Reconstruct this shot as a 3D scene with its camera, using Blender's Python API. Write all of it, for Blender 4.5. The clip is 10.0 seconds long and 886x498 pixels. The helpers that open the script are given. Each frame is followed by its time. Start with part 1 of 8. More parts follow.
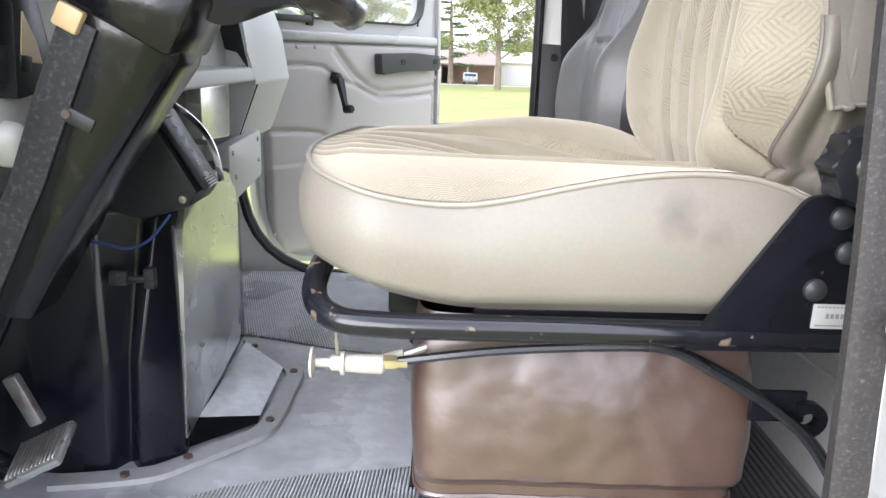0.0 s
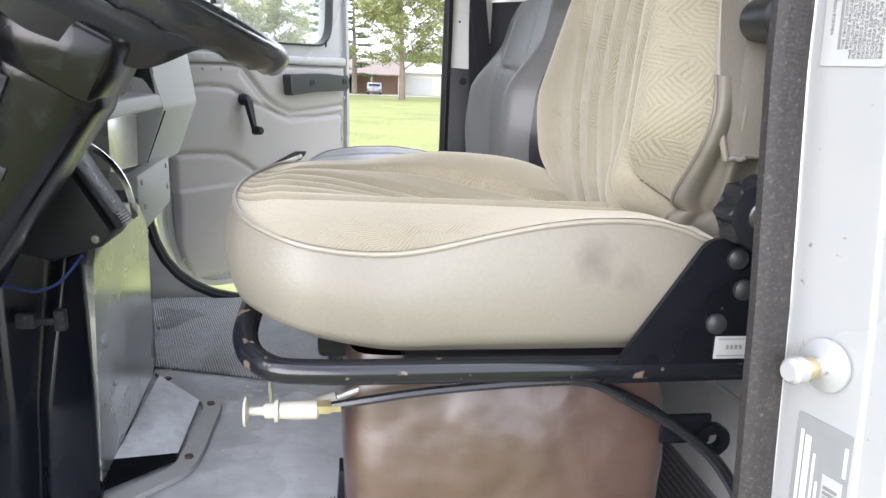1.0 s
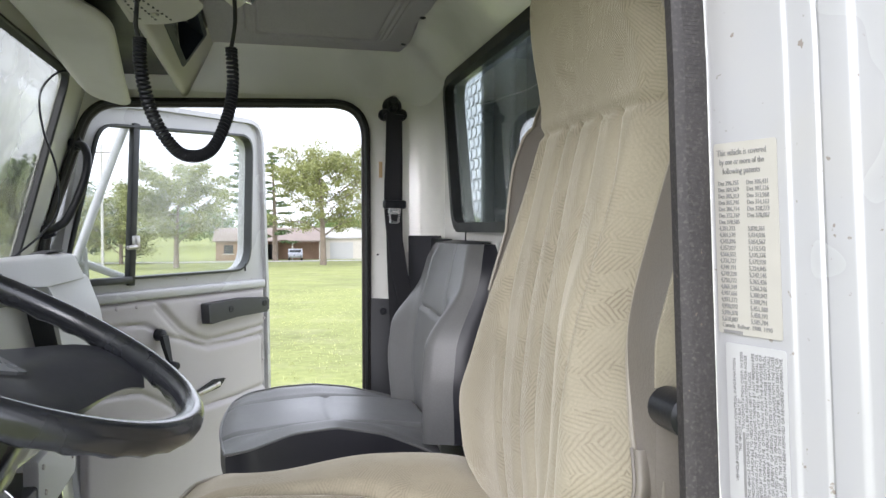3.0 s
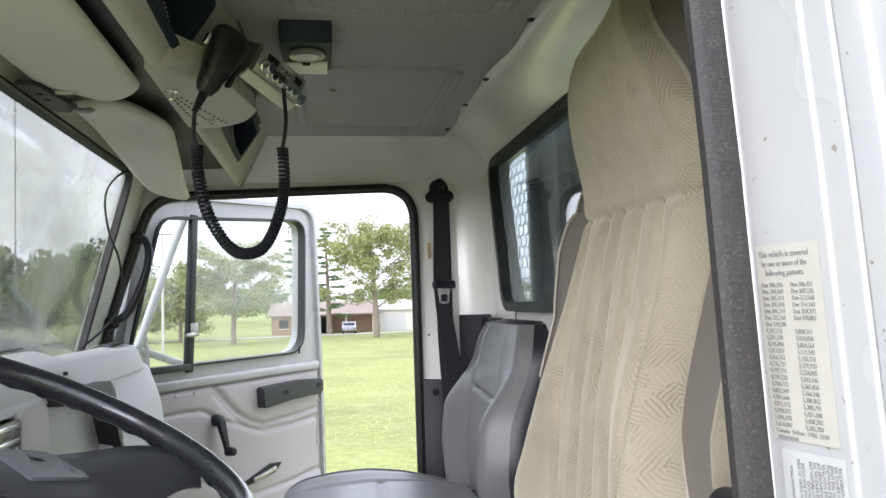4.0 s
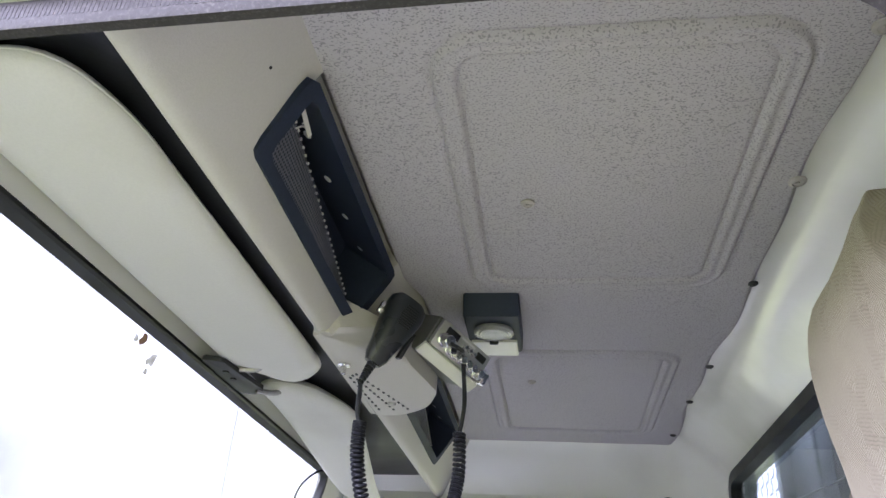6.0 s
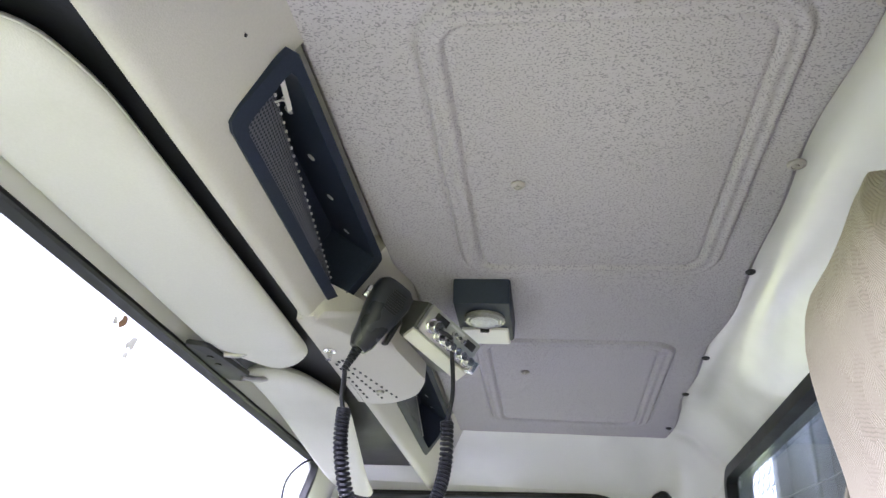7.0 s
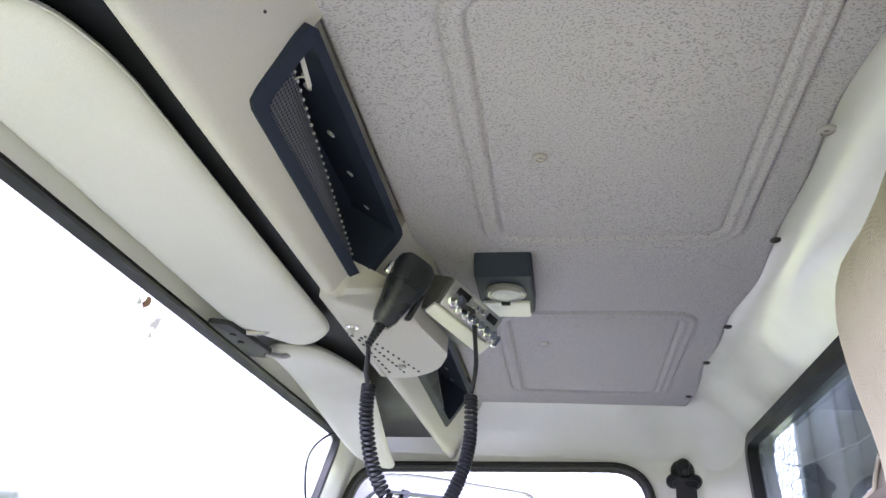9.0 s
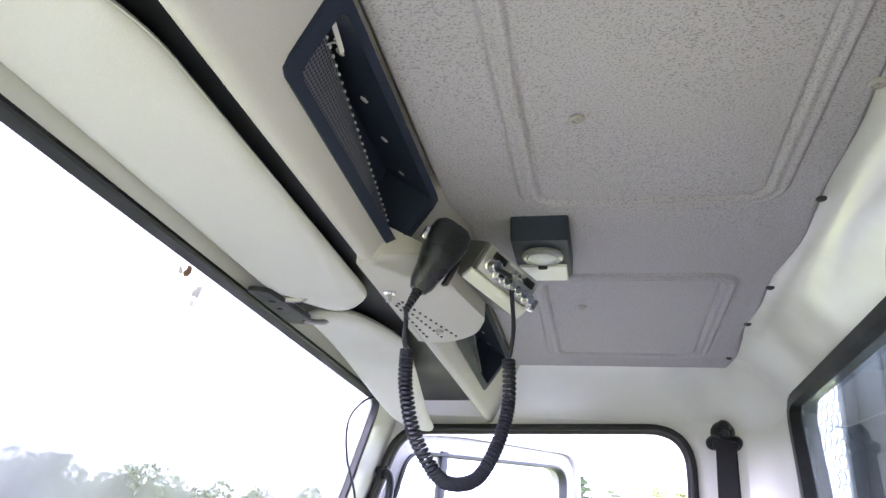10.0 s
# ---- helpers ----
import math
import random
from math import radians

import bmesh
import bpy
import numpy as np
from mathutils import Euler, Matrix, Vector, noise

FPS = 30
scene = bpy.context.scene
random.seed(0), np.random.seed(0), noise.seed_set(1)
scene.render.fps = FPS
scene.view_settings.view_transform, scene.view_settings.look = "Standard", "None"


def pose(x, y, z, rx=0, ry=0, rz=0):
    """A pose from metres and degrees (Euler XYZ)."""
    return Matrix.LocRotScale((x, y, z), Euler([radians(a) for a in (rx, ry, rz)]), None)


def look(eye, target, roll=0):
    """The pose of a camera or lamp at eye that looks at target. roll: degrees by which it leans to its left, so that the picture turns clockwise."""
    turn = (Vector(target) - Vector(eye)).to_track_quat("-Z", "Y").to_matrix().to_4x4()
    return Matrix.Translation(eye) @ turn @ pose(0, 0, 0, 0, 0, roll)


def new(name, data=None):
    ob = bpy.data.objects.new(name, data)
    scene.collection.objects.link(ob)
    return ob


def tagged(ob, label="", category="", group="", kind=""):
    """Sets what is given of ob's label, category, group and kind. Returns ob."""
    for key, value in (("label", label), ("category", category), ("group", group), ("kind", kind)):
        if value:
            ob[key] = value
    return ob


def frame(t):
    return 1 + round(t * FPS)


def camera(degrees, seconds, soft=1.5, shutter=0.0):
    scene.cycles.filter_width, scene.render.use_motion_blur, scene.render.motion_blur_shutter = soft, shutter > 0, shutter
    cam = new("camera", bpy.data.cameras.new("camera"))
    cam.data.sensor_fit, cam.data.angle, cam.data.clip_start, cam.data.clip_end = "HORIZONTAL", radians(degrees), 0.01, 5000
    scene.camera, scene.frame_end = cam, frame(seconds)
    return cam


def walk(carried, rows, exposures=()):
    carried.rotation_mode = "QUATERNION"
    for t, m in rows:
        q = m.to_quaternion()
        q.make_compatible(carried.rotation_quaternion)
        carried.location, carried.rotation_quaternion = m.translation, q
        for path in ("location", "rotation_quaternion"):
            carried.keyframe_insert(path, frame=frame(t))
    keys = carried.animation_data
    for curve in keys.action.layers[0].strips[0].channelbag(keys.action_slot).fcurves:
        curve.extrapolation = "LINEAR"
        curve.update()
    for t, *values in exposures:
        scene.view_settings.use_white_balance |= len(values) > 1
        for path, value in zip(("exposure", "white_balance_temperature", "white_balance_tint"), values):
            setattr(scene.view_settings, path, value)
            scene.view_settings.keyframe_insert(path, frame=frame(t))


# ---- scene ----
cam = camera(62.1, 10.0)
PATH = [
    (0, (-0.303, -0.366, 0.66), (-0.288, 1.567, 0.148), 1.8),
    (0.5, (-0.315, -0.374, 0.658), (-0.127, 1.537, 0.101), 2.2),
    (1, (-0.323, -0.38, 0.696), (-0.06, 1.543, 0.217), 2.2),
    (1.5, (-0.324, -0.377, 0.75), (0.014, 1.563, 0.401), 2.2),
    (2, (-0.32, -0.362, 0.801), (0.093, 1.579, 0.553), 1.5),
    (2.5, (-0.319, -0.35, 0.851), (0.14, 1.591, 0.703), 0.7),
    (2.7, (-0.318, -0.348, 0.868), (0.151, 1.593, 0.758), 0.2),
    (3.8, (-0.324, -0.373, 0.92), (0.068, 1.586, 1.013), -1.7),
    (4, (-0.315, -0.365, 0.919), (0.016, 1.603, 1.056), -2.0),
    (4.5, (-0.282, -0.321, 0.898), (-0.185, 1.636, 1.298), -1.7),
    (5, (-0.275, -0.289, 0.88), (-0.377, 1.573, 1.603), -0.6),
    (5.5, (-0.245, -0.222, 0.907), (-0.485, 1.535, 1.831), 2.4),
    (5.7, (-0.241, -0.203, 0.893), (-0.522, 1.522, 1.867), 3.6),
    (7, (-0.223, -0.15, 0.897), (-0.525, 1.581, 1.852), 4.9),
    (7.5, (-0.228, -0.148, 0.898), (-0.524, 1.594, 1.835), 4.5),
    (8, (-0.226, -0.144, 0.904), (-0.525, 1.605, 1.825), 4.4),
    (8.5, (-0.232, -0.145, 0.902), (-0.543, 1.612, 1.806), 4.2),
    (9, (-0.237, -0.149, 0.903), (-0.569, 1.615, 1.786), 4.1),
    (9.5, (-0.24, -0.149, 0.903), (-0.609, 1.626, 1.748), 4.2),
    (10, (-0.24, -0.146, 0.906), (-0.665, 1.642, 1.694), 4.3),
]
walk(cam, [(t, look(eye, target, roll)) for t, eye, target, roll in PATH],
     [(0.0, 2.12, 6040, 16), (0.7, 1.99, 6060, 16), (1.3, 1.85, 6050, 15), (2.7, 1.65, 6080, 15), (4.5, 1.91, 5980, 16), (5.2, 2.22, 5680, 22), (5.7, 2.64, 5460, 33), (6.8, 3.27, 5430, 36), (7.2, 3.37, 5430, 36), (10.0, 3.28, 5440, 36)])


# ---- world and light ----
SUN_EL, SUN_ROT = radians(13), radians(210)
world = bpy.data.worlds.new("sky")
scene.world = world
world.use_nodes = True
wn, wl = world.node_tree.nodes, world.node_tree.links
wn.clear()
sky = wn.new("ShaderNodeTexSky")
sky.sky_type = "NISHITA"
sky.sun_disc = False
sky.sun_elevation, sky.sun_rotation = SUN_EL, SUN_ROT
sky_bg = wn.new("ShaderNodeBackground")
sky_bg.inputs["Strength"].default_value = 0.08
wl.new(sky.outputs["Color"], sky_bg.inputs["Color"])
cloud = wn.new("ShaderNodeTexNoise")
cloud.inputs["Scale"].default_value = 3.2
cloud.inputs["Detail"].default_value = 7.0
cloud.inputs["Roughness"].default_value = 0.55
cloud_tone = wn.new("ShaderNodeValToRGB")
cloud_tone.color_ramp.elements[0].position, cloud_tone.color_ramp.elements[0].color = 0.36, (0.34, 0.36, 0.39, 1)
cloud_tone.color_ramp.elements[1].position, cloud_tone.color_ramp.elements[1].color = 0.66, (0.95, 0.97, 1.0, 1)
wl.new(cloud.outputs["Fac"], cloud_tone.inputs["Fac"])
cloud_bg = wn.new("ShaderNodeBackground")
cloud_bg.inputs["Strength"].default_value = 1.15
wl.new(cloud_tone.outputs["Color"], cloud_bg.inputs["Color"])
# an overcast sky is brighter overhead than at the horizon
where = wn.new("ShaderNodeTexCoord")
height = wn.new("ShaderNodeSeparateXYZ")
wl.new(where.outputs["Generated"], height.inputs[0])
rise = wn.new("ShaderNodeMapRange")
rise.inputs["From Min"].default_value, rise.inputs["From Max"].default_value = 0.0, 1.0
rise.inputs["To Min"].default_value, rise.inputs["To Max"].default_value = 1.12, 1.9
wl.new(height.outputs["Z"], rise.inputs["Value"])
wl.new(rise.outputs["Result"], cloud_bg.inputs["Strength"])
cover = wn.new("ShaderNodeMixShader")
cover.inputs["Fac"].default_value = 0.92
wl.new(sky_bg.outputs["Background"], cover.inputs[1])
wl.new(cloud_bg.outputs["Background"], cover.inputs[2])
world_out = wn.new("ShaderNodeOutputWorld")
wl.new(cover.outputs["Shader"], world_out.inputs["Surface"])

sun = new("sun", bpy.data.lights.new("sun", "SUN"))
sun.data.energy, sun.data.angle, sun.data.color = 1.4, radians(50), (1.0, 0.97, 0.94)
sun.matrix_basis = look((-4.6, -8.0, 2.1), (0, 0, 0))


# ---- materials ----
def material(name, color, rough=0.5, metal=0.0, var=0.12, grain=60.0, blotch=4.0, bump=0.1, bump_scale=None,
             stain=None, stain_amount=0.0, stain_scale=6.0, coat=0.0, spec=0.5, bump_depth=0.002, random_tone=0.0, island_tone=0.0, speck=0.0, speck_scale=90.0, speck_from=0.70):
    """A surface with grain, blotches, worn stains and fine relief in object space."""
    m = bpy.data.materials.new(name)
    m.use_nodes = True
    nt = m.node_tree
    nodes, links = nt.nodes, nt.links
    b = nodes["Principled BSDF"]
    b.inputs["Metallic"].default_value = metal
    b.inputs["Specular IOR Level"].default_value = spec
    b.inputs["Coat Weight"].default_value = coat
    b.inputs["Coat Roughness"].default_value = 0.15
    co = nodes.new("ShaderNodeTexCoord")
    fine = nodes.new("ShaderNodeTexNoise")
    fine.inputs["Scale"].default_value, fine.inputs["Detail"].default_value = grain, 5.0
    broad = nodes.new("ShaderNodeTexNoise")
    broad.inputs["Scale"].default_value, broad.inputs["Detail"].default_value = blotch, 4.0
    for n in (fine, broad):
        links.new(co.outputs["Object"], n.inputs["Vector"])
    add = nodes.new("ShaderNodeMath")
    add.operation = "ADD"
    links.new(fine.outputs["Fac"], add.inputs[0])
    links.new(broad.outputs["Fac"], add.inputs[1])
    tone = add
    if random_tone or island_tone:
        src = nodes.new("ShaderNodeObjectInfo") if random_tone else nodes.new("ShaderNodeNewGeometry")
        sock = src.outputs["Random"] if random_tone else src.outputs["Random Per Island"]
        extra = nodes.new("ShaderNodeMath")
        extra.operation = "MULTIPLY_ADD"
        extra.inputs[1].default_value = random_tone or island_tone
        links.new(sock, extra.inputs[0])
        links.new(add.outputs[0], extra.inputs[2])
        tone = extra
    span = nodes.new("ShaderNodeMapRange")
    span.inputs["From Min"].default_value, span.inputs["From Max"].default_value = 0.6, 1.4 + 0.5 * (random_tone or island_tone)
    span.inputs["To Min"].default_value, span.inputs["To Max"].default_value = 1 - var, 1 + var
    links.new(tone.outputs[0], span.inputs["Value"])
    mul = nodes.new("ShaderNodeVectorMath")
    mul.operation = "SCALE"
    mul.inputs[0].default_value = color
    links.new(span.outputs["Result"], mul.inputs["Scale"])
    out = mul.outputs["Vector"]
    if stain:
        sn = nodes.new("ShaderNodeTexNoise")
        sn.inputs["Scale"].default_value, sn.inputs["Detail"].default_value = stain_scale, 6.0
        links.new(co.outputs["Object"], sn.inputs["Vector"])
        ramp = nodes.new("ShaderNodeMapRange")
        ramp.inputs["From Min"].default_value, ramp.inputs["From Max"].default_value = 0.52, 0.72
        ramp.inputs["To Max"].default_value = stain_amount
        links.new(sn.outputs["Fac"], ramp.inputs["Value"])
        mix = nodes.new("ShaderNodeMix")
        mix.data_type = "RGBA"
        links.new(ramp.outputs["Result"], mix.inputs["Factor"])
        links.new(out, mix.inputs["A"])
        mix.inputs["B"].default_value = (*stain, 1)
        out = mix.outputs["Result"]
    if speck:
        kn = nodes.new("ShaderNodeTexNoise")
        kn.inputs["Scale"].default_value, kn.inputs["Detail"].default_value = speck_scale, 3.0
        links.new(co.outputs["Object"], kn.inputs["Vector"])
        kr = nodes.new("ShaderNodeMapRange")
        kr.inputs["From Min"].default_value, kr.inputs["From Max"].default_value = speck_from, speck_from + 0.04
        kr.inputs["To Max"].default_value = speck
        links.new(kn.outputs["Fac"], kr.inputs["Value"])
        km = nodes.new("ShaderNodeMix")
        km.data_type = "RGBA"
        links.new(kr.outputs["Result"], km.inputs["Factor"])
        links.new(out, km.inputs["A"])
        km.inputs["B"].default_value = (0.16, 0.12, 0.09, 1)
        out = km.outputs["Result"]
    links.new(out, b.inputs["Base Color"])
    rr = nodes.new("ShaderNodeMapRange")
    rr.inputs["From Min"].default_value, rr.inputs["From Max"].default_value = 0.3, 0.7
    rr.inputs["To Min"].default_value, rr.inputs["To Max"].default_value = max(0.03, rough - 0.08), min(1, rough + 0.08)
    links.new(broad.outputs["Fac"], rr.inputs["Value"])
    links.new(rr.outputs["Result"], b.inputs["Roughness"])
    if bump:
        bn = nodes.new("ShaderNodeBump")
        bn.inputs["Strength"].default_value, bn.inputs["Distance"].default_value = bump, bump_depth
        if bump_scale:
            vo = nodes.new("ShaderNodeTexVoronoi")
            vo.inputs["Scale"].default_value = bump_scale
            links.new(co.outputs["Object"], vo.inputs["Vector"])
            links.new(vo.outputs["Distance"], bn.inputs["Height"])
        else:
            links.new(fine.outputs["Fac"], bn.inputs["Height"])
        links.new(bn.outputs["Normal"], b.inputs["Normal"])
    return m


def glass(name, tint=(0.95, 0.97, 0.96), rough=0.0, dirt=0.04, film=(0.7, 0.72, 0.7), gloss=0.6):
    """A clear pane with a thin film of dust on it."""
    m = bpy.data.materials.new(name)
    m.use_nodes = True
    nt = m.node_tree
    nodes, links = nt.nodes, nt.links
    nodes.clear()
    out = nodes.new("ShaderNodeOutputMaterial")
    tr = nodes.new("ShaderNodeBsdfTransparent")
    tr.inputs["Color"].default_value = (*tint, 1)
    gl = nodes.new("ShaderNodeBsdfGlossy")
    gl.inputs["Roughness"].default_value = max(rough, 0.01)
    lw = nodes.new("ShaderNodeLayerWeight")
    lw.inputs["Blend"].default_value = 0.5
    po = nodes.new("ShaderNodeMath")
    po.operation = "POWER"
    po.inputs[1].default_value = 4.4
    links.new(lw.outputs["Facing"], po.inputs[0])
    fr = nodes.new("ShaderNodeMath")
    fr.operation = "MULTIPLY_ADD"
    fr.inputs[1].default_value, fr.inputs[2].default_value = gloss, 0.04
    links.new(po.outputs[0], fr.inputs[0])
    mx = nodes.new("ShaderNodeMixShader")
    links.new(fr.outputs[0], mx.inputs["Fac"])
    links.new(tr.outputs[0], mx.inputs[1])
    links.new(gl.outputs[0], mx.inputs[2])
    di = nodes.new("ShaderNodeBsdfDiffuse")
    di.inputs["Color"].default_value = (*film, 1)
    co = nodes.new("ShaderNodeTexCoord")
    no = nodes.new("ShaderNodeTexNoise")
    no.inputs["Scale"].default_value, no.inputs["Detail"].default_value = 3.0, 8.0
    links.new(co.outputs["Object"], no.inputs["Vector"])
    rg = nodes.new("ShaderNodeMapRange")
    rg.inputs["From Min"].default_value, rg.inputs["From Max"].default_value = 0.35, 0.75
    rg.inputs["To Min"].default_value, rg.inputs["To Max"].default_value = dirt * 0.3, dirt * 1.6
    links.new(no.outputs["Fac"], rg.inputs["Value"])
    m2 = nodes.new("ShaderNodeMixShader")
    links.new(rg.outputs["Result"], m2.inputs["Fac"])
    links.new(mx.outputs[0], m2.inputs[1])
    links.new(di.outputs[0], m2.inputs[2])
    links.new(m2.outputs[0], out.inputs["Surface"])
    return m


def fabric(name, light, dark, plain=0.35, relief=0.4):
    """Woven upholstery: small blocks of slanted cords that change direction from block to block, rubbed smooth in places."""
    m = bpy.data.materials.new(name)
    m.use_nodes = True
    nt = m.node_tree
    nodes, links = nt.nodes, nt.links
    b = nodes["Principled BSDF"]
    b.inputs["Roughness"].default_value = 0.92
    b.inputs["Sheen Weight"].default_value = 0.55
    b.inputs["Sheen Tint"].default_value = (0.95, 0.88, 0.74, 1)
    b.inputs["Specular IOR Level"].default_value = 0.2
    co = nodes.new("ShaderNodeTexCoord")

    def calc(op, a, c):
        n = nodes.new("ShaderNodeMath")
        n.operation = op
        for k, v in enumerate((a, c)):
            if isinstance(v, (int, float)):
                n.inputs[k].default_value = v
            else:
                links.new(v, n.inputs[k])
        return n.outputs[0]

    def span(src, f0, f1, t0, t1):
        n = nodes.new("ShaderNodeMapRange")
        n.inputs["From Min"].default_value, n.inputs["From Max"].default_value = f0, f1
        n.inputs["To Min"].default_value, n.inputs["To Max"].default_value = t0, t1
        links.new(src, n.inputs["Value"])
        return n.outputs["Result"]

    def cords(turn):
        mp = nodes.new("ShaderNodeMapping")
        mp.inputs["Rotation"].default_value = (0, 0, turn)
        links.new(co.outputs["UV"], mp.inputs["Vector"])
        w = nodes.new("ShaderNodeTexWave")
        w.inputs["Scale"].default_value = 86.0
        w.inputs["Distortion"].default_value = 2.2
        w.inputs["Detail"].default_value = 1.5
        w.inputs["Detail Scale"].default_value = 1.2
        links.new(mp.outputs["Vector"], w.inputs["Vector"])
        return w.outputs["Fac"]

    # blocks lie aslant; each takes one of three directions
    slant = nodes.new("ShaderNodeMapping")
    slant.inputs["Rotation"].default_value = (0, 0, 0.6)
    slant.inputs["Scale"].default_value = (1.0, 1.25, 1.0)
    links.new(co.outputs["UV"], slant.inputs["Vector"])
    vo = nodes.new("ShaderNodeTexVoronoi")
    vo.feature, vo.distance = "F1", "CHEBYCHEV"
    vo.inputs["Scale"].default_value = 46.0
    links.new(slant.outputs["Vector"], vo.inputs["Vector"])
    sep = nodes.new("ShaderNodeSeparateColor")
    links.new(vo.outputs["Color"], sep.inputs["Color"])
    pick = None
    for turn, lo, hi in ((0.62, -0.1, 0.40), (-0.55, 0.40, 0.75), (1.35, 0.75, 1.1)):
        inside_it = calc("MULTIPLY", calc("GREATER_THAN", sep.outputs["Red"], lo), calc("LESS_THAN", sep.outputs["Red"], hi))
        got = calc("MULTIPLY", cords(turn), inside_it)
        pick = got if pick is None else calc("ADD", pick, got)
    line = calc("POWER", pick, 1.8)
    wear = nodes.new("ShaderNodeTexNoise")
    wear.inputs["Scale"].default_value, wear.inputs["Detail"].default_value = 8.0, 3.0
    links.new(co.outputs["Object"], wear.inputs["Vector"])
    amt = calc("MULTIPLY", calc("MULTIPLY", line, span(sep.outputs["Green"], 0.05, 0.6, plain, 1.0)), span(wear.outputs["Fac"], 0.38, 0.58, 0.12, 0.85))
    mix = nodes.new("ShaderNodeMix")
    mix.data_type = "RGBA"
    mix.inputs["A"].default_value, mix.inputs["B"].default_value = (*light, 1), (*dark, 1)
    links.new(amt, mix.inputs["Factor"])
    soil = nodes.new("ShaderNodeTexNoise")
    soil.inputs["Scale"].default_value, soil.inputs["Detail"].default_value = 5.0, 6.0
    links.new(co.outputs["Object"], soil.inputs["Vector"])
    nap = nodes.new("ShaderNodeTexNoise")
    nap.inputs["Scale"].default_value, nap.inputs["Detail"].default_value = 420.0, 3.0
    links.new(co.outputs["Object"], nap.inputs["Vector"])
    shade = calc("MULTIPLY", span(soil.outputs["Fac"], 0.3, 0.7, 0.86, 1.1), span(nap.outputs["Fac"], 0.3, 0.7, 0.93, 1.07))
    sc = nodes.new("ShaderNodeVectorMath")
    sc.operation = "SCALE"
    links.new(mix.outputs["Result"], sc.inputs[0])
    links.new(shade, sc.inputs["Scale"])
    links.new(sc.outputs["Vector"], b.inputs["Base Color"])
    bn = nodes.new("ShaderNodeBump")
    bn.inputs["Strength"].default_value, bn.inputs["Distance"].default_value = relief, 0.0015
    bn.invert = True
    links.new(calc("ADD", amt, calc("MULTIPLY", nap.outputs["Fac"], 0.15)), bn.inputs["Height"])
    links.new(bn.outputs["Normal"], b.inputs["Normal"])
    return m


def speckle(name, base, dark):
    """Flat felt headliner with fine dark flecks."""
    m = material(name, base, rough=0.95, var=0.08, grain=300, blotch=2.5, bump=0.25, spec=0.1)
    nt = m.node_tree
    b = nt.nodes["Principled BSDF"]
    src = b.inputs["Base Color"].links[0].from_socket
    co = nt.nodes.new("ShaderNodeTexCoord")
    mp = nt.nodes.new("ShaderNodeMapping")
    mp.inputs["Scale"].default_value = (1.0, 1.5, 1.0)
    nt.links.new(co.outputs["Object"], mp.inputs["Vector"])
    no = nt.nodes.new("ShaderNodeTexNoise")
    no.inputs["Scale"].default_value, no.inputs["Detail"].default_value = 420.0, 0.5
    nt.links.new(mp.outputs["Vector"], no.inputs["Vector"])
    rg = nt.nodes.new("ShaderNodeMapRange")
    rg.inputs["From Min"].default_value, rg.inputs["From Max"].default_value = 0.59, 0.63
    rg.inputs["To Max"].default_value = 0.6
    nt.links.new(no.outputs["Fac"], rg.inputs["Value"])
    mix = nt.nodes.new("ShaderNodeMix")
    mix.data_type = "RGBA"
    nt.links.new(rg.outputs["Result"], mix.inputs["Factor"])
    nt.links.new(src, mix.inputs["A"])
    mix.inputs["B"].default_value = (*dark, 1)
    nt.links.new(mix.outputs["Result"], b.inputs["Base Color"])
    return m


WHITE = material("white_paint", (0.351, 0.351, 0.356), 0.28, var=0.03, grain=8, blotch=2, bump=0.02, coat=0.4,
                 stain=(0.37, 0.36, 0.335), stain_amount=0.4, stain_scale=9, speck=0.7, speck_scale=130)
CAB_WHITE = material("cab_inner_paint", (0.90, 0.895, 0.85), 0.16, var=0.03, grain=10, blotch=3, bump=0.03, coat=0.9,
                     stain=(0.5, 0.5, 0.46), stain_amount=0.3, stain_scale=5)
NET = material("net_black", (0.12, 0.125, 0.15), 0.7, var=0.2, grain=300, bump=0.1)
FELT = speckle("headliner_felt", (0.440, 0.420, 0.455), (0.165, 0.152, 0.175))
TAN = material("console_vinyl", (0.52, 0.50, 0.465), 0.62, var=0.06, grain=420, blotch=4, bump=0.12, bump_scale=700)
VISOR = material("visor_vinyl", (0.66, 0.65, 0.62), 0.55, var=0.05, grain=350, blotch=3, bump=0.10, bump_scale=600,
                 stain=(0.42, 0.40, 0.35), stain_amount=0.3, stain_scale=4)
BLACK = material("black_plastic", (0.015, 0.016, 0.020), 0.36, spec=0.28, var=0.2, grain=240, blotch=6, bump=0.08)
COVER_BLACK = material("cover_black", (0.007, 0.008, 0.013), 0.22, var=0.25, grain=30, blotch=5, bump=0.04, spec=0.45)
SHROUD = material("scuffed_shroud", (0.006, 0.006, 0.008), 0.20, spec=0.38, var=0.2, grain=120, blotch=6, bump=0.08,
                  stain=(0.10, 0.10, 0.11), stain_amount=0.10, stain_scale=30)
BLACK_GLOSS = material("black_gloss_plastic", (0.016, 0.017, 0.02), 0.22, var=0.25, grain=60, blotch=5, bump=0.03)
BLACK_PAINT = material("black_enamel", (0.007, 0.0075, 0.011), 0.22, var=0.3, grain=40, blotch=6, bump=0.04, spec=0.25, speck=0.4, speck_scale=90)
CHIPPED = material("chipped_enamel", (0.008, 0.0085, 0.012), 0.18, var=0.3, grain=40, blotch=6, bump=0.05, speck=0.9, speck_scale=48, speck_from=0.64)
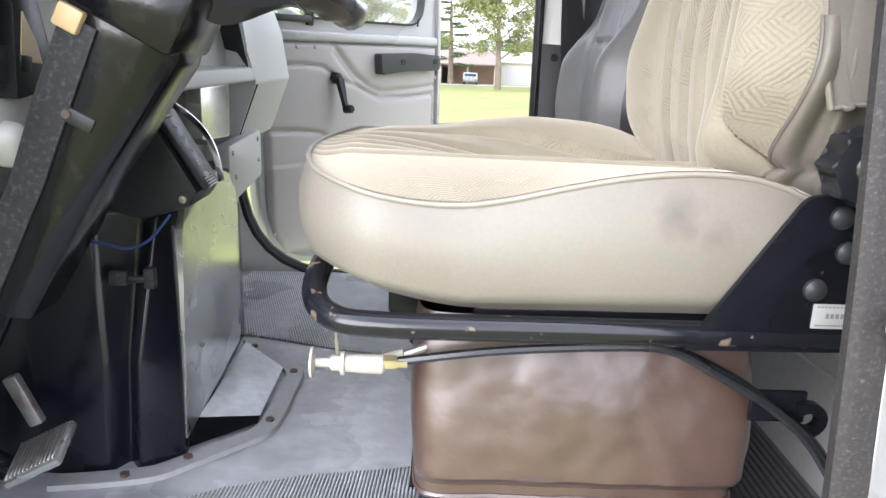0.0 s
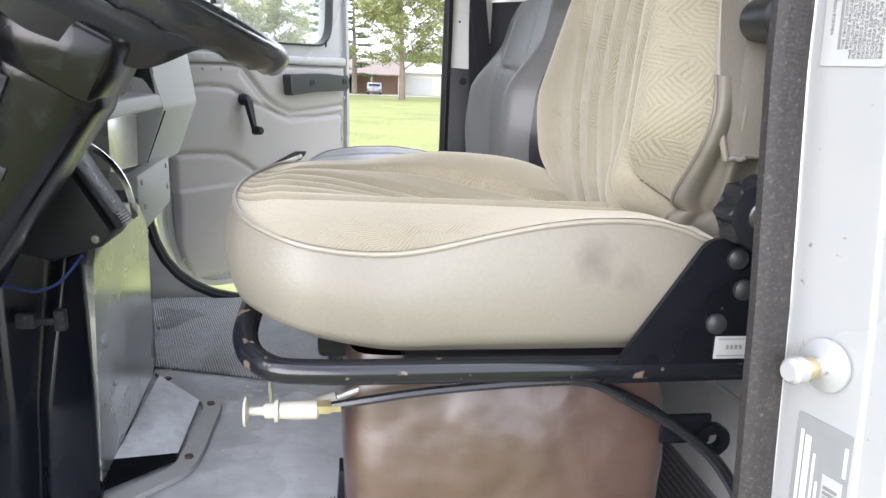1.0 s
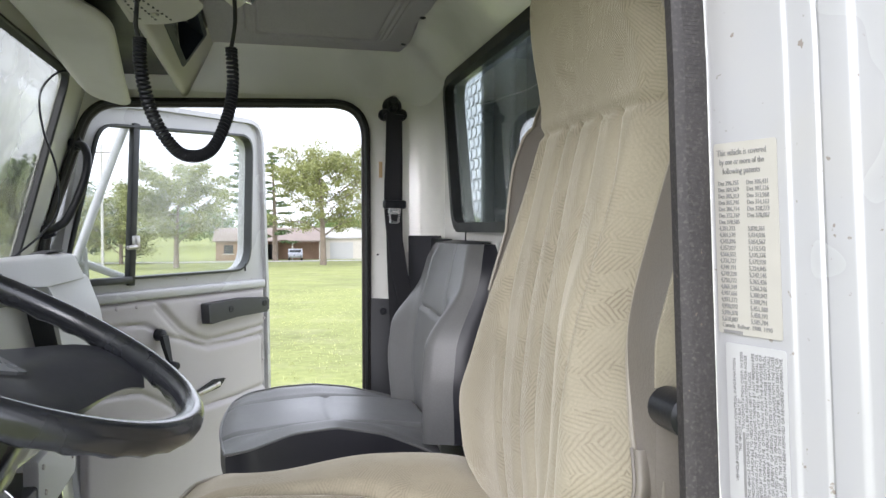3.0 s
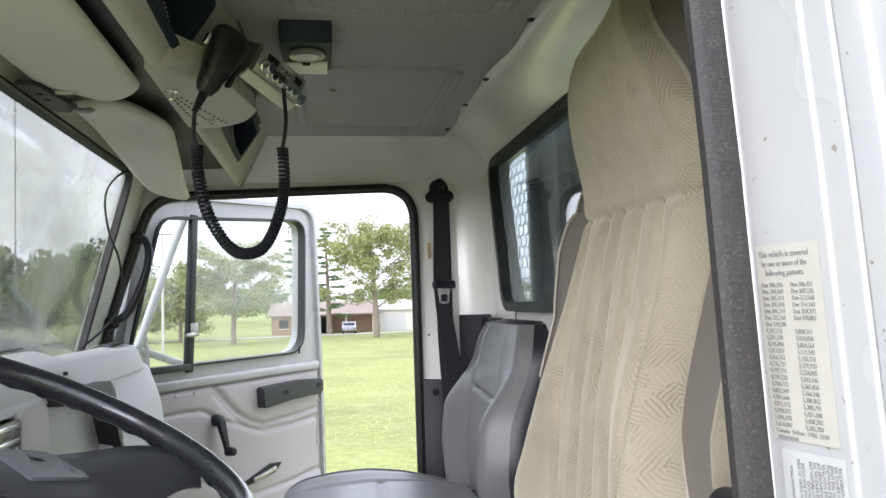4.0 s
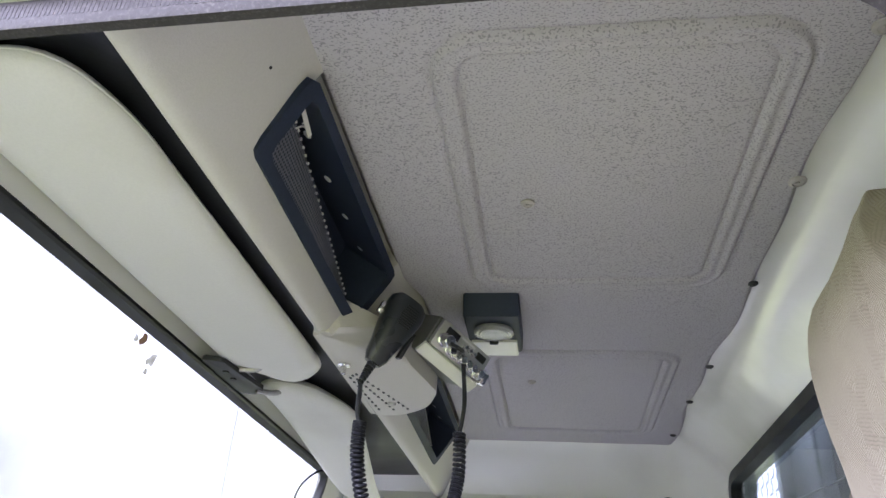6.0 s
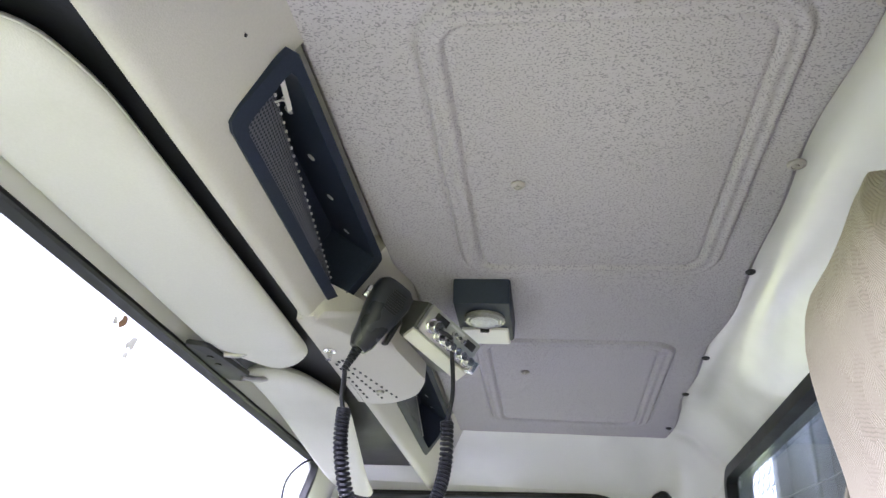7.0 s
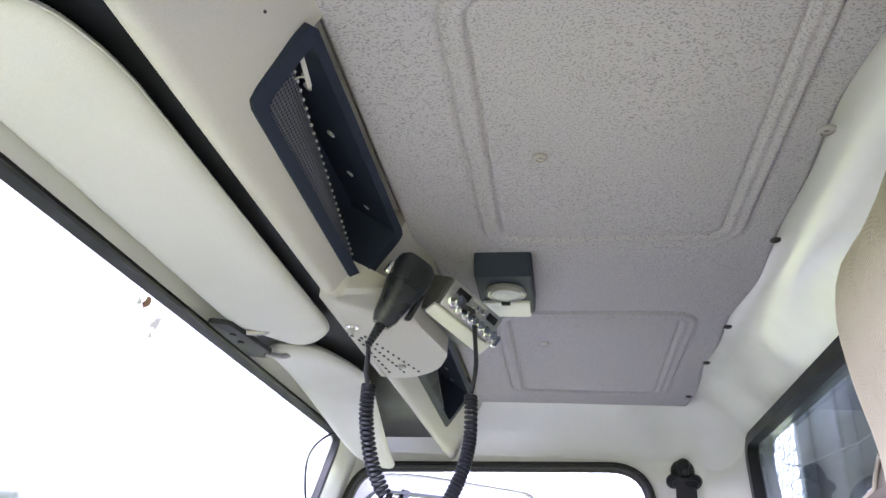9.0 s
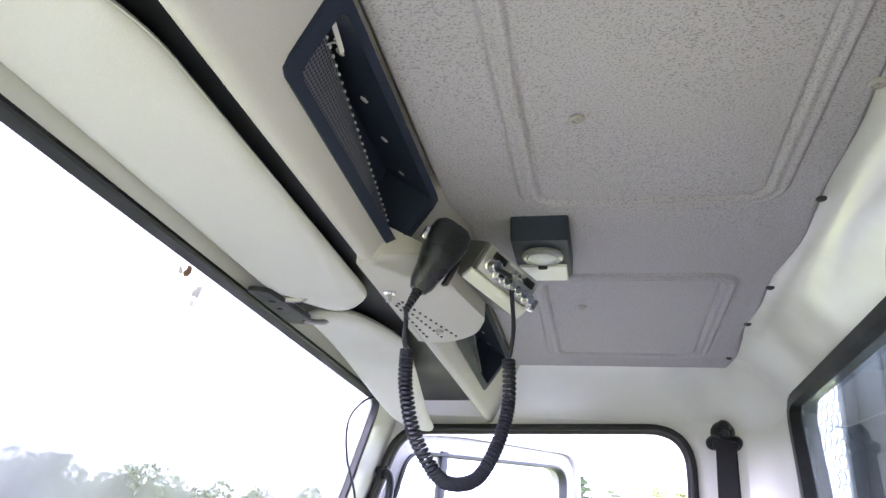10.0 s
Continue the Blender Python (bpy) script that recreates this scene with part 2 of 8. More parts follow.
BLUE_BLACK = material("dark_blue_plastic", (0.020, 0.027, 0.050), 0.5, spec=0.2, var=0.15, grain=300, blotch=5, bump=0.06)
RUBBER = material("rubber_seal", (0.034, 0.031, 0.031), 0.62, spec=0.3, var=0.3, grain=260, blotch=14, bump=0.3,
                  stain=(0.12, 0.11, 0.10), stain_amount=0.35, stain_scale=420, speck=0.5, speck_scale=260)
GASKET = material("window_gasket", (0.016, 0.018, 0.019), 0.5, var=0.25, grain=50, blotch=8, bump=0.1)
SEAT_CLOTH = fabric("seat_cloth", (0.288, 0.260, 0.194), (0.182, 0.155, 0.108), 0.25, 0.5)
CUSHION_CLOTH = fabric("cushion_cloth", (0.282, 0.250, 0.180), (0.220, 0.188, 0.130), 0.1, 0.3)
SEAT_VINYL = material("seat_vinyl", (0.208, 0.190, 0.158), 0.46, var=0.07, grain=260, blotch=5, bump=0.10, bump_scale=420,
                      stain=(0.17, 0.145, 0.125), stain_amount=0.35, stain_scale=7)


def scuff(m, centre, radius, dark):
    """A soft dark rub mark of uneven outline at one place on a surface."""
    nodes, links = m.node_tree.nodes, m.node_tree.links
    b = nodes["Principled BSDF"]
    co = nodes.new("ShaderNodeTexCoord")
    wob = nodes.new("ShaderNodeTexNoise")
    wob.inputs["Scale"].default_value, wob.inputs["Detail"].default_value = 55.0, 5.0
    links.new(co.outputs["Object"], wob.inputs["Vector"])
    dist = nodes.new("ShaderNodeVectorMath")
    dist.operation = "DISTANCE"
    dist.inputs[1].default_value = centre
    links.new(co.outputs["Object"], dist.inputs[0])
    reach = nodes.new("ShaderNodeMath")
    reach.operation = "MULTIPLY_ADD"
    reach.inputs[1].default_value = radius * 1.6
    links.new(wob.outputs["Fac"], reach.inputs[0])
    links.new(dist.outputs["Value"], reach.inputs[2])
    fade = nodes.new("ShaderNodeMapRange")
    fade.inputs["From Min"].default_value, fade.inputs["From Max"].default_value = radius * 0.8, radius * 1.9
    fade.inputs["To Min"].default_value, fade.inputs["To Max"].default_value = 0.62, 0.0
    links.new(reach.outputs[0], fade.inputs["Value"])
    mix = nodes.new("ShaderNodeMix")
    mix.data_type = "RGBA"
    links.new(fade.outputs["Result"], mix.inputs["Factor"])
    links.new(b.inputs["Base Color"].links[0].from_socket, mix.inputs["A"])
    mix.inputs["B"].default_value = (*dark, 1)
    links.new(mix.outputs["Result"], b.inputs["Base Color"])


CUSHION_VINYL = material("cushion_vinyl", (0.208, 0.190, 0.158), 0.46, var=0.07, grain=260, blotch=5, bump=0.10, bump_scale=420,
                         stain=(0.17, 0.145, 0.125), stain_amount=0.35, stain_scale=7)
scuff(CUSHION_VINYL, (-0.112, 0.205, 0.540), 0.020, (0.10, 0.085, 0.075))
scuff(CUSHION_VINYL, (-0.080, 0.205, 0.525), 0.014, (0.12, 0.10, 0.09))
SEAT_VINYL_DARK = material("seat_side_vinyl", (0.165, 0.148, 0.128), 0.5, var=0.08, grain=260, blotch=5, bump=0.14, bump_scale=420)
PIPING = material("seat_piping", (0.27, 0.245, 0.20), 0.45, var=0.08, bump=0.05)
BROWN = material("brown_leatherette", (0.074, 0.044, 0.034), 0.36, coat=0.9, spec=0.5, var=0.22, grain=34, blotch=9, bump=0.35, bump_depth=0.006,
                 stain=(0.14, 0.095, 0.078), stain_amount=0.12, stain_scale=60)
BROWN.node_tree.nodes["Principled BSDF"].inputs["Coat Roughness"].default_value = 0.3
BADGE = material("badge_grey", (0.16, 0.165, 0.17), 0.3, var=0.12, grain=120, blotch=8, bump=0.05)
WHEEL_PLASTIC = material("wheel_plastic", (0.016, 0.017, 0.020), 0.26, var=0.25, grain=60, blotch=9, bump=0.05, coat=0.45,
                         stain=(0.06, 0.062, 0.07), stain_amount=0.2, stain_scale=14)
PAD_PLASTIC = material("wheel_pad_plastic", (0.034, 0.035, 0.040), 0.36, var=0.2, grain=80, blotch=9, bump=0.06, coat=0.5, spec=0.6)
# seam thread coloured dark to stand for the shade deep in the pleats
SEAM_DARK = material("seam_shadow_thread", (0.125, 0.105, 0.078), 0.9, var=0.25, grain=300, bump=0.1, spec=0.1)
GREY_VINYL = material("grey_seat_vinyl", (0.175, 0.174, 0.174), 0.40, var=0.10, grain=300, blotch=5, bump=0.10, bump_scale=520)
DARK_VINYL = material("dark_seat_vinyl", (0.022, 0.022, 0.028), 0.42, var=0.15, grain=300, blotch=5, bump=0.10)
DOOR_GREY = material("door_panel_vinyl", (0.385, 0.362, 0.358), 0.55, var=0.06, grain=320, blotch=3, bump=0.12, bump_scale=560,
                     stain=(0.32, 0.30, 0.29), stain_amount=0.35, stain_scale=4)
DASH_GREY = material("dash_plastic", (0.60, 0.60, 0.595), 0.5, var=0.06, grain=300, blotch=3, bump=0.08, bump_scale=600)
DASH_DARK = material("dash_dark_plastic", (0.026, 0.027, 0.031), 0.5, var=0.15, grain=240, blotch=4, bump=0.06)
METAL_GREY = material("satin_panel", (0.55, 0.56, 0.54), 0.26, metal=0.8, var=0.1, grain=30, blotch=4, bump=0.04)
FOOT_GREY = material("scuffed_foot_plate", (0.34, 0.345, 0.36), 0.34, metal=0.35, var=0.2, grain=60, blotch=9, bump=0.1,
                     stain=(0.20, 0.20, 0.20), stain_amount=0.4, stain_scale=18)
STICKER_GREY = material("grey_foil", (0.24, 0.245, 0.25), 0.4, var=0.08, grain=60, blotch=8, bump=0.02)
RADIO_CASE = material("radio_case_paint", (0.095, 0.10, 0.095), 0.34, var=0.12, grain=200, blotch=9, bump=0.05)
SCUFFED = material("scuffed_plastic", (0.030, 0.030, 0.034), 0.55, var=0.3, grain=160, blotch=9, bump=0.15, spec=0.25,
                   stain=(0.13, 0.13, 0.14), stain_amount=0.35, stain_scale=170)
CHROME = material("chrome", (0.75, 0.75, 0.76), 0.14, metal=1.0, var=0.08, grain=60, bump=0.02)
STEEL = material("worn_steel", (0.42, 0.41, 0.40), 0.42, metal=0.9, var=0.2, grain=90, blotch=20, bump=0.1,
                 stain=(0.22, 0.12, 0.07), stain_amount=0.6, stain_scale=30)
RUST = material("rusty_bolt", (0.11, 0.08, 0.062), 0.7, metal=0.3, var=0.3, grain=120, blotch=40, bump=0.3)
BRASS = material("brass", (0.62, 0.52, 0.33), 0.35, metal=0.85, var=0.15, grain=80, bump=0.05)
NYLON = material("white_nylon", (0.42, 0.39, 0.34), 0.5, var=0.1, grain=60, bump=0.05)
MAT_RUBBER = material("floor_mat_rubber", (0.47, 0.48, 0.505), 0.26, var=0.25, grain=22, blotch=4, bump=0.35, bump_depth=0.006,
                      stain=(0.17, 0.17, 0.175), stain_amount=0.55, stain_scale=6)
MAT_RIB = material("floor_mat_rib", (0.56, 0.57, 0.59), 0.30, var=0.2, grain=60, blotch=5, bump=0.1,
                   stain=(0.25, 0.25, 0.25), stain_amount=0.5, stain_scale=7)
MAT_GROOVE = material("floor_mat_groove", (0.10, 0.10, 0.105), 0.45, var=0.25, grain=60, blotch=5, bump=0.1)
MAT_RUBBER_DARK = material("riser_rubber", (0.055, 0.055, 0.058), 0.4, var=0.25, grain=60, blotch=5, bump=0.1)
MIC_BLACK = material("microphone_plastic", (0.020, 0.023, 0.030), 0.30, var=0.15, grain=300, blotch=8, bump=0.05)
PANEL_LOW = material("grey_floor_panel", (0.36, 0.36, 0.36), 0.55, var=0.1, grain=70, blotch=4, bump=0.08)
WEBBING = material("belt_webbing", (0.018, 0.018, 0.022), 0.75, var=0.2, grain=500, blotch=8, bump=0.3)
PAPER = material("paper_label", (0.39, 0.375, 0.335), 0.55, var=0.05, grain=60, blotch=8, bump=0.02)
PAPER_WHITE = material("white_label", (0.40, 0.40, 0.40), 0.5, var=0.05, grain=60, blotch=8, bump=0.02)
INK = material("label_ink", (0.20, 0.197, 0.195), 0.6, var=0.1, bump=0)
MARK_WHITE = material("white_marking", (0.75, 0.75, 0.75), 0.5, var=0.05, bump=0)
ORANGE = material("amber_plastic", (0.55, 0.40, 0.22), 0.4, var=0.1, bump=0.03)
BLUE_WIRE = material("blue_wire", (0.03, 0.05, 0.18), 0.4, var=0.1, bump=0)
LENS = material("lamp_lens", (0.22, 0.22, 0.22), 0.12, var=0.3, grain=260, bump=0.4, coat=0.5)
DIFFUSER = material("lamp_diffuser", (0.78, 0.78, 0.70), 0.4, var=0.03, bump=0.02)
NET_SAND = material("net_elastic", (0.72, 0.70, 0.66), 0.7, var=0.1, bump=0.1)
PANE = glass("window_pane", dirt=0.15)
PANE_REAR = glass("rear_pane", tint=(0.75, 0.79, 0.79), dirt=0.05, gloss=0.9)
WINDSHIELD = glass("windshield_pane", tint=(0.605, 0.61, 0.59), dirt=0.33, film=(0.75, 0.77, 0.76))
SMEAR = material("dried_smear", (0.30, 0.20, 0.11), 0.8, var=0.3, grain=90, bump=0.2)
SMEAR_PALE = material("pale_smear", (0.62, 0.62, 0.56), 0.8, var=0.2, grain=90, bump=0.2)
MESH_WHITE = material("guard_paint", (0.45, 0.47, 0.47), 0.5, var=0.1, grain=30, bump=0.05)
BODY_DARK = material("dark_body_panel", (0.20, 0.225, 0.225), 0.4, var=0.12, grain=20, blotch=2, bump=0.05)
GRASS = material("lawn", (0.205, 0.222, 0.082), 0.9, var=0.35, grain=6.0, blotch=0.35, bump=0.3,
                 stain=(0.29, 0.285, 0.16), stain_amount=0.5, stain_scale=0.9, spec=0.1)
TUFT = material("grass_blades", (0.40, 0.42, 0.19), 0.8, var=0.3, grain=3.0, blotch=0.5, bump=0, spec=0.1, island_tone=0.4)
LEAF = material("leaves", (0.20, 0.215, 0.085), 0.7, var=0.45, grain=2.0, blotch=0.5, bump=0, spec=0.2, island_tone=0.5)
LEAF_DARK = material("pine_needles", (0.09, 0.13, 0.06), 0.75, var=0.4, grain=2.0, blotch=0.5, bump=0, spec=0.2, island_tone=0.5)
WOODS = material("woods_leaves", (0.13, 0.18, 0.07), 0.8, var=0.45, grain=0.8, blotch=0.15, bump=0, spec=0.15, island_tone=0.5)
BARK = material("bark", (0.16, 0.13, 0.10), 0.9, var=0.3, grain=12, blotch=2, bump=0.5)
ROAD = material("road_concrete", (0.36, 0.35, 0.33), 0.9, var=0.1, grain=3, blotch=0.5, bump=0.1)
BRICK = material("house_brick", (0.30, 0.20, 0.14), 0.85, var=0.15, grain=4, blotch=0.6, bump=0.1)
ROOF = material("roof_shingle", (0.21, 0.17, 0.145), 0.85, var=0.15, grain=3, blotch=0.5, bump=0.1)
SIDING = material("pale_siding", (0.50, 0.47, 0.42), 0.7, var=0.08, grain=3, blotch=0.5, bump=0.05)
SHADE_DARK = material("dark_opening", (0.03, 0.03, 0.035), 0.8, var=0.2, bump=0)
CAR_SILVER = material("car_paint", (0.26, 0.27, 0.29), 0.3, metal=0.4, var=0.05, bump=0)
CAR_GLASS = material("car_glass", (0.03, 0.035, 0.04), 0.1, var=0.1, bump=0)


# ---- mesh helpers ----
def finish(bm, sharp=38):
    bmesh.ops.recalc_face_normals(bm, faces=bm.faces)
    for f in bm.faces:
        f.smooth = True
    lim = radians(sharp)
    for e in bm.edges:
        if len(e.link_faces) == 2 and e.calc_face_angle(0) > lim:
            e.smooth = False


def part(name, bm, mat, parent=None, label="", sharp=38, kind=""):
    """Link a bmesh as one mesh object, under a thing or a part if one is given."""
    finish(bm, sharp)
    me = bpy.data.meshes.new(name)
    bm.to_mesh(me)
    bm.free()
    me.materials.append(mat)
    ob = new(name, me)
    if parent is not None:
        ob.parent = parent
        ob.matrix_parent_inverse = parent.matrix_basis.inverted()
    tagged(ob, label=label, kind=kind)
    return ob


def thing(name, at, label, category, group="", kind=""):
    ob = new(name)
    ob.matrix_basis = Matrix.Translation(at)
    ob.empty_display_size = 0.05
    tagged(ob, label, category, group, kind)
    return ob


def structure(name, bm, mat, label="", category="", sharp=38):
    ob = part(name, bm, mat, None, label, sharp)
    tagged(ob, label, category, kind="structure")
    return ob


def B():
    return bmesh.new()


def box(bm, center, size, rot=None, bevel=0.0, seg=2):
    made = bmesh.ops.create_cube(bm, size=1.0)
    vs = made["verts"]
    bmesh.ops.scale(bm, vec=size, verts=vs)
    if bevel > 0:
        es = list({e for v in vs for e in v.link_edges})
        r = bmesh.ops.bevel(bm, geom=es, offset=bevel, segments=seg, affect="EDGES", profile=0.5)
        vs = list({v for f in r["faces"] for v in f.verts} | {v for v in vs if v.is_valid})
    m = Matrix.Translation(center) @ (rot.to_4x4() if rot is not None else Matrix.Identity(4))
    bmesh.ops.transform(bm, matrix=m, verts=vs)
    return bm


def frame_axes(w, h):
    """A turn whose x runs along w and whose z is nearest to h."""
    x = Vector(w).normalized()
    y = Vector(h).cross(x).normalized()
    z = x.cross(y)
    return Matrix((x, y, z)).transposed()


def cyl(bm, a, b, r0, r1=None, n=20, bevel=0.0):
    a, b = Vector(a), Vector(b)
    r1 = r0 if r1 is None else r1
    d = b - a
    q = d.to_track_quat("Z", "Y").to_matrix()
    prof = [(0, 0.0), (r0 - bevel, 0.0), (r0, bevel), (r1, d.length - bevel), (r1 - bevel, d.length), (0, d.length)] if bevel else \
        [(0, 0.0), (r0, 0.0), (r1, d.length), (0, d.length)]
    lathe(bm, prof, Matrix.Translation(a) @ q.to_4x4(), n)
    return bm


def lathe(bm, prof, m, n=24):
    """Turn a profile of (radius, height) about z, then place it by m."""
    rings = []
    for r, h in prof:
        if r <= 1e-6:
            rings.append([bm.verts.new(m @ Vector((0, 0, h)))])
        else:
            rings.append([bm.verts.new(m @ Vector((r * math.cos(2 * math.pi * i / n), r * math.sin(2 * math.pi * i / n), h))) for i in range(n)])
    for p, q in zip(rings, rings[1:]):
        for i in range(n):
            j = (i + 1) % n
            if len(p) == 1 and len(q) > 1:
                bm.faces.new((p[0], q[j], q[i]))
            elif len(q) == 1 and len(p) > 1:
                bm.faces.new((p[i], p[j], q[0]))
            elif len(p) > 1:
                bm.faces.new((p[i], p[j], q[j], q[i]))
    return bm


def smooth_path(pts, steps=8, closed=False):
    pts = [Vector(p) for p in pts]
    n = len(pts)
    out = []
    for i in range(n if closed else n - 1):
        p0 = pts[(i - 1) % n] if closed or i > 0 else pts[0]
        p1, p2 = pts[i], pts[(i + 1) % n]
        p3 = pts[(i + 2) % n] if closed or i + 2 < n else pts[-1]
        for k in range(steps):
            t = k / steps
            out.append(0.5 * ((2 * p1) + (p2 - p0) * t + (2 * p0 - 5 * p1 + 4 * p2 - p3) * t * t + (3 * p1 - p0 - 3 * p2 + p3) * t ** 3))
    if not closed:
        out.append(pts[-1])
    return out


def sweep(bm, path, section, closed=False, up=(0, 0, 1), scale=None):
    """Sweep a closed section of (sideways, upward) points along a path."""
    path = [Vector(p) for p in path]
    n, rings = len(path), []
    for i, p in enumerate(path):
        a = path[(i - 1) % n] if closed or i else p
        b = path[(i + 1) % n] if closed or i < n - 1 else p
        d = (b - a).normalized()
        side = d.cross(Vector(up))
        side = side.normalized() if side.length > 1e-4 else Vector((1, 0, 0))
        top = side.cross(d).normalized()
        k = scale(i / max(1, n - 1)) if scale else 1.0
        rings.append([bm.verts.new(p + side * u * k + top * v * k) for u, v in section])
    m = len(section)
    for i in range(n if closed else n - 1):
        p, q = rings[i], rings[(i + 1) % n]
        for k in range(m):
            bm.faces.new((p[k], p[(k + 1) % m], q[(k + 1) % m], q[k]))
    if not closed:
        bm.faces.new(rings[0][::-1])
        bm.faces.new(rings[-1])
    return bm


def circle(r, n=10):
    return [(r * math.cos(2 * math.pi * i / n), r * math.sin(2 * math.pi * i / n)) for i in range(n)]


def tube(bm, pts, r, n=10, steps=8, closed=False, up=(0, 0, 1), smooth=True, scale=None):
    return sweep(bm, smooth_path(pts, steps, closed) if smooth else pts, circle(r, n), closed, up, scale)


def prism(bm, poly, axis, a, b, bevel=0.0):
    """Extrude a flat outline, given in the two other axes in order, along an axis from a to b."""
    def put(p, v):
        return {"x": (v, p[0], p[1]), "y": (p[0], v, p[1]), "z": (p[0], p[1], v)}[axis]
    lo = [bm.verts.new(put(p, a)) for p in poly]
    hi = [bm.verts.new(put(p, b)) for p in poly]
    n = len(poly)
    fs = [bm.faces.new(lo[::-1]), bm.faces.new(hi)]
    for i in range(n):
        fs.append(bm.faces.new((lo[i], lo[(i + 1) % n], hi[(i + 1) % n], hi[i])))
    if bevel:
        es = [e for f in fs[:2] for e in f.edges]
        bmesh.ops.bevel(bm, geom=es, offset=bevel, segments=2, affect="EDGES", profile=0.5)
    return bm


def rounded(poly, r, n=6):
    """Round the corners of a flat outline; r is one radius or one for each corner."""
    out, k = [], len(poly)
    for i in range(k):
        p, a, b = Vector(poly[i]), Vector(poly[i - 1]), Vector(poly[(i + 1) % k])
        ri = r[i] if isinstance(r, (list, tuple)) else r
        u, v = (a - p), (b - p)
        if ri <= 0:
            out.append(tuple(p))
            continue
        d = min(ri, 0.48 * u.length, 0.48 * v.length)
        s, e = p + u.normalized() * d, p + v.normalized() * d
        for j in range(n + 1):
            t = j / n
            out.append(tuple((1 - t) ** 2 * s + 2 * t * (1 - t) * p + t * t * e))
    return out


def resample(poly, n):
    """n points at even steps along a closed outline."""
    pts = [Vector(p) for p in poly]
    seg = [(pts[(i + 1) % len(pts)] - pts[i]).length for i in range(len(pts))]
    total, out, i, run = sum(seg), [], 0, 0.0
    for k in range(n):
        want = total * k / n
        while run + seg[i] < want - 1e-9:
            run += seg[i]
            i += 1
        out.append(pts[i] + (pts[(i + 1) % len(pts)] - pts[i]) * ((want - run) / max(seg[i], 1e-9)))
    return out


def ring_panel(bm, inner, outer, lift, thick):
    """A panel between an inner and an outer outline of equal counts. lift(u, v, w) places a point; w runs from 0 to thick."""
    n = len(inner)
    rows = []
    for w in (0.0, thick):
        rows.append([bm.verts.new(lift(*inner[i], w)) for i in range(n)])
        rows.append([bm.verts.new(lift(*outer[i], w)) for i in range(n)])
    a, b, c, d = rows
    for i in range(n):
        j = (i + 1) % n
        bm.faces.new((a[i], a[j], b[j], b[i]))
        bm.faces.new((c[j], c[i], d[i], d[j]))
        bm.faces.new((a[j], a[i], c[i], c[j]))
        bm.faces.new((b[i], b[j], d[j], d[i]))
    return bm


def outward(inner, x0, x1, z0, z1):
    """For each point of an inner outline, the point of a rectangle in the same direction from its middle."""
    cx, cz = sum(p[0] for p in inner) / len(inner), sum(p[1] for p in inner) / len(inner)
    out = []
    for x, z in inner:
        dx, dz = x - cx, z - cz
        ks = []
        if abs(dx) > 1e-9:
            ks.append(((x1 if dx > 0 else x0) - cx) / dx)
        if abs(dz) > 1e-9:
            ks.append(((z1 if dz > 0 else z0) - cz) / dz)
        k = min(k for k in ks if k > 0)
        out.append((cx + dx * k, cz + dz * k))
    return out


def sheet(bm, f, nu, nv, closed_u=False, uv=None):
    """A grid of f(u, v) for u and v from 0 to 1. uv: a function that gives texture places in metres."""
    vs = [[bm.verts.new(f(i / nu, j / nv)) for i in range(nu if closed_u else nu + 1)] for j in range(nv + 1)]
    lay = bm.loops.layers.uv.verify() if uv else None
    for j in range(nv):
        for i in range(nu):
            i2 = (i + 1) % nu if closed_u else i + 1
            fc = bm.faces.new((vs[j][i], vs[j][i2], vs[j + 1][i2], vs[j + 1][i]))
            if uv:
                for lp, (a, b) in zip(fc.loops, ((i, j), (i + 1, j), (i + 1, j + 1), (i, j + 1))):
                    lp[lay].uv = uv(a / nu, b / nv)
    return vs


def bump01(t):
    t = max(0.0, min(1.0, t))
    return t * t * (3 - 2 * t)


def lerp(table, t):
    """Smoothly read a table of (t, value, ...) rows."""
    if t <= table[0][0]:
        return table[0][1:]
    for p, q in zip(table, table[1:]):
        if t <= q[0]:
            k = bump01((t - p[0]) / (q[0] - p[0])) if q[0] > p[0] else 0
            return tuple(a + (b - a) * k for a, b in zip(p[1:], q[1:]))
    return table[-1][1:]


def writing(name, text, m, size, mat, parent, align="LEFT", extrude=0.0003, width=0.0, pitch=1.0):
    """Lettering in the built-in font as a mesh."""
    cu = bpy.data.curves.new(name, "FONT")
    cu.body, cu.size, cu.align_x, cu.extrude, cu.space_line, cu.resolution_u = text, size, align, extrude, pitch, 2
    tmp = bpy.data.objects.new(name, cu)
    scene.collection.objects.link(tmp)
    me = bpy.data.meshes.new_from_object(tmp.evaluated_get(bpy.context.evaluated_depsgraph_get()))
    bpy.data.objects.remove(tmp)
    if width:
        span = max(v.co.x for v in me.vertices)
        me.transform(Matrix.Diagonal((width / span, 1, 1, 1)))
    me.transform(m)
    me.materials.clear()
    me.materials.append(mat)
    ob = new(name, me)
    ob.parent = parent
    ob.matrix_parent_inverse = parent.matrix_basis.inverted()
    return ob


# ---- the cab shell ----
Y_R, Y_L, X_REAR = 1.73, 0.11, 0.165
DOORWAY = rounded([(-0.046, 0.02), (-0.046, 1.245), (-0.760, 1.222), (-0.880, 0.86), (-0.87, 0.02)], [0.05, 0.10, 0.07, 0.08, 0.30], 8)
doorway = resample(DOORWAY, 120)


SIDE_OUT = [(-0.97, -0.30), (0.20, -0.30), (0.20, 1.43), (-0.755, 1.43), (-0.775, 1.255), (-0.888, 0.865), (-0.97, 0.80)]


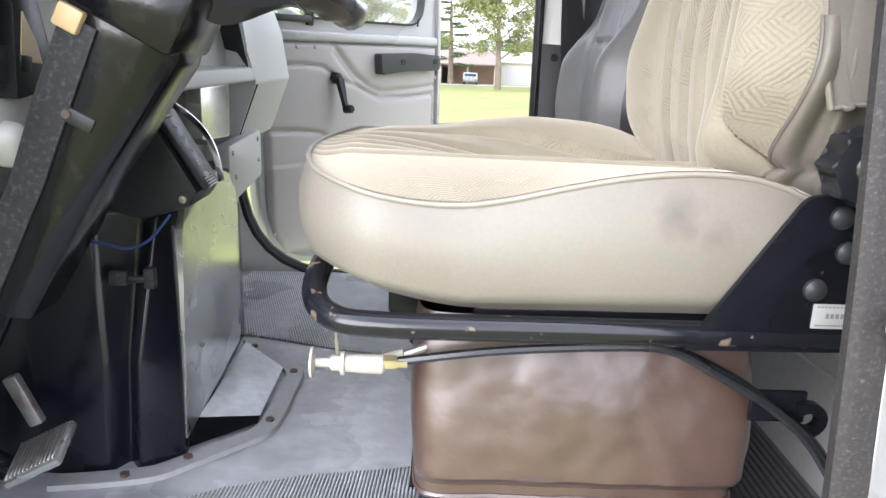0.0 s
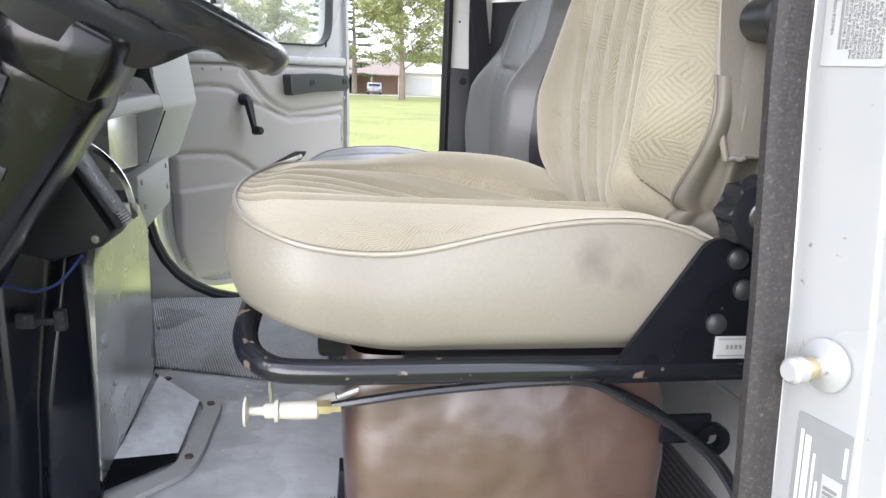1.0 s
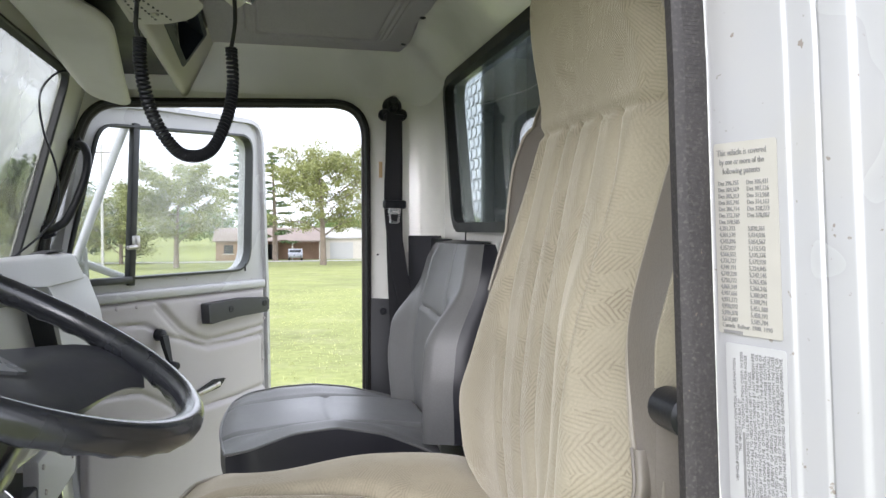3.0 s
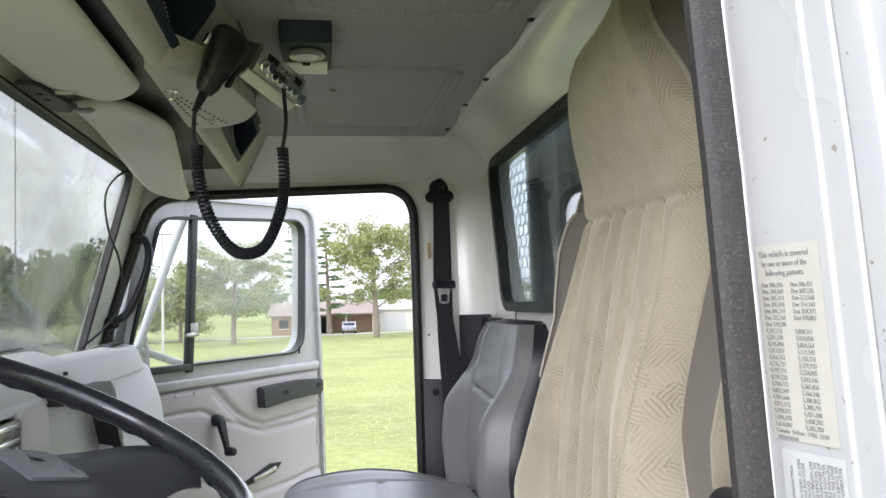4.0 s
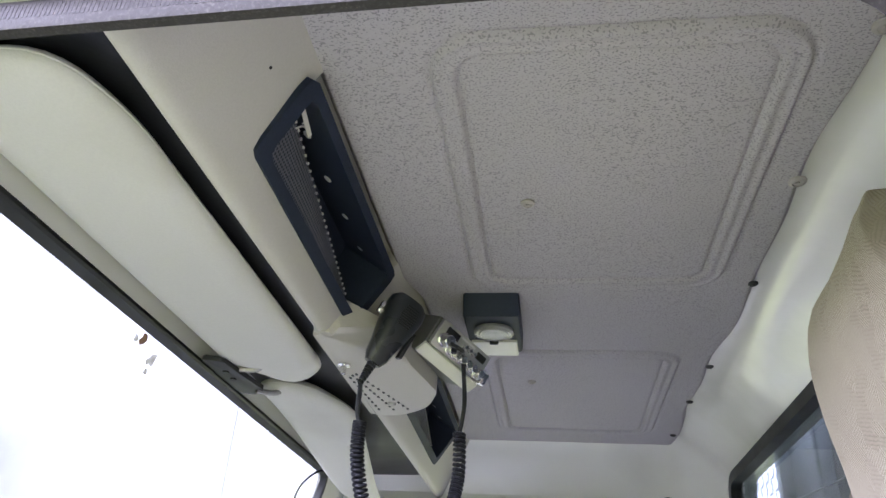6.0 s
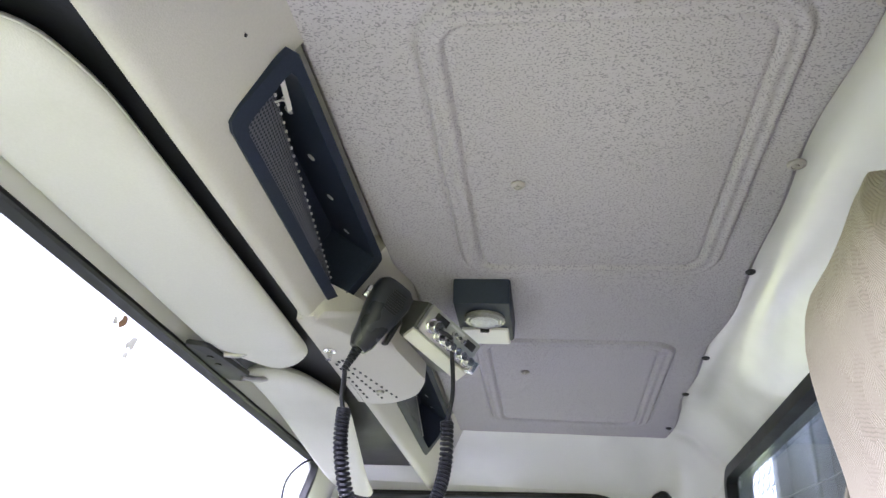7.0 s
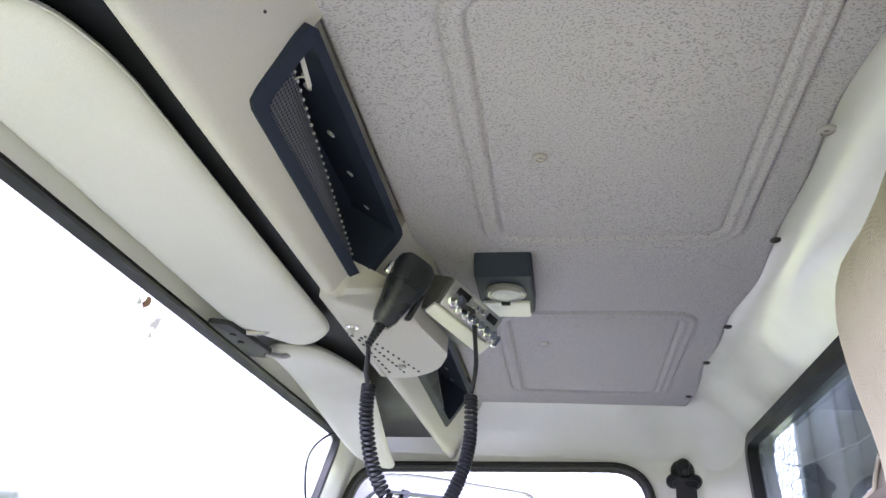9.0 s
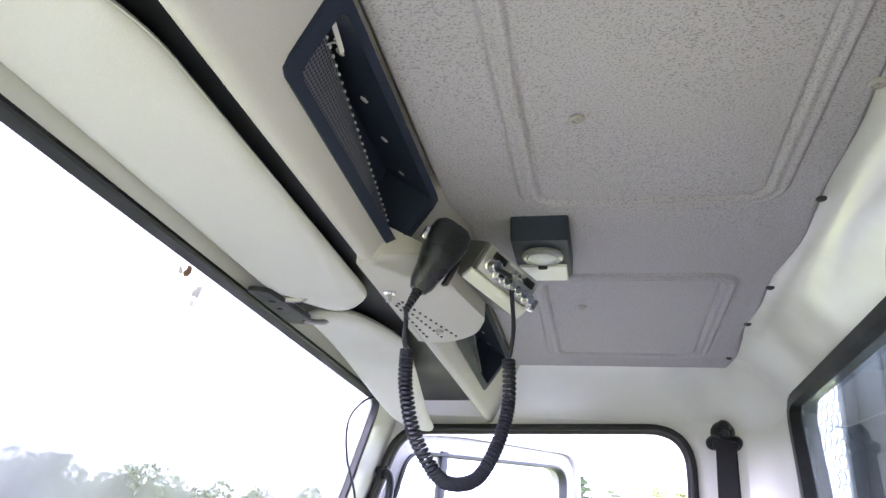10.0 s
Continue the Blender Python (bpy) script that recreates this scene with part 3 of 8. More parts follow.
def meet(inner, outline):
    """For each point of an inner outline, where the line from its middle through it meets an outer outline."""
    mx, mz = sum(p[0] for p in inner) / len(inner), sum(p[1] for p in inner) / len(inner)
    out = []
    for u, v in inner:
        dx, dz = u - mx, v - mz
        best = 1.001
        for i in range(len(outline)):
            (ax, az), (bx, bz) = outline[i], outline[(i + 1) % len(outline)]
            ex, ez = bx - ax, bz - az
            den = dx * ez - dz * ex
            if abs(den) < 1e-12:
                continue
            k = ((ax - mx) * ez - (az - mz) * ex) / den
            s = ((ax - mx) * dz - (az - mz) * dx) / den
            if k > 0 and -1e-6 <= s <= 1 + 1e-6:
                best = max(best, k)
        out.append((mx + dx * best, mz + dz * best))
    return out


SILL_Y = [(-0.30, 0.020), (0.40, 0.036), (0.55, 0.050), (0.70, 0.070), (0.85, 0.080), (1.00, 0.090), (1.24, 0.113), (1.43, 0.135)]


def lean(z):
    """How far the driver side stands out from its place at head height: the cab narrows upwards."""
    for a, b in zip(SILL_Y, SILL_Y[1:]):
        if z <= b[0]:
            return a[1] + (b[1] - a[1]) * max(0.0, z - a[0]) / (b[0] - a[0]) - 0.098
    return SILL_Y[-1][1] - 0.098


def side_wall(name, y0, thick, label):
    bm = B()
    grow = (1.042, 1.028) if y0 < 1 else (1.0, 1.0)
    edge = [((p[0] + 0.45) * grow[0] - 0.45, (p[1] - 0.63) * grow[1] + 0.63) for p in doorway]
    ring_panel(bm, edge, meet(edge, SIDE_OUT), lambda u, v, w: (u, y0 + w + (lean(v) if y0 < 1 else 0.0), v), thick)
    return structure(name, bm, CAB_WHITE, label, "wall")


side_wall("wall_right", Y_R, 0.012, "white painted cab side with an open doorway")
side_wall("wall_left", 0.108, 0.012, "white painted cab side round the driver doorway")


def door_seal(name, y, turn, label, width, depth):
    ob = thing(name, (-0.4, y, 0.6), label, "door seal")
    bm = B()
    sec = [(-depth, -0.4 * width), (-depth, 0.4 * width), (-0.6 * depth, 0.6 * width), (0.5 * depth, 0.6 * width), (depth, 0.35 * width), (depth, -0.35 * width), (0.5 * depth, -0.6 * width), (-0.6 * depth, -0.6 * width)]
    path = [Vector((u, y + (lean(v) if y < 1 else 0.0), v)) for u, v in resample(DOORWAY, 420)]
    sweep(bm, path, sec, True, (0, 1, 0), None)
    part("strip", bm, RUBBER, ob)
    if turn > 0:
        bm = B()
        sweep(bm, [p + Vector((0, -0.6 * width, 0)) for p in path], circle(0.0055, 10), True, (0, 1, 0))
        part("bulb", bm, GASKET, ob, "round black sealing bulb")
        return ob
    # fine ribs pressed into the lip
    path = [Vector((u, y + lean(v), v)) for u, v in resample(DOORWAY, 1300)]
    bm = B()
    r = random.Random(21)
    for k in range(1, 1300):
        p, q = path[k - 1], path[k]
        d = (q - p).normalized()
        side = Vector((0, turn, 0))
        box(bm, p + side * (width * 0.60 - 0.0003), (0.0016, 0.0010, depth * r.uniform(0.94, 1.04)), frame_axes(d, side.cross(d)))
    part("ribbing", bm, RUBBER, ob, kind="stuff")
    return ob


door_seal("door_seal", 0.098, -1, "worn black ribbed rubber seal round the driver doorway", 0.011, 0.0120)
door_seal("door_seal", 1.722, 1, "black rubber seal round the passenger doorway", 0.022, 0.012)

# rear wall with its window
REAR_WIN = rounded([(0.25, 1.285), (1.595, 1.285), (1.49, 0.895), (0.34, 0.895)], 0.055, 8)
bm = B()
rw = [tuple(p) for p in resample(REAR_WIN, 100)]
ring_panel(bm, rw, outward(rw, 0.05, 1.80, -0.30, 1.43), lambda u, v, w: (X_REAR + w, u, v), 0.04)
structure("wall_rear", bm, CAB_WHITE, "white painted rear cab wall", "wall")
win = thing("window_1", (X_REAR, 0.92, 0.9), "rear cab window in a thick black rubber gasket", "window", kind="structure")
bm = B()
sweep(bm, [Vector((X_REAR - 0.004, y, z)) for y, z in resample(REAR_WIN, 160)], [(-0.011, -0.014), (-0.008, 0.010), (0.003, 0.014), (0.012, 0.009), (0.012, -0.014)], True, (1, 0, 0))
part("gasket", bm, GASKET, win, "black rubber gasket")
bm = B()
prism(bm, [tuple(p) for p in resample(REAR_WIN, 80)], "x", X_REAR + 0.010, X_REAR + 0.014)
pane = part("pane", bm, PANE_REAR, win)
pane.visible_shadow = False

# rounded inner corners of the cab at the rear
for y, s, nm in ((Y_R, -1, "trim_rear_right"), (Y_L, 1, "trim_rear_left")):
    bm = B()
    poly = [(X_REAR + 0.002, y + 0.002), (X_REAR + 0.002, y + s * 0.09)]
    poly += [(X_REAR - 0.085 * (1 - math.cos(a)), y + s * 0.085 * (1 - math.sin(a))) for a in [math.pi / 2 * k / 8 for k in range(9)]]
    poly.append((X_REAR - 0.09, y + 0.002))
    prism(bm, poly, "z", 0.03, 1.33)
    structure(nm, bm, CAB_WHITE, "white rounded inner cab corner", "trim")

# roof: a dome that curves down into the walls
def roof_z(x, y):
    e = max(0.0, (abs(y - 0.92) - 0.70) / 0.115) if y > 0.92 else max(0.0, (0.92 - y - 0.76) / 0.075)
    r = max(0.0, (x - 0.045) / 0.125)
    return 1.392 - 0.145 * min(1, e) ** 2.2 - 0.10 * min(1, r) ** 1.8


bm = B()
sheet(bm, lambda u, v: (-0.80 + 0.975 * u, 0.085 + 1.67 * v, roof_z(-0.80 + 0.975 * u, 0.085 + 1.67 * v)), 60, 90)
top = bmesh.ops.extrude_face_region(bm, geom=list(bm.faces))
bmesh.ops.translate(bm, vec=(0, 0, 0.05), verts=[v for v in top["geom"] if isinstance(v, bmesh.types.BMVert)])
structure("ceiling", bm, CAB_WHITE, "white painted curved cab roof", "ceiling")

# passenger pillar: grey lower trim with a plug hole
bm = B()
prism(bm, rounded([(-0.040, 0.03), (-0.036, 0.696), (0.075, 0.690), (0.075, 0.03)], 0.006), "y", 1.712, 1.729, 0.003)
pillar = structure("trim_pillar", bm, DASH_DARK, "dark grey plastic lower pillar trim with a plug", "trim")
bm = B()
cyl(bm, (0.0, 1.712, 0.66), (0.0, 1.706, 0.66), 0.010, n=20, bevel=0.002)
part("plug", bm, BLACK, pillar)
for x, y, z in ((0.022, 1.72, 1.315), (-0.012, 1.729, 0.82)):
    bm = B()
    lathe(bm, [(0, 0), (0.003, 0.0), (0.002, 0.003), (0, 0.003)], Matrix.Translation((x, y, z)) @ Matrix.Rotation(math.pi / 2, 4, "X"), 10)
    ob = part("rivet", bm, BLACK)
    tagged(ob, "small dark rivet in the white cab wall", "rivet", "rivets in the cab wall")

# grey kick panel low on the rear wall
bm = B()
prism(bm, rounded([(0.20, 0.172), (1.64, 0.172), (1.64, 0.52), (0.20, 0.52)], 0.004), "x", 0.150, 0.163, 0.003)
kick = structure("trim_rear_low", bm, PANEL_LOW, "grey painted kick panel behind the seats", "trim")
for k in range(2):
    bm = B()
    tube(bm, [(0.1485, 0.22, 0.43 - 0.10 * k), (0.1485, 0.70, 0.40 - 0.10 * k)], 0.0025, 6, 2)
    part("bead", bm, PAPER_WHITE, kick, "thin white sealant bead")

# floor, front wall
bm = B()
prism(bm, [(-1.02, -0.02), (X_REAR, -0.02), (X_REAR, Y_R), (-1.02, Y_R)], "z", -0.03, 0.022)
structure("floor", bm, PANEL_LOW, "grey painted steel cab floor", "floor")
bm = B()
prism(bm, [(-1.02, -0.05), (-0.97, -0.05), (-0.97, 0.5), (-0.90, 0.80), (-1.02, 0.80)], "y", 0.07, 1.78)
structure("wall_front", bm, PANEL_LOW, "grey steel bulkhead under the dashboard", "wall")

# windshield
def ws_x(z):
    return -0.774 - 0.28 * (1.252 - z)


WS = rounded([(0.205, 1.262), (1.545, 1.262), (1.560, 0.78), (0.19, 0.78)], 0.05, 8)
ws = [tuple(p) for p in resample(WS, 100)]
bm = B()
ring_panel(bm, ws, outward(ws, 0.07, 1.78, 0.55, 1.43), lambda u, v, w: (ws_x(v) - w, u, v), 0.014)
structure("wall_windshield", bm, CAB_WHITE, "white painted windshield surround and pillars", "wall")
win = thing("window_2", (-0.9, 0.92, 0.8), "dusty windshield in a black rubber gasket", "windshield", kind="structure")
bm = B()
sweep(bm, [Vector((ws_x(z) + 0.004, y, z)) for y, z in resample(WS, 160)], [(-0.004, -0.012), (-0.004, 0.003), (0.000, 0.006), (0.006, 0.006), (0.009, 0.003), (0.009, -0.012)], True, (1, 0, 0.28))
part("gasket", bm, GASKET, win, "black rubber gasket")
bm = B()
vs = [[bm.verts.new((ws_x(z) - 0.004 - w, y, z)) for y, z in ws] for w in (0.0, 0.006)]
bm.faces.new(vs[0])
bm.faces.new(vs[1][::-1])
for i in range(len(ws)):
    j = (i + 1) % len(ws)
    bm.faces.new((vs[0][i], vs[0][j], vs[1][j], vs[1][i]))
pane = part("pane", bm, WINDSHIELD, win)
pane.visible_shadow = False
random.seed(5)
for y, z, r, m in ((0.672, 1.240, 0.0085, SMEAR), (0.657, 1.236, 0.006, SMEAR_PALE), (0.712, 1.227, 0.0085, SMEAR_PALE), (0.704, 1.222, 0.006, SMEAR_PALE), (0.710, 1.209, 0.0055, SMEAR_PALE)):
    bm = B()
    vs = [bm.verts.new((ws_x(z + math.sin(a) * q) - 0.0025, y + math.cos(a) * q, z + math.sin(a) * q)) for a, q in [(2 * math.pi * k / 14, r * random.uniform(0.55, 1.15)) for k in range(14)]]
    bm.faces.new(vs)
    bmesh.ops.solidify(bm, geom=list(bm.faces), thickness=0.0008)
    ob = part("smear", bm, m, win)

# driver pillar: the stepped white jamb behind the driver doorway
bm = B()
jp = rounded([(-0.034, 0.118), (-0.034, 0.110), (-0.022, 0.108), (-0.0063, 0.054), (-0.0040, 0.0525), (0.0008, 0.0365), (0.0034, 0.0350), (0.0022, 0.0325), (0.0078, 0.0160), (0.0112, 0.0145), (0.022, -0.020), (0.040, -0.074), (0.10, -0.080), (0.20, -0.080), (0.20, 0.118)], [0.004, 0.004, 0.004, 0.0015, 0.0015, 0.001, 0.0008, 0.0008, 0.002, 0.002, 0.004, 0.005, 0.005, 0.005, 0.005], 4)
heights = [-0.30 + 0.05 * k for k in range(33)]
rows = [[bm.verts.new((x, y + lean(z), z)) for x, y in jp] for z in heights]
for r0, r1 in zip(rows, rows[1:]):
    for i in range(len(jp)):
        j = (i + 1) % len(jp)
        bm.faces.new((r0[i], r0[j], r1[j], r1[i]))
bm.faces.new(rows[0][::-1])
bm.faces.new(rows[-1])
jamb = structure("wall_door_jamb", bm, WHITE, "white painted door jamb with worn edges", "door jamb")

# ---- floor mat ----
mat_ob = thing("floor_mat", (-0.4, 0.9, 0.022), "black rubber floor mat, ribbed with a smooth middle", "floor mat")
bm = B()
def mat_z(x, y):
    return 0.030 + 0.003 * noise.noise((x * 5, y * 5, 0)) + 0.002 * noise.noise((x * 14, y * 14, 3))


sheet(bm, lambda u, v: (-0.93 + 1.08 * u, 0.06 + 1.64 * v, mat_z(-0.93 + 1.08 * u, 0.06 + 1.64 * v)), 60, 80)
part("sheet", bm, MAT_RUBBER, mat_ob)
bm = B()
PITCH = 0.0056


def inside(x, y, poly):
    hit = False
    for i in range(len(poly)):
        (ax, ay), (bx, by) = poly[i], poly[i - 1]
        if (ay > y) != (by > y) and x < (bx - ax) * (y - ay) / (by - ay) + ax:
            hit = not hit
    return hit


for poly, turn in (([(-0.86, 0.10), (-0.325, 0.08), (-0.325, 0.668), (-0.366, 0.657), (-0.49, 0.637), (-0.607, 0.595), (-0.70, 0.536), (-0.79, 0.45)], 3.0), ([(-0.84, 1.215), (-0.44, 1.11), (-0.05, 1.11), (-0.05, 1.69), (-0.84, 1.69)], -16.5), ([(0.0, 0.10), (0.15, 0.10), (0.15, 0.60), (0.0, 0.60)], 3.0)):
    # dark sheet under the ribs: the shade of the grooves put into colour
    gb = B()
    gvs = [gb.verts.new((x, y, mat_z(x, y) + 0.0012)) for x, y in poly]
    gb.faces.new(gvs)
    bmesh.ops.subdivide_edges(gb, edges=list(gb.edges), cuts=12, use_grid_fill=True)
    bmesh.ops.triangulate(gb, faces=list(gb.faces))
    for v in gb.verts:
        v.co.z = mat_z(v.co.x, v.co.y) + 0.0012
    part("groove_bed", gb, MAT_GROOVE, mat_ob, "dark bed that colours in the shade between the ribs")
    a = radians(turn)
    along, across = Vector((math.sin(a), math.cos(a))), Vector((math.cos(a), -math.sin(a)))
    mid = Vector((sum(p[0] for p in poly) / len(poly), sum(p[1] for p in poly) / len(poly)))
    for k in range(-110, 111):
        run = []
        for j in range(-90, 91):
            c = mid + across * PITCH * k + along * 0.007 * j
            ok = inside(c.x, c.y, poly)
            if ok:
                run.append(c)
            if (not ok or j == 90) and len(run) > 1:
                rows = [[bm.verts.new((q.x + across.x * dx, q.y + across.y * dx, mat_z(q.x, q.y) + 0.0022 + dz)) for q in run] for dx, dz in ((-0.0019, -0.002), (-0.0012, 0.0024), (0.0012, 0.0024), (0.0019, -0.002))]
                for r0, r1 in zip(rows, rows[1:]):
                    for i in range(len(run) - 1):
                        bm.faces.new((r0[i], r0[i + 1], r1[i + 1], r1[i]))
            if not ok:
                run = []
part("ribs", bm, MAT_RIB, mat_ob, kind="stuff")
# the mat climbs the step behind the seats
RISE_A, RISE_B = Vector((0.030, 0, 0.036)), Vector((0.149, 0, 0.176))
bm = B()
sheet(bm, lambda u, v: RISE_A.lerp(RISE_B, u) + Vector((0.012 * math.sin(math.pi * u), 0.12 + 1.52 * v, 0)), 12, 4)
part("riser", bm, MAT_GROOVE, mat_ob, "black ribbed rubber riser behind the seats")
bm = B()
for k in range(1, 22):
    u = k / 22
    c = RISE_A.lerp(RISE_B, u) + Vector((0.012 * math.sin(math.pi * u), 0, 0))
    sweep(bm, [c + Vector((-0.002, 0.12 + 0.38 * j, 0.0015)) for j in range(5)], circle(0.0022, 6))
part("riser_ribs", bm, MAT_RUBBER_DARK, mat_ob, kind="stuff")


bm = B()
prism(bm, [(0.074, 1.714), (0.148, 1.638), (0.153, 1.643), (0.079, 1.719)], "z", 0.42, 0.874, 0.0015)
structure("trim_rear", bm, DARK_VINYL, "black vinyl corner trim behind the passenger seat", "trim")


# ---- driver seat ----
def lin(table, t):
    for p, q in zip(table, table[1:]):
        if t <= q[0]:
            k = (t - p[0]) / (q[0] - p[0])
            return p[1] + (q[1] - p[1]) * max(0, k)
    return table[-1][1]


def soft_lin(table, t, d=0.018):
    return (lin(table, t - d) + 2 * lin(table, t) + lin(table, t + d)) / 4


SEAT_Y = 0.455
seat = thing("driver_seat", (-0.2, SEAT_Y, 0.03), "beige cloth and vinyl driver seat with pleated centre on a pedestal", "seat")
PIPE = [(0.0, 0.562), (0.08, 0.553), (0.20, 0.543), (0.32, 0.541), (0.44, 0.553), (0.56, 0.565), (0.68, 0.573), (0.80, 0.574), (0.91, 0.567), (1.0, 0.542)]


def pipe_z(s):
    """Height of the piping along the cushion, from front to rear."""
    return soft_lin(PIPE, s, 0.07)


def cush_plan(s, t):
    hw = 0.244 * (1 - 0.24 * max(0.0, (0.16 - s) / 0.16) ** 2.2)
    return (-0.412 + 0.425 * s - 0.028 * (1 - t * t) * (1 - s) ** 2, SEAT_Y + hw * t)


CUSH_PLEATS = ((-0.100, -0.115, -0.140), (-0.052, -0.076, -0.112), (-0.006, -0.036, -0.078), (0.036, -0.002, -0.042), (0.082, 0.037, 0.0), (0.135, 0.110, 0.058))
FAR_CREST = [(0, 0.558), (0.1, 0.564), (0.27, 0.567), (0.36, 0.574), (0.45, 0.580), (0.54, 0.583), (0.72, 0.578), (0.82, 0.570), (0.92, 0.552), (1.0, 0.515)]


def pleat_t(g, s):
    """Where a pleat runs across the cushion: g holds its place at the front, the middle and the rear."""
    k = max(0.0, min(1.0, (s - 0.2) / 0.3))
    q = max(0.0, min(1.0, (s - 0.5) / 0.3))
    return (g[0] + (g[1] - g[0]) * k + (g[2] - g[1]) * q) / 0.244


def far_drop(s):
    return 0.018 * bump01((s - 0.25) / 0.5)


def cush_top(s, t):
    x, y = cush_plan(s, t)
    pipe = pipe_z(s) - far_drop(s) * bump01(0.5 + 0.5 * t)
    a = abs(t)
    crest = 0.566 - 0.010 * bump01((s - 0.85) / 0.15)
    low = crest - 0.027 * bump01((s - 0.05) / 0.55)
    if t < -0.44:
        z = crest + (pipe + 0.004 - crest) * ((a - 0.44) / 0.56) ** 2.2
    elif t < 0.1:
        z = low + (crest - low) * bump01(max(0.0, -t) / 0.44)
    else:
        far = soft_lin(FAR_CREST, s, 0.05)
        z = low + (far - low) * bump01((t - 0.1) / 0.62)
        if t > 0.75:
            z = far + (pipe + 0.004 - far) * ((t - 0.75) / 0.25) ** 2
    groove = 0.0
    for g in CUSH_PLEATS:
        d = 0.244 * (t - pleat_t(g, s))
        groove += (0.006 * math.exp(-(d / 0.003) ** 2) + (0.014 * (1 - abs(d) / 0.020) ** 2 if abs(d) < 0.020 else 0)) * bump01(s / 0.08)
    k = (1 - bump01((a - 0.72) / 0.28)) ** 0.6 if a > 0.72 else 1.0
    z += (1 - (0.15 + 0.85 * bump01(s / 0.10))) * (pipe - z)
    return Vector((x, y, z - groove * k))


bm = B()
sheet(bm, lambda u, v: cush_top(u, -1 + 2 * v), 60, 240, uv=lambda u, v: (0.46 * u, 0.5 * v))
cushion = part("cushion", bm, CUSHION_CLOTH, seat, "beige woven cloth cushion with pleats", sharp=60)
# stitched seams whose dark colour carries the crease shade of the pleats
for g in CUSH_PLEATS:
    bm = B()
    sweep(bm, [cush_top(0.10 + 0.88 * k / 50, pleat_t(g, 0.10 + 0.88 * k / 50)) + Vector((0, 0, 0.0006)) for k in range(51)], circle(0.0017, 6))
    part("pleat_seam", bm, SEAM_DARK, cushion, "stitched seam, coloured dark for the shade in the pleat")


def cush_rim(p):
    """Round the cushion: near side from rear to front, the front, the far side, the back."""
    if p < 0.36:
        return cush_plan(1 - p / 0.36, -1) + (pipe_z(1 - p / 0.36),)
    if p < 0.64:
        return cush_plan(0, -1 + 2 * (p - 0.36) / 0.28) + (pipe_z(0),)
    return cush_plan((p - 0.64) / 0.36, 1) + (pipe_z((p - 0.64) / 0.36) - far_drop((p - 0.64) / 0.36),)


def cush_side(p, q):
    x, y, z = cush_rim(p)
    x2, y2, _ = cush_rim(min(1, p + 0.004))
    x1, y1, _ = cush_rim(max(0, p - 0.004))
    d = Vector((x2 - x1, y2 - y1)).normalized()
    out = Vector((d.y, -d.x))
    if out.dot(Vector((x + 0.2, y - SEAT_Y))) < 0:
        out = -out
    s = 1 - p / 0.36 if p < 0.36 else 0 if p < 0.64 else (p - 0.64) / 0.36
    zb = 0.451 + 0.022 * bump01((0.34 - s) / 0.34)
    push = 0.010 * math.sin(math.pi * min(1, q * 1.06)) - 0.020 * bump01((q - 0.86) / 0.14) + 0.002 * noise.noise((x * 9, y * 9, q * 2))
    return Vector((x + out.x * push, y + out.y * push, z + (zb - z) * q))


bm = B()
sheet(bm, lambda u, v: cush_side(u, v), 120, 14)
bm.faces.new([v for v in [bm.verts.new(cush_side(k / 60, 1.0)) for k in range(61)]])
part("cushion_side", bm, CUSHION_VINYL, seat, "smooth beige vinyl cushion side with scuffs", sharp=50)
bm = B()
sweep(bm, [Vector(cush_rim(k / 120)) + Vector((0, 0, 0.001)) for k in range(121)], circle(0.0025, 8))
part("piping", bm, PIPING, cushion, "beige vinyl piping")

BACK_HW = [(0.50, 0.09), (0.55, 0.145), (0.60, 0.190), (0.64, 0.226), (0.67, 0.235), (0.71, 0.206), (0.77, 0.178), (0.83, 0.165), (0.90, 0.164), (1.02, 0.166), (1.06, 0.160), (1.10, 0.155), (1.16, 0.149), (1.20, 0.138), (1.235, 0.118), (1.260, 0.085), (1.274, 0.045)]
BACK_X = [(0.50, -0.030), (0.58, -0.050), (0.66, -0.045), (0.80, -0.020), (0.95, 0.022), (1.02, 0.043), (1.06, 0.040), (1.12, 0.026), (1.18, 0.018), (1.23, 0.022), (1.274, 0.055)]
WING_HW = [(0.60, 0.250), (0.66, 0.256), (0.80, 0.258), (0.95, 0.256), (1.02, 0.250), (1.05, 0.236), (1.065, 0.212), (1.08, 0.175)]
# the inside wing stands forward of the cloth at shoulder height
FAR_WING_X = [(0.84, 0.030), (0.91, 0.033), (0.984, 0.042), (1.03, 0.057), (1.055, 0.082), (1.075, 0.12)]
# the head section leans over to the inside
HEAD_NEAR = [(1.02, 0.166), (1.06, 0.174), (1.10, 0.166), (1.143, 0.145), (1.17, 0.126), (1.19, 0.106), (1.21, 0.086), (1.235, 0.062), (1.26, 0.038), (1.274, 0.024)]


BACK_PLEATS = ((-0.165, -0.160, -0.145, -0.130, -0.120, -0.090), (-0.130, -0.122, -0.100, -0.066, -0.060, -0.040), (-0.095, -0.080, -0.042, -0.023, 0.002, 0.011), (-0.050, -0.030, 0.004, 0.025, 0.044, 0.052), (0.005, 0.035, 0.068, 0.095, 0.105, 0.120))


def seam_y(g, z):
    """Where a backrest seam runs at a height; g holds its place at six heights."""
    return soft_lin(tuple(zip((0.56, 0.62, 0.70, 0.82, 0.94, 1.01), g)), z, 0.03)


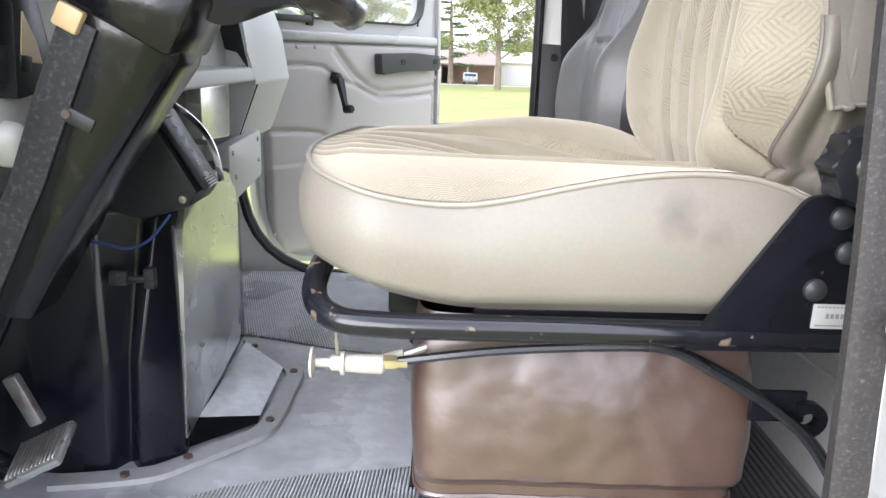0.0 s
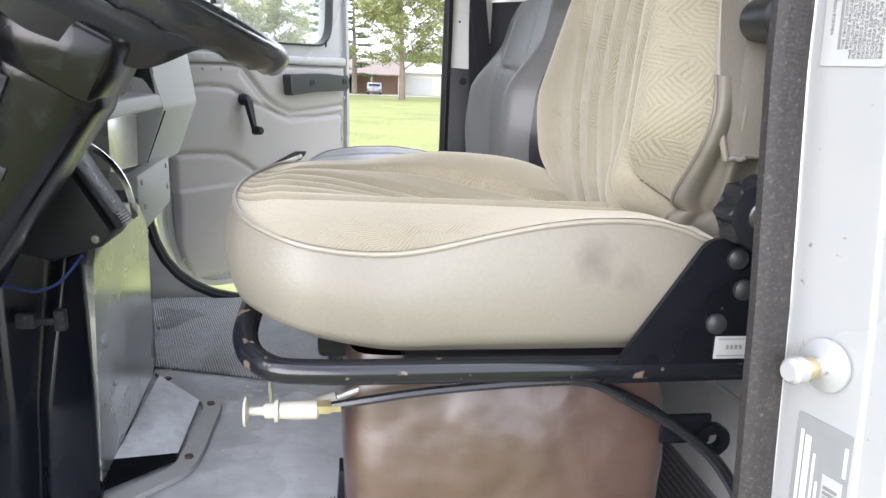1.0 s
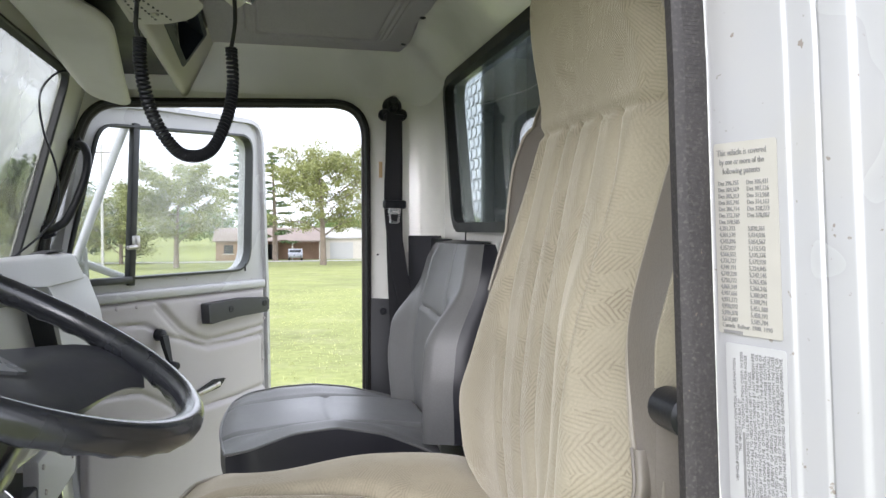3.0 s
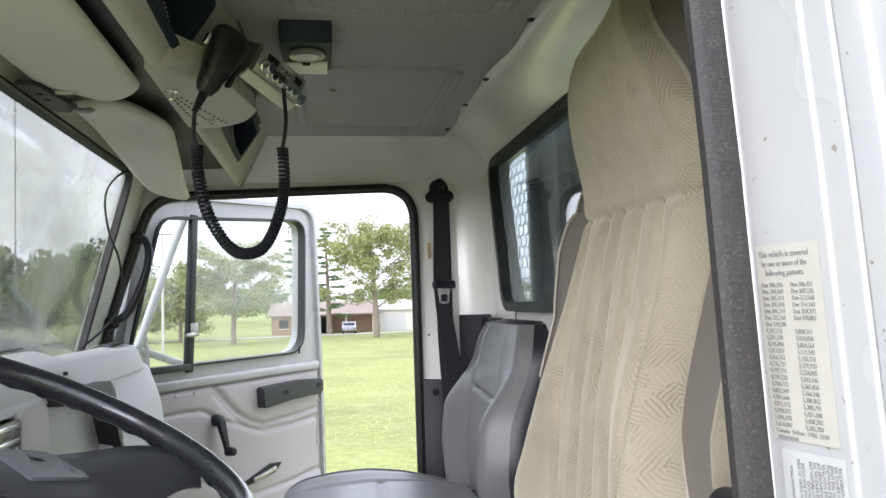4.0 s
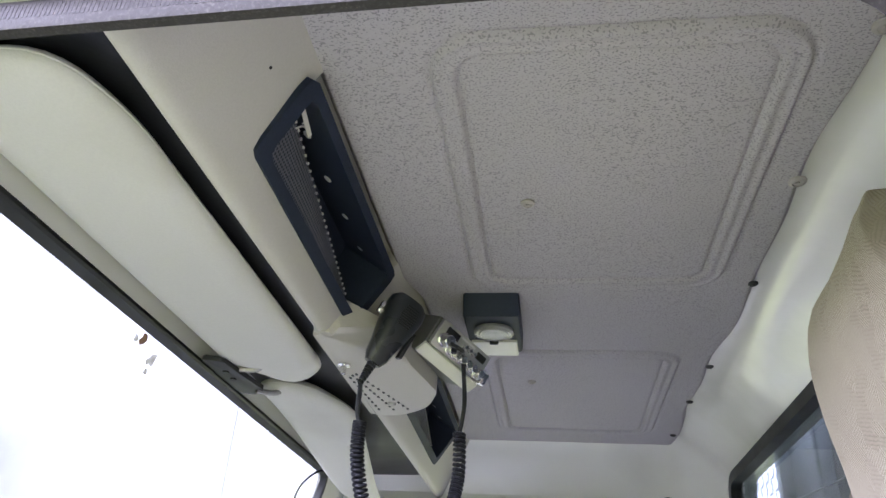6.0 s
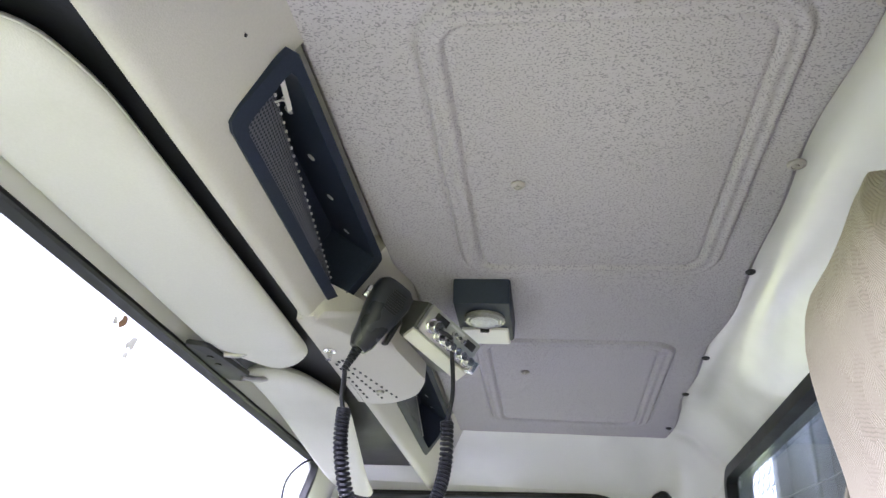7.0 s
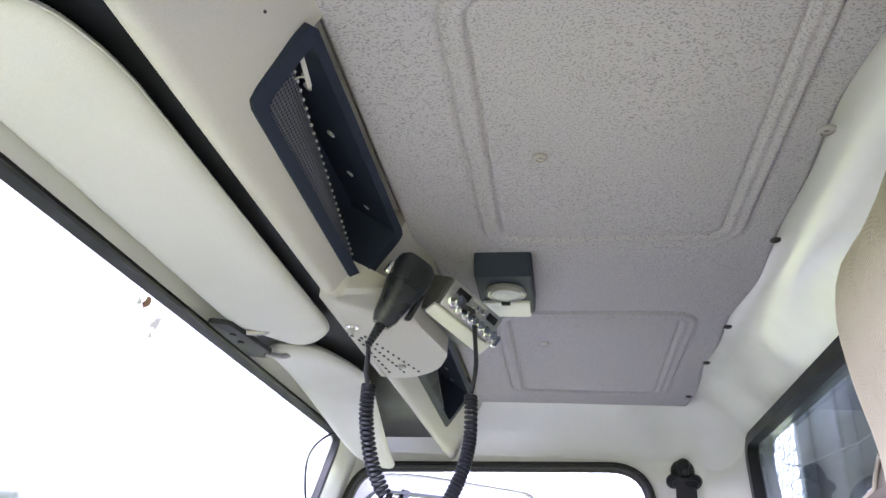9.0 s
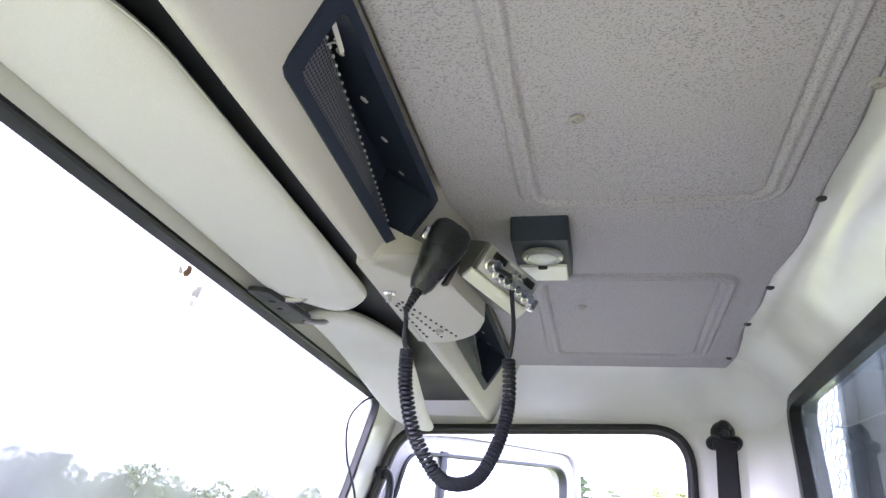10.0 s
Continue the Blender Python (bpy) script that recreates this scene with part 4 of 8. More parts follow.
def back_front(z, t):
    hw, x = soft_lin(BACK_HW, z), soft_lin(BACK_X, z)
    a = abs(t)
    if t < 0 and z > 1.02:
        hw = soft_lin(HEAD_NEAR, z)
    x -= 0.015 * math.exp(-((a - 0.76) / 0.2) ** 2) * bump01((0.98 - z) / 0.25) * bump01((z - 0.52) / 0.08)
    x += (0.036 if t > 0 or z < 1.04 else 0.026) * bump01((a - 0.76) / 0.24) ** 1.5
    if 0.53 < z < 1.02:
        fade = bump01((1.02 - z) / 0.01) * bump01((z - 0.53) / 0.03)
        for g in BACK_PLEATS:
            d = hw * t - seam_y(g, z)
            x += fade * (0.004 * math.exp(-(d / 0.0026) ** 2) + (0.009 * (1 - abs(d) / 0.020) ** 2 if abs(d) < 0.020 else 0))
    seam = math.exp(-((z - 1.018) / 0.006) ** 2)
    x += 0.006 * seam
    return Vector((x, SEAT_Y + hw * t, z + 0.024 * bump01((z - 1.17) / 0.09) * bump01((0.7 - t) / 1.2)))


def back_z(v):
    return 0.505 + 0.768 * v


bm = B()
sheet(bm, lambda u, v: back_front(back_z(v), -1 + 2 * u), 240, 200, uv=lambda u, v: (0.42 * u, 0.75 * v))
backrest = part("backrest", bm, SEAT_CLOTH, seat, "beige woven cloth backrest with vertical pleats and tall head section", sharp=60)
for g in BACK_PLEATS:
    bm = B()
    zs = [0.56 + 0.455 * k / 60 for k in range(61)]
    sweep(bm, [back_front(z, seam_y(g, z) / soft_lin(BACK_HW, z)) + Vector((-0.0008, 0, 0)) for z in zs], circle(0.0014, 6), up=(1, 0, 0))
    part("pleat_seam", bm, SEAM_DARK, backrest, "stitched seam, coloured dark for the shade in the pleat")


def back_rim(z, t, q):
    """The side of the backrest: from its front seam (q 0) out over the wing to the rear edge (q 1)."""
    p = back_front(z, t)
    s = math.copysign(1, t)
    if z < 1.075:
        wing = soft_lin(WING_HW, z, 0.012)
        hw = abs(p.y - SEAT_Y)
        wing = max(wing, hw + 0.004)
        x1 = max(p.x - 0.008, 0.004 + 0.05 * max(0.0, z - 0.92))
        if t > 0 and z > 0.84:
            x1 = min(x1, lin(FAR_WING_X, z))
        if q < 0.6:
            k = q / 0.6
            p.y = SEAT_Y + s * (hw + (wing - 0.016 - hw) * (k ** 1.4))
            p.x += (x1 - p.x) * k ** 0.8
        else:
            k = (q - 0.6) / 0.4
            p.y = SEAT_Y + s * (wing - 0.016 * math.cos(math.pi * 0.5 * k))
            p.x = x1 - 0.004 * math.sin(math.pi * k) + 0.050 * k ** 1.6
        return p
    depth = 0.105 * min(1.0, (1.283 - z) / 0.04 + 0.6)
    p.x += depth * q
    p.y += s * 0.010 * math.sin(math.pi * q) - s * 0.012 * q
    if t < 0:
        p.y = p.y + (SEAT_Y - soft_lin(BACK_HW, min(z, 1.21)) - p.y) * bump01(q / 0.9)
    return p


def side_skin(z, t, q):
    """The vinyl side hangs straight below the widest part of the backrest."""
    if z >= 0.67:
        return back_rim(z, t, q)
    return back_rim(0.67, t, q) + Vector((0.30 * (0.67 - z), 0, z - 0.67))


for t in (-1, 1):
    bm = B()
    sheet(bm, lambda u, v: side_skin(0.629 + 0.444 * v, t, 0.62 * u), 16, 70)
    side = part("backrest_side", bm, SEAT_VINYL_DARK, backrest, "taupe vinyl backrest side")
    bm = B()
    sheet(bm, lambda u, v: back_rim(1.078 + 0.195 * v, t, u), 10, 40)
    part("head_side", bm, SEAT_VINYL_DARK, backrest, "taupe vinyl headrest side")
    bm = B()
    sweep(bm, [side_skin(0.627 + 0.388 * k / 50, t, 0.0) + Vector((0.001, 0.003 * t, 0)) for k in range(51)], circle(0.0028, 8), up=(1, 0, 0))
    part("piping", bm, PIPING, backrest, "vinyl piping")
    bm = B()
    sweep(bm, [back_rim(1.02 + 0.252 * k / 40, t, 0.0) + Vector((0, 0.003 * t, 0)) for k in range(41)], circle(0.003, 8), up=(1, 0, 0))
    part("head_piping", bm, PIPING, backrest, "dark vinyl piping")
    # patterned cloth round the wing
    bm = B()
    sheet(bm, lambda u, v: back_rim(0.755 + 0.318 * v, t, 0.58 + 0.42 * u) + Vector((-0.002, 0.002 * t, 0)), 10, 40, uv=lambda u, v: (0.06 * u, 0.42 * v))
    if t < 0:
        part("wing_cloth", bm, SEAT_CLOTH, backrest, "patterned cloth strip round the wing")
    else:
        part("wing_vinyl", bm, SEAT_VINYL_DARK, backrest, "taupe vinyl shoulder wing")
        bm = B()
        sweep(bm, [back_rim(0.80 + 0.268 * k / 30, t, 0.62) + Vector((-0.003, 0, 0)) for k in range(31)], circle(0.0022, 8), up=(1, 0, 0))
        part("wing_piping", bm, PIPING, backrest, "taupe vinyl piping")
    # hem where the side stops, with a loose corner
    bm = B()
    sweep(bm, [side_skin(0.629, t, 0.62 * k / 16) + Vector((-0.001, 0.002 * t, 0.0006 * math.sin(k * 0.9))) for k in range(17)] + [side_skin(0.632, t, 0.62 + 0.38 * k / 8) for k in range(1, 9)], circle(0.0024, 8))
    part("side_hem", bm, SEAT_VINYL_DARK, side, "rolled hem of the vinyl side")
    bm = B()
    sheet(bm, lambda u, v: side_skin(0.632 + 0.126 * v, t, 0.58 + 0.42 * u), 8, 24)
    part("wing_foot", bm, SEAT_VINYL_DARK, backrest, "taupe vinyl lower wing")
    # creased lower corner between the cloth and the hinge

    def corner(u, v):
        z = 0.508 + 0.190 * v
        a = back_front(z, t)
        b = Vector((0.075, SEAT_Y + t * (0.222 - 0.03 * (1 - v)), z))
        p = a.lerp(b, u)
        roll = 0.30 - 0.05 * v
        fold = 0.006 * math.sin(math.pi * u) + 0.011 * math.sin(math.pi * min(1, u / roll)) ** 0.7 if u < roll else 0.006 * math.sin(math.pi * u)
        fold += 0.013 * math.exp(-((u - 0.62 + 0.25 * v) / 0.10) ** 2) + 0.006 * math.exp(-((u - 0.85 + 0.1 * v) / 0.06) ** 2)
        return p + Vector((-0.7 * fold, t * fold, 0))

    bm = B()
    sheet(bm, corner, 44, 30)
    part("lower_corner", bm, SEAT_VINYL, backrest, "creased beige vinyl lower corner", sharp=60)
    bm = B()
    sweep(bm, [corner(0.02, k / 24) + Vector((-0.001, 0.001 * t, 0)) for k in range(25)], circle(0.0018, 6), up=(1, 0, 0))
    part("corner_seam", bm, SEAT_VINYL_DARK, backrest, "stitched seam")
bm = B()
sheet(bm, lambda u, v: Vector((back_rim(back_z(v), 1, 1.0).x, SEAT_Y + abs(back_rim(max(0.6, back_z(v)), 1, 1.0).y - SEAT_Y) * (-1 + 2 * u), back_z(v))), 20, 60)
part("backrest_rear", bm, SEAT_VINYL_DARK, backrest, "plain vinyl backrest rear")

# frame, bracket, fittings
bm = B()
tube(bm, [(0.03, 0.203, 0.443), (-0.20, 0.203, 0.443), (-0.345, 0.204, 0.443), (-0.388, 0.214, 0.445), (-0.410, 0.250, 0.453), (-0.411, 0.32, 0.466), (-0.411, 0.59, 0.466), (-0.40, 0.66, 0.453), (-0.35, 0.705, 0.443), (0.03, 0.705, 0.443)], 0.0112, 14)
part("seat_frame", bm, CHIPPED, seat, "chipped black tubular frame")
for y, s in ((0.197, -1), (0.713, 1)):
    bm = B()
    prism(bm, rounded([(-0.100, 0.432), (-0.016, 0.562), (0.050, 0.568), (0.055, 0.434)], [0.003, 0.01, 0.01, 0.012]), "y", y - 0.003, y + 0.003, 0.001)
    bracket = part("bracket", bm, BLACK_PAINT, seat, "black steel side bracket")
    for x, z in ((0.011, 0.546), (0.020, 0.518), (-0.001, 0.487)):
        bm = B()
        lathe(bm, [(0.0095, 0.0), (0.009, 0.003), (0.0055, 0.006), (0, 0.0068)], Matrix.Translation((x, y + s * 0.003, z)) @ Matrix.Rotation(math.pi / 2 * -s, 4, "X"), 18)
        part("bolt", bm, DASH_DARK, bracket, "domed black bolt")
    if s < 0:
        bm = B()
        box(bm, (0.017, y - 0.0038, 0.465), (0.034, 0.0012, 0.021), bevel=0.0004)
        plate = part("tag", bm, PAPER_WHITE, bracket, "small white maker tag with faint print")
        bm = B()
        for k in range(9):
            box(bm, (0.004 + 0.0031 * k, y - 0.0046, 0.473), (0.002, 0.0004, 0.0012))
            box(bm, (0.004 + 0.0031 * k, y - 0.0046, 0.4575), (0.0024, 0.0004, 0.0012))
        for k in range(4):
            box(bm, (0.012 + 0.004 * k, y - 0.0046, 0.4655), (0.0025, 0.0004, 0.004))
        part("print", bm, INK, plate)
bm = B()
ring = [((0.0275 + 0.0042 * math.cos(8 * 2 * math.pi * k / 64)) * math.cos(2 * math.pi * k / 64), (0.0275 + 0.0042 * math.cos(8 * 2 * math.pi * k / 64)) * math.sin(2 * math.pi * k / 64)) for k in range(64)]
prism(bm, [(0.014 + a, 0.588 + b) for a, b in ring], "y", 0.168, 0.196, 0.003)
dial = part("recline_knob", bm, BLACK, seat, "lobed black recline knob")
bm = B()
lathe(bm, [(0, 0), (0.013, 0), (0.012, 0.0022), (0, 0.003)], Matrix.Translation((0.014, 0.168, 0.588)) @ Matrix.Rotation(math.pi / 2, 4, "X"), 24)
part("cap", bm, CHROME, dial, "bright round cap")
bm = B()
cyl(bm, (0.006, 0.160, 0.742), (0.006, 0.205, 0.742), 0.0185, 0.017, 24, 0.003)
part("lumbar_knob", bm, BLACK, seat, "round black lumbar knob")

# pedestal: leatherette skirt over a black base
bm = B()
def skirt(u, v):
    a = 2 * math.pi * u
    sx, sy = 0.154, 0.200
    n = 14.0
    c, s_ = math.cos(a), math.sin(a)
    k = (abs(c) ** n + abs(s_) ** n) ** (-1 / n)
    bulge = 1 + 0.035 * math.sin(math.pi * v) + 0.016 * noise.noise((3 * c, 3 * s_, 3 * v)) + 0.006 * noise.noise((9 * c + 2, 9 * s_, 9 * v)) + (0.008 if v < 0.06 else 0)
    flare = (0.036 * (1 - v) - 0.034 * bump01((0.20 - v) / 0.16)) * bump01(-s_ * k - 0.2)
    return Vector((-0.1655 + sx * k * c * bulge, SEAT_Y + sy * k * s_ * bulge - flare, 0.254 + 0.183 * v))


sheet(bm, skirt, 160, 32, True)
skirt_ob = part("pedestal_skirt", bm, BROWN, seat, "creased brown leatherette skirt")
bm = B()
sweep(bm, [skirt(k / 160, 0.0) for k in range(160)], circle(0.0032, 6), True)
part("hem", bm, BROWN, skirt_ob)
bm = B()
prism(bm, rounded([(-0.30, 0.28), (0.0, 0.28), (0.0, 0.64), (-0.30, 0.64)], 0.02), "z", 0.030, 0.30, 0.004)
box(bm, (-0.15, 0.46, 0.055), (0.34, 0.44, 0.05), bevel=0.006)
part("pedestal", bm, BLACK_PAINT, seat, "black steel pedestal")
bm = B()
prism(bm, [(-0.335, 0.03), (-0.33, 0.115), (-0.305, 0.11), (-0.305, 0.03)], "y", 0.60, 0.64, 0.002)
part("foot", bm, BLACK_PAINT, seat)
bm = B()
box(bm, (-0.30, 0.42, 0.425), (0.10, 0.20, 0.035), bevel=0.006)
box(bm, (-0.12, 0.45, 0.440), (0.30, 0.42, 0.02), bevel=0.004)
part("suspension_plate", bm, BLACK_PAINT, seat)

# air valve and its hose
bm = B()
lathe(bm, [(0, 0.0), (0.0135, 0.0), (0.0135, 0.002), (0.004, 0.004), (0.004, 0.016), (0.007, 0.018), (0.007, 0.026), (0.0105, 0.026), (0.0105, 0.029), (0.0075, 0.030), (0.0085, 0.045), (0.0085, 0.062), (0.006, 0.064), (0, 0.064)], Matrix.Translation((-0.409, 0.222, 0.400)) @ Matrix.Rotation(math.pi / 2, 4, "Y"), 20)
valve = part("air_valve", bm, NYLON, seat, "white push-pull air valve")
bm = B()
lathe(bm, [(0, 0), (0.0068, 0), (0.0068, 0.010), (0.005, 0.012), (0.005, 0.02), (0, 0.02)], Matrix.Translation((-0.346, 0.222, 0.402)) @ Matrix.Rotation(math.pi / 2, 4, "Y"), 6)
part("fitting", bm, BRASS, valve, "brass hose fitting")
bm = B()
tube(bm, [(-0.386, 0.222, 0.445), (-0.387, 0.222, 0.425), (-0.386, 0.222, 0.408)], 0.002, 8)
part("hook", bm, STEEL, valve)
bm = B()
tube(bm, [(-0.335, 0.222, 0.403), (-0.25, 0.222, 0.415), (-0.15, 0.224, 0.421), (-0.10, 0.224, 0.419), (-0.06, 0.222, 0.400), (-0.01, 0.215, 0.372), (0.03, 0.205, 0.335), (0.06, 0.19, 0.27), (0.08, 0.18, 0.15)], 0.0042, 8, 10)
part("air_hose", bm, BLACK_GLOSS, seat, "black air hose")
bm = B()
tube(bm, [(-0.12, 0.24, 0.425), (-0.07, 0.235, 0.405), (-0.02, 0.232, 0.378), (0.04, 0.225, 0.33), (0.09, 0.22, 0.25)], 0.0055, 8, 8)
part("air_hose", bm, BLACK_GLOSS, seat, "black air hose")
bm = B()
tube(bm, [(-0.36, 0.25, 0.388), (-0.33, 0.25, 0.398)], 0.006, 10, 1)
part("lever_sleeve", bm, NYLON, seat, "white plastic lever sleeve")
bm = B()
tube(bm, [(-0.33, 0.25, 0.398), (-0.30, 0.255, 0.408), (-0.26, 0.27, 0.42)], 0.004, 8, 4)
part("slide_lever", bm, STEEL, seat)
# belt anchor loop behind the pedestal
bm = B()
ringp = [(0.012 * math.cos(a), 0.012 * math.sin(a)) for a in [2 * math.pi * k / 24 for k in range(24)]]
box(bm, (0.005, 0.235, 0.365), (0.05, 0.006, 0.030), bevel=0.002)
sweep(bm, [Vector((0.032 + x, 0.232, 0.354 + z)) for x, z in ringp], [(-0.005, -0.004), (0.005, -0.004), (0.005, 0.004), (-0.005, 0.004)], True, (0, 1, 0))
part("tether_anchor", bm, BLACK_PAINT, seat, "black steel tether anchor loop")


# ---- passenger seat ----
pseat = thing("passenger_seat", (-0.15, 1.37, 0.03), "grey and black vinyl passenger seat with curved bolsters", "seat")
PY, PW = 1.36, 0.238


P_FAR = [(0.0, 0.452), (0.05, 0.467), (0.26, 0.481), (0.46, 0.484), (0.66, 0.473), (0.86, 0.450), (1.0, 0.43)]
P_MID = [(0.0, 0.450), (0.06, 0.466), (0.3, 0.476), (0.5, 0.480), (0.8, 0.470), (1.0, 0.455)]
P_EDGE = [(0.0, 0.446), (0.13, 0.462), (0.30, 0.486), (0.50, 0.493), (0.71, 0.474), (0.89, 0.440), (1.0, 0.415)]


def p_cush(u, v):
    s, t = u, -1 + 2 * v
    a = abs(t)
    x = -0.402 + 0.437 * s - 0.02 * (1 - t * t) * (1 - s)
    z = soft_lin(P_MID, s, 0.03) + (soft_lin(P_EDGE if t < 0 else P_FAR, s, 0.03) - soft_lin(P_MID, s, 0.03)) * bump01((a - 0.50) / 0.32)
    z += 0.006 * math.exp(-((a - 0.80) / 0.12) ** 2) * bump01(s / 0.15)
    z -= 0.008 * math.exp(-((a - 0.55) / 0.025) ** 2) + 0.007 * math.exp(-((s - 0.52) / 0.018) ** 2) * (a < 0.55)
    return Vector((x, PY + PW * t * (1 - 0.08 * bump01((0.12 - s) / 0.12)), z))


bm = B()
sheet(bm, p_cush, 40, 60)
pc = part("cushion", bm, GREY_VINYL, pseat, "grey vinyl cushion with seams", sharp=60)
bm = B()
def p_rim(p):
    if p < 0.4:
        return p_cush(1 - p / 0.4, 0)
    if p < 0.6:
        return p_cush(0, (p - 0.4) / 0.2)
    return p_cush((p - 0.6) / 0.4, 1)


sheet(bm, lambda u, v: p_rim(u) + Vector((0, 0, -0.002)) + (Vector((0, 0, 0.40)) - Vector((0, 0, p_rim(u).z))) * v, 80, 8)
part("cushion_side", bm, DARK_VINYL, pseat, "black vinyl cushion side", sharp=50)
bm = B()
sweep(bm, [p_rim(k / 100) + Vector((0, 0, 0.001)) for k in range(101)], circle(0.0028, 6))
part("piping", bm, GREY_VINYL, pc, "grey vinyl piping")
bm = B()
prism(bm, rounded([(-0.36, 1.16), (0.02, 1.16), (0.02, 1.60), (-0.36, 1.60)], 0.02), "z", 0.028, 0.41, 0.004)
part("pedestal", bm, DARK_VINYL, pseat, "black boxed seat base")
P_HW = [(0.44, 0.235), (0.50, 0.248), (0.58, 0.252), (0.66, 0.244), (0.72, 0.232), (0.80, 0.222), (0.835, 0.205), (0.858, 0.165)]
P_X = [(0.44, 0.050), (0.56, 0.042), (0.65, 0.052), (0.72, 0.068), (0.78, 0.086), (0.84, 0.100), (0.858, 0.116)]


def p_back(z, t):
    hw, x, a = soft_lin(P_HW, z, 0.02), soft_lin(P_X, z, 0.02), abs(t)
    wing = bump01((0.77 - z) / 0.13)
    x -= 0.052 * math.exp(-((a - 0.86) / 0.15) ** 2) * wing
    x -= 0.010 * (1 - wing) * (1 - a * a)
    x += 0.030 * bump01((a - 0.90) / 0.10)
    edge = 0.60 - 0.12 * bump01((z - 0.66) / 0.1)
    x += 0.006 * math.exp(-((a - edge) / 0.022) ** 2) + 0.006 * math.exp(-((z - 0.695 - 0.01 * t) / 0.005) ** 2) * (a < edge)
    return Vector((x, PY + hw * t, z))


bm = B()
sheet(bm, lambda u, v: p_back(0.44 + 0.418 * v, -1 + 2 * u), 60, 60)
pb = part("backrest", bm, GREY_VINYL, pseat, "grey vinyl backrest with head section", sharp=60)
for t in (-1, 1):
    bm = B()
    sheet(bm, lambda u, v: p_back(0.44 + 0.418 * v, t) + Vector((0.075 * u, t * 0.012 * math.sin(math.pi * u) - t * 0.01 * u, 0)), 8, 40)
    part("backrest_side", bm, DARK_VINYL, pb, "black vinyl backrest side")
bm = B()
sheet(bm, lambda u, v: Vector((p_back(0.44 + 0.418 * v, 1).x + 0.076, PY + (soft_lin(P_HW, 0.44 + 0.418 * v) - 0.01) * (-1 + 2 * u), 0.44 + 0.418 * v)), 10, 30)
sheet(bm, lambda u, v: Vector((p_back(0.858, -1 + 2 * u).x * (1 - v) + (p_back(0.858, 1).x + 0.076) * v, PY + 0.160 * (-1 + 2 * u), 0.858 + 0.006 * math.sin(math.pi * v))), 12, 6)
part("backrest_rear", bm, DARK_VINYL, pb, "black vinyl backrest rear")


# ---- passenger door, standing open ----
DO, DD, DN = Vector((-0.80, 1.79, 0.0)), Vector((0.628, 0.778, 0.0)), Vector((0.778, -0.628, 0.0))


def on_door(d, z, w=0.0):
    """A place on the open door: along it from the hinges, its height, and how far it stands in from the panel's face."""
    return DO + DD * d + DN * w + Vector((0, 0, z))


DOOR_TURN = Matrix((DD, DN, Vector((0, 0, 1)))).transposed()
door = thing("door_1", (-0.80, 1.79, 0.0), "white truck door with grey quilted inner panel, standing open", "door", kind="structure")
WIN = rounded([(-0.062, 0.752), (0.060, 1.182), (0.688, 1.220), (0.670, 0.752)], [0.03, 0.05, 0.06, 0.08], 8)
OUT = rounded([(-0.035, 0.02), (-0.040, 0.60), (-0.088, 0.70), (0.028, 1.225), (0.20, 1.252), (0.735, 1.270), (0.758, 0.70), (0.765, 0.30), (0.755, 0.0)], [0.22, 0.04, 0.03, 0.06, 0.2, 0.07, 0.05, 0.05, 0.06], 6)
bm = B()
win_r = resample(WIN, 120)
cx, cz = 0.37, 0.98
def ray_out(p):
    """Where the line from the window's middle through p meets the door's outline."""
    d = Vector((p[0] - cx, p[1] - cz)).normalized()
    best = None
    for i in range(len(OUT)):
        a, b = Vector(OUT[i]), Vector(OUT[(i + 1) % len(OUT)])
        e = b - a
        den = d.x * e.y - d.y * e.x
        if abs(den) < 1e-9:
            continue
        k = ((a.x - cx) * e.y - (a.y - cz) * e.x) / den
        s = ((a.x - cx) * d.y - (a.y - cz) * d.x) / den
        if k > 0 and -1e-6 <= s <= 1 + 1e-6 and (best is None or k > best):
            best = k
    return (cx + d.x * best, cz + d.y * best)


ring_panel(bm, [tuple(p) for p in win_r], [ray_out(p) for p in win_r], lambda u, v, w: on_door(u, v, -0.006 - w), 0.05)
shell = part("door_shell", bm, WHITE, door, "white painted door shell and window frame")
# raised inner lip round the glass
bm = B()
sweep(bm, [on_door(u, v, 0.0) for u, v in resample(WIN, 140)], [(-0.004, -0.024), (-0.004, 0.005), (0.003, 0.006), (0.005, -0.024)], True, DN)
part("window_seal", bm, GASKET, door, "black rubber glass seal")
bm = B()
sweep(bm, [on_door(u, v, -0.004) for u, v in resample(OUT, 200)], [(-0.010, -0.010), (-0.010, 0.010), (0.006, 0.012), (0.008, -0.010)], True, DN)
part("door_rim", bm, WHITE, shell, "rolled white door edge")
bm = B()
g = [on_door(u, v, -0.022) for u, v in resample(WIN, 60)]
bm.faces.new([bm.verts.new(p) for p in g])
bmesh.ops.solidify(bm, geom=list(bm.faces), thickness=0.004)
pane = part("pane", bm, PANE, door)
pane.visible_shadow = False
bm = B()
box(bm, on_door(0.172, 0.965, -0.006), (0.024, 0.020, 0.47), DOOR_TURN @ Matrix.Rotation(radians(3.2), 3, "Y"), 0.003)
divider = part("vent_divider", bm, GASKET, door, "black upright between vent and main glass")
bm = B()
box(bm, on_door(0.168, 0.855, 0.012), (0.020, 0.016, 0.040), DOOR_TURN, 0.004)
cyl(bm, on_door(0.165, 0.843, 0.018), on_door(0.125, 0.840, 0.026), 0.007, 0.006, 12, 0.002)
part("vent_latch", bm, STEEL, divider, "grey metal vent latch")
bm = B()
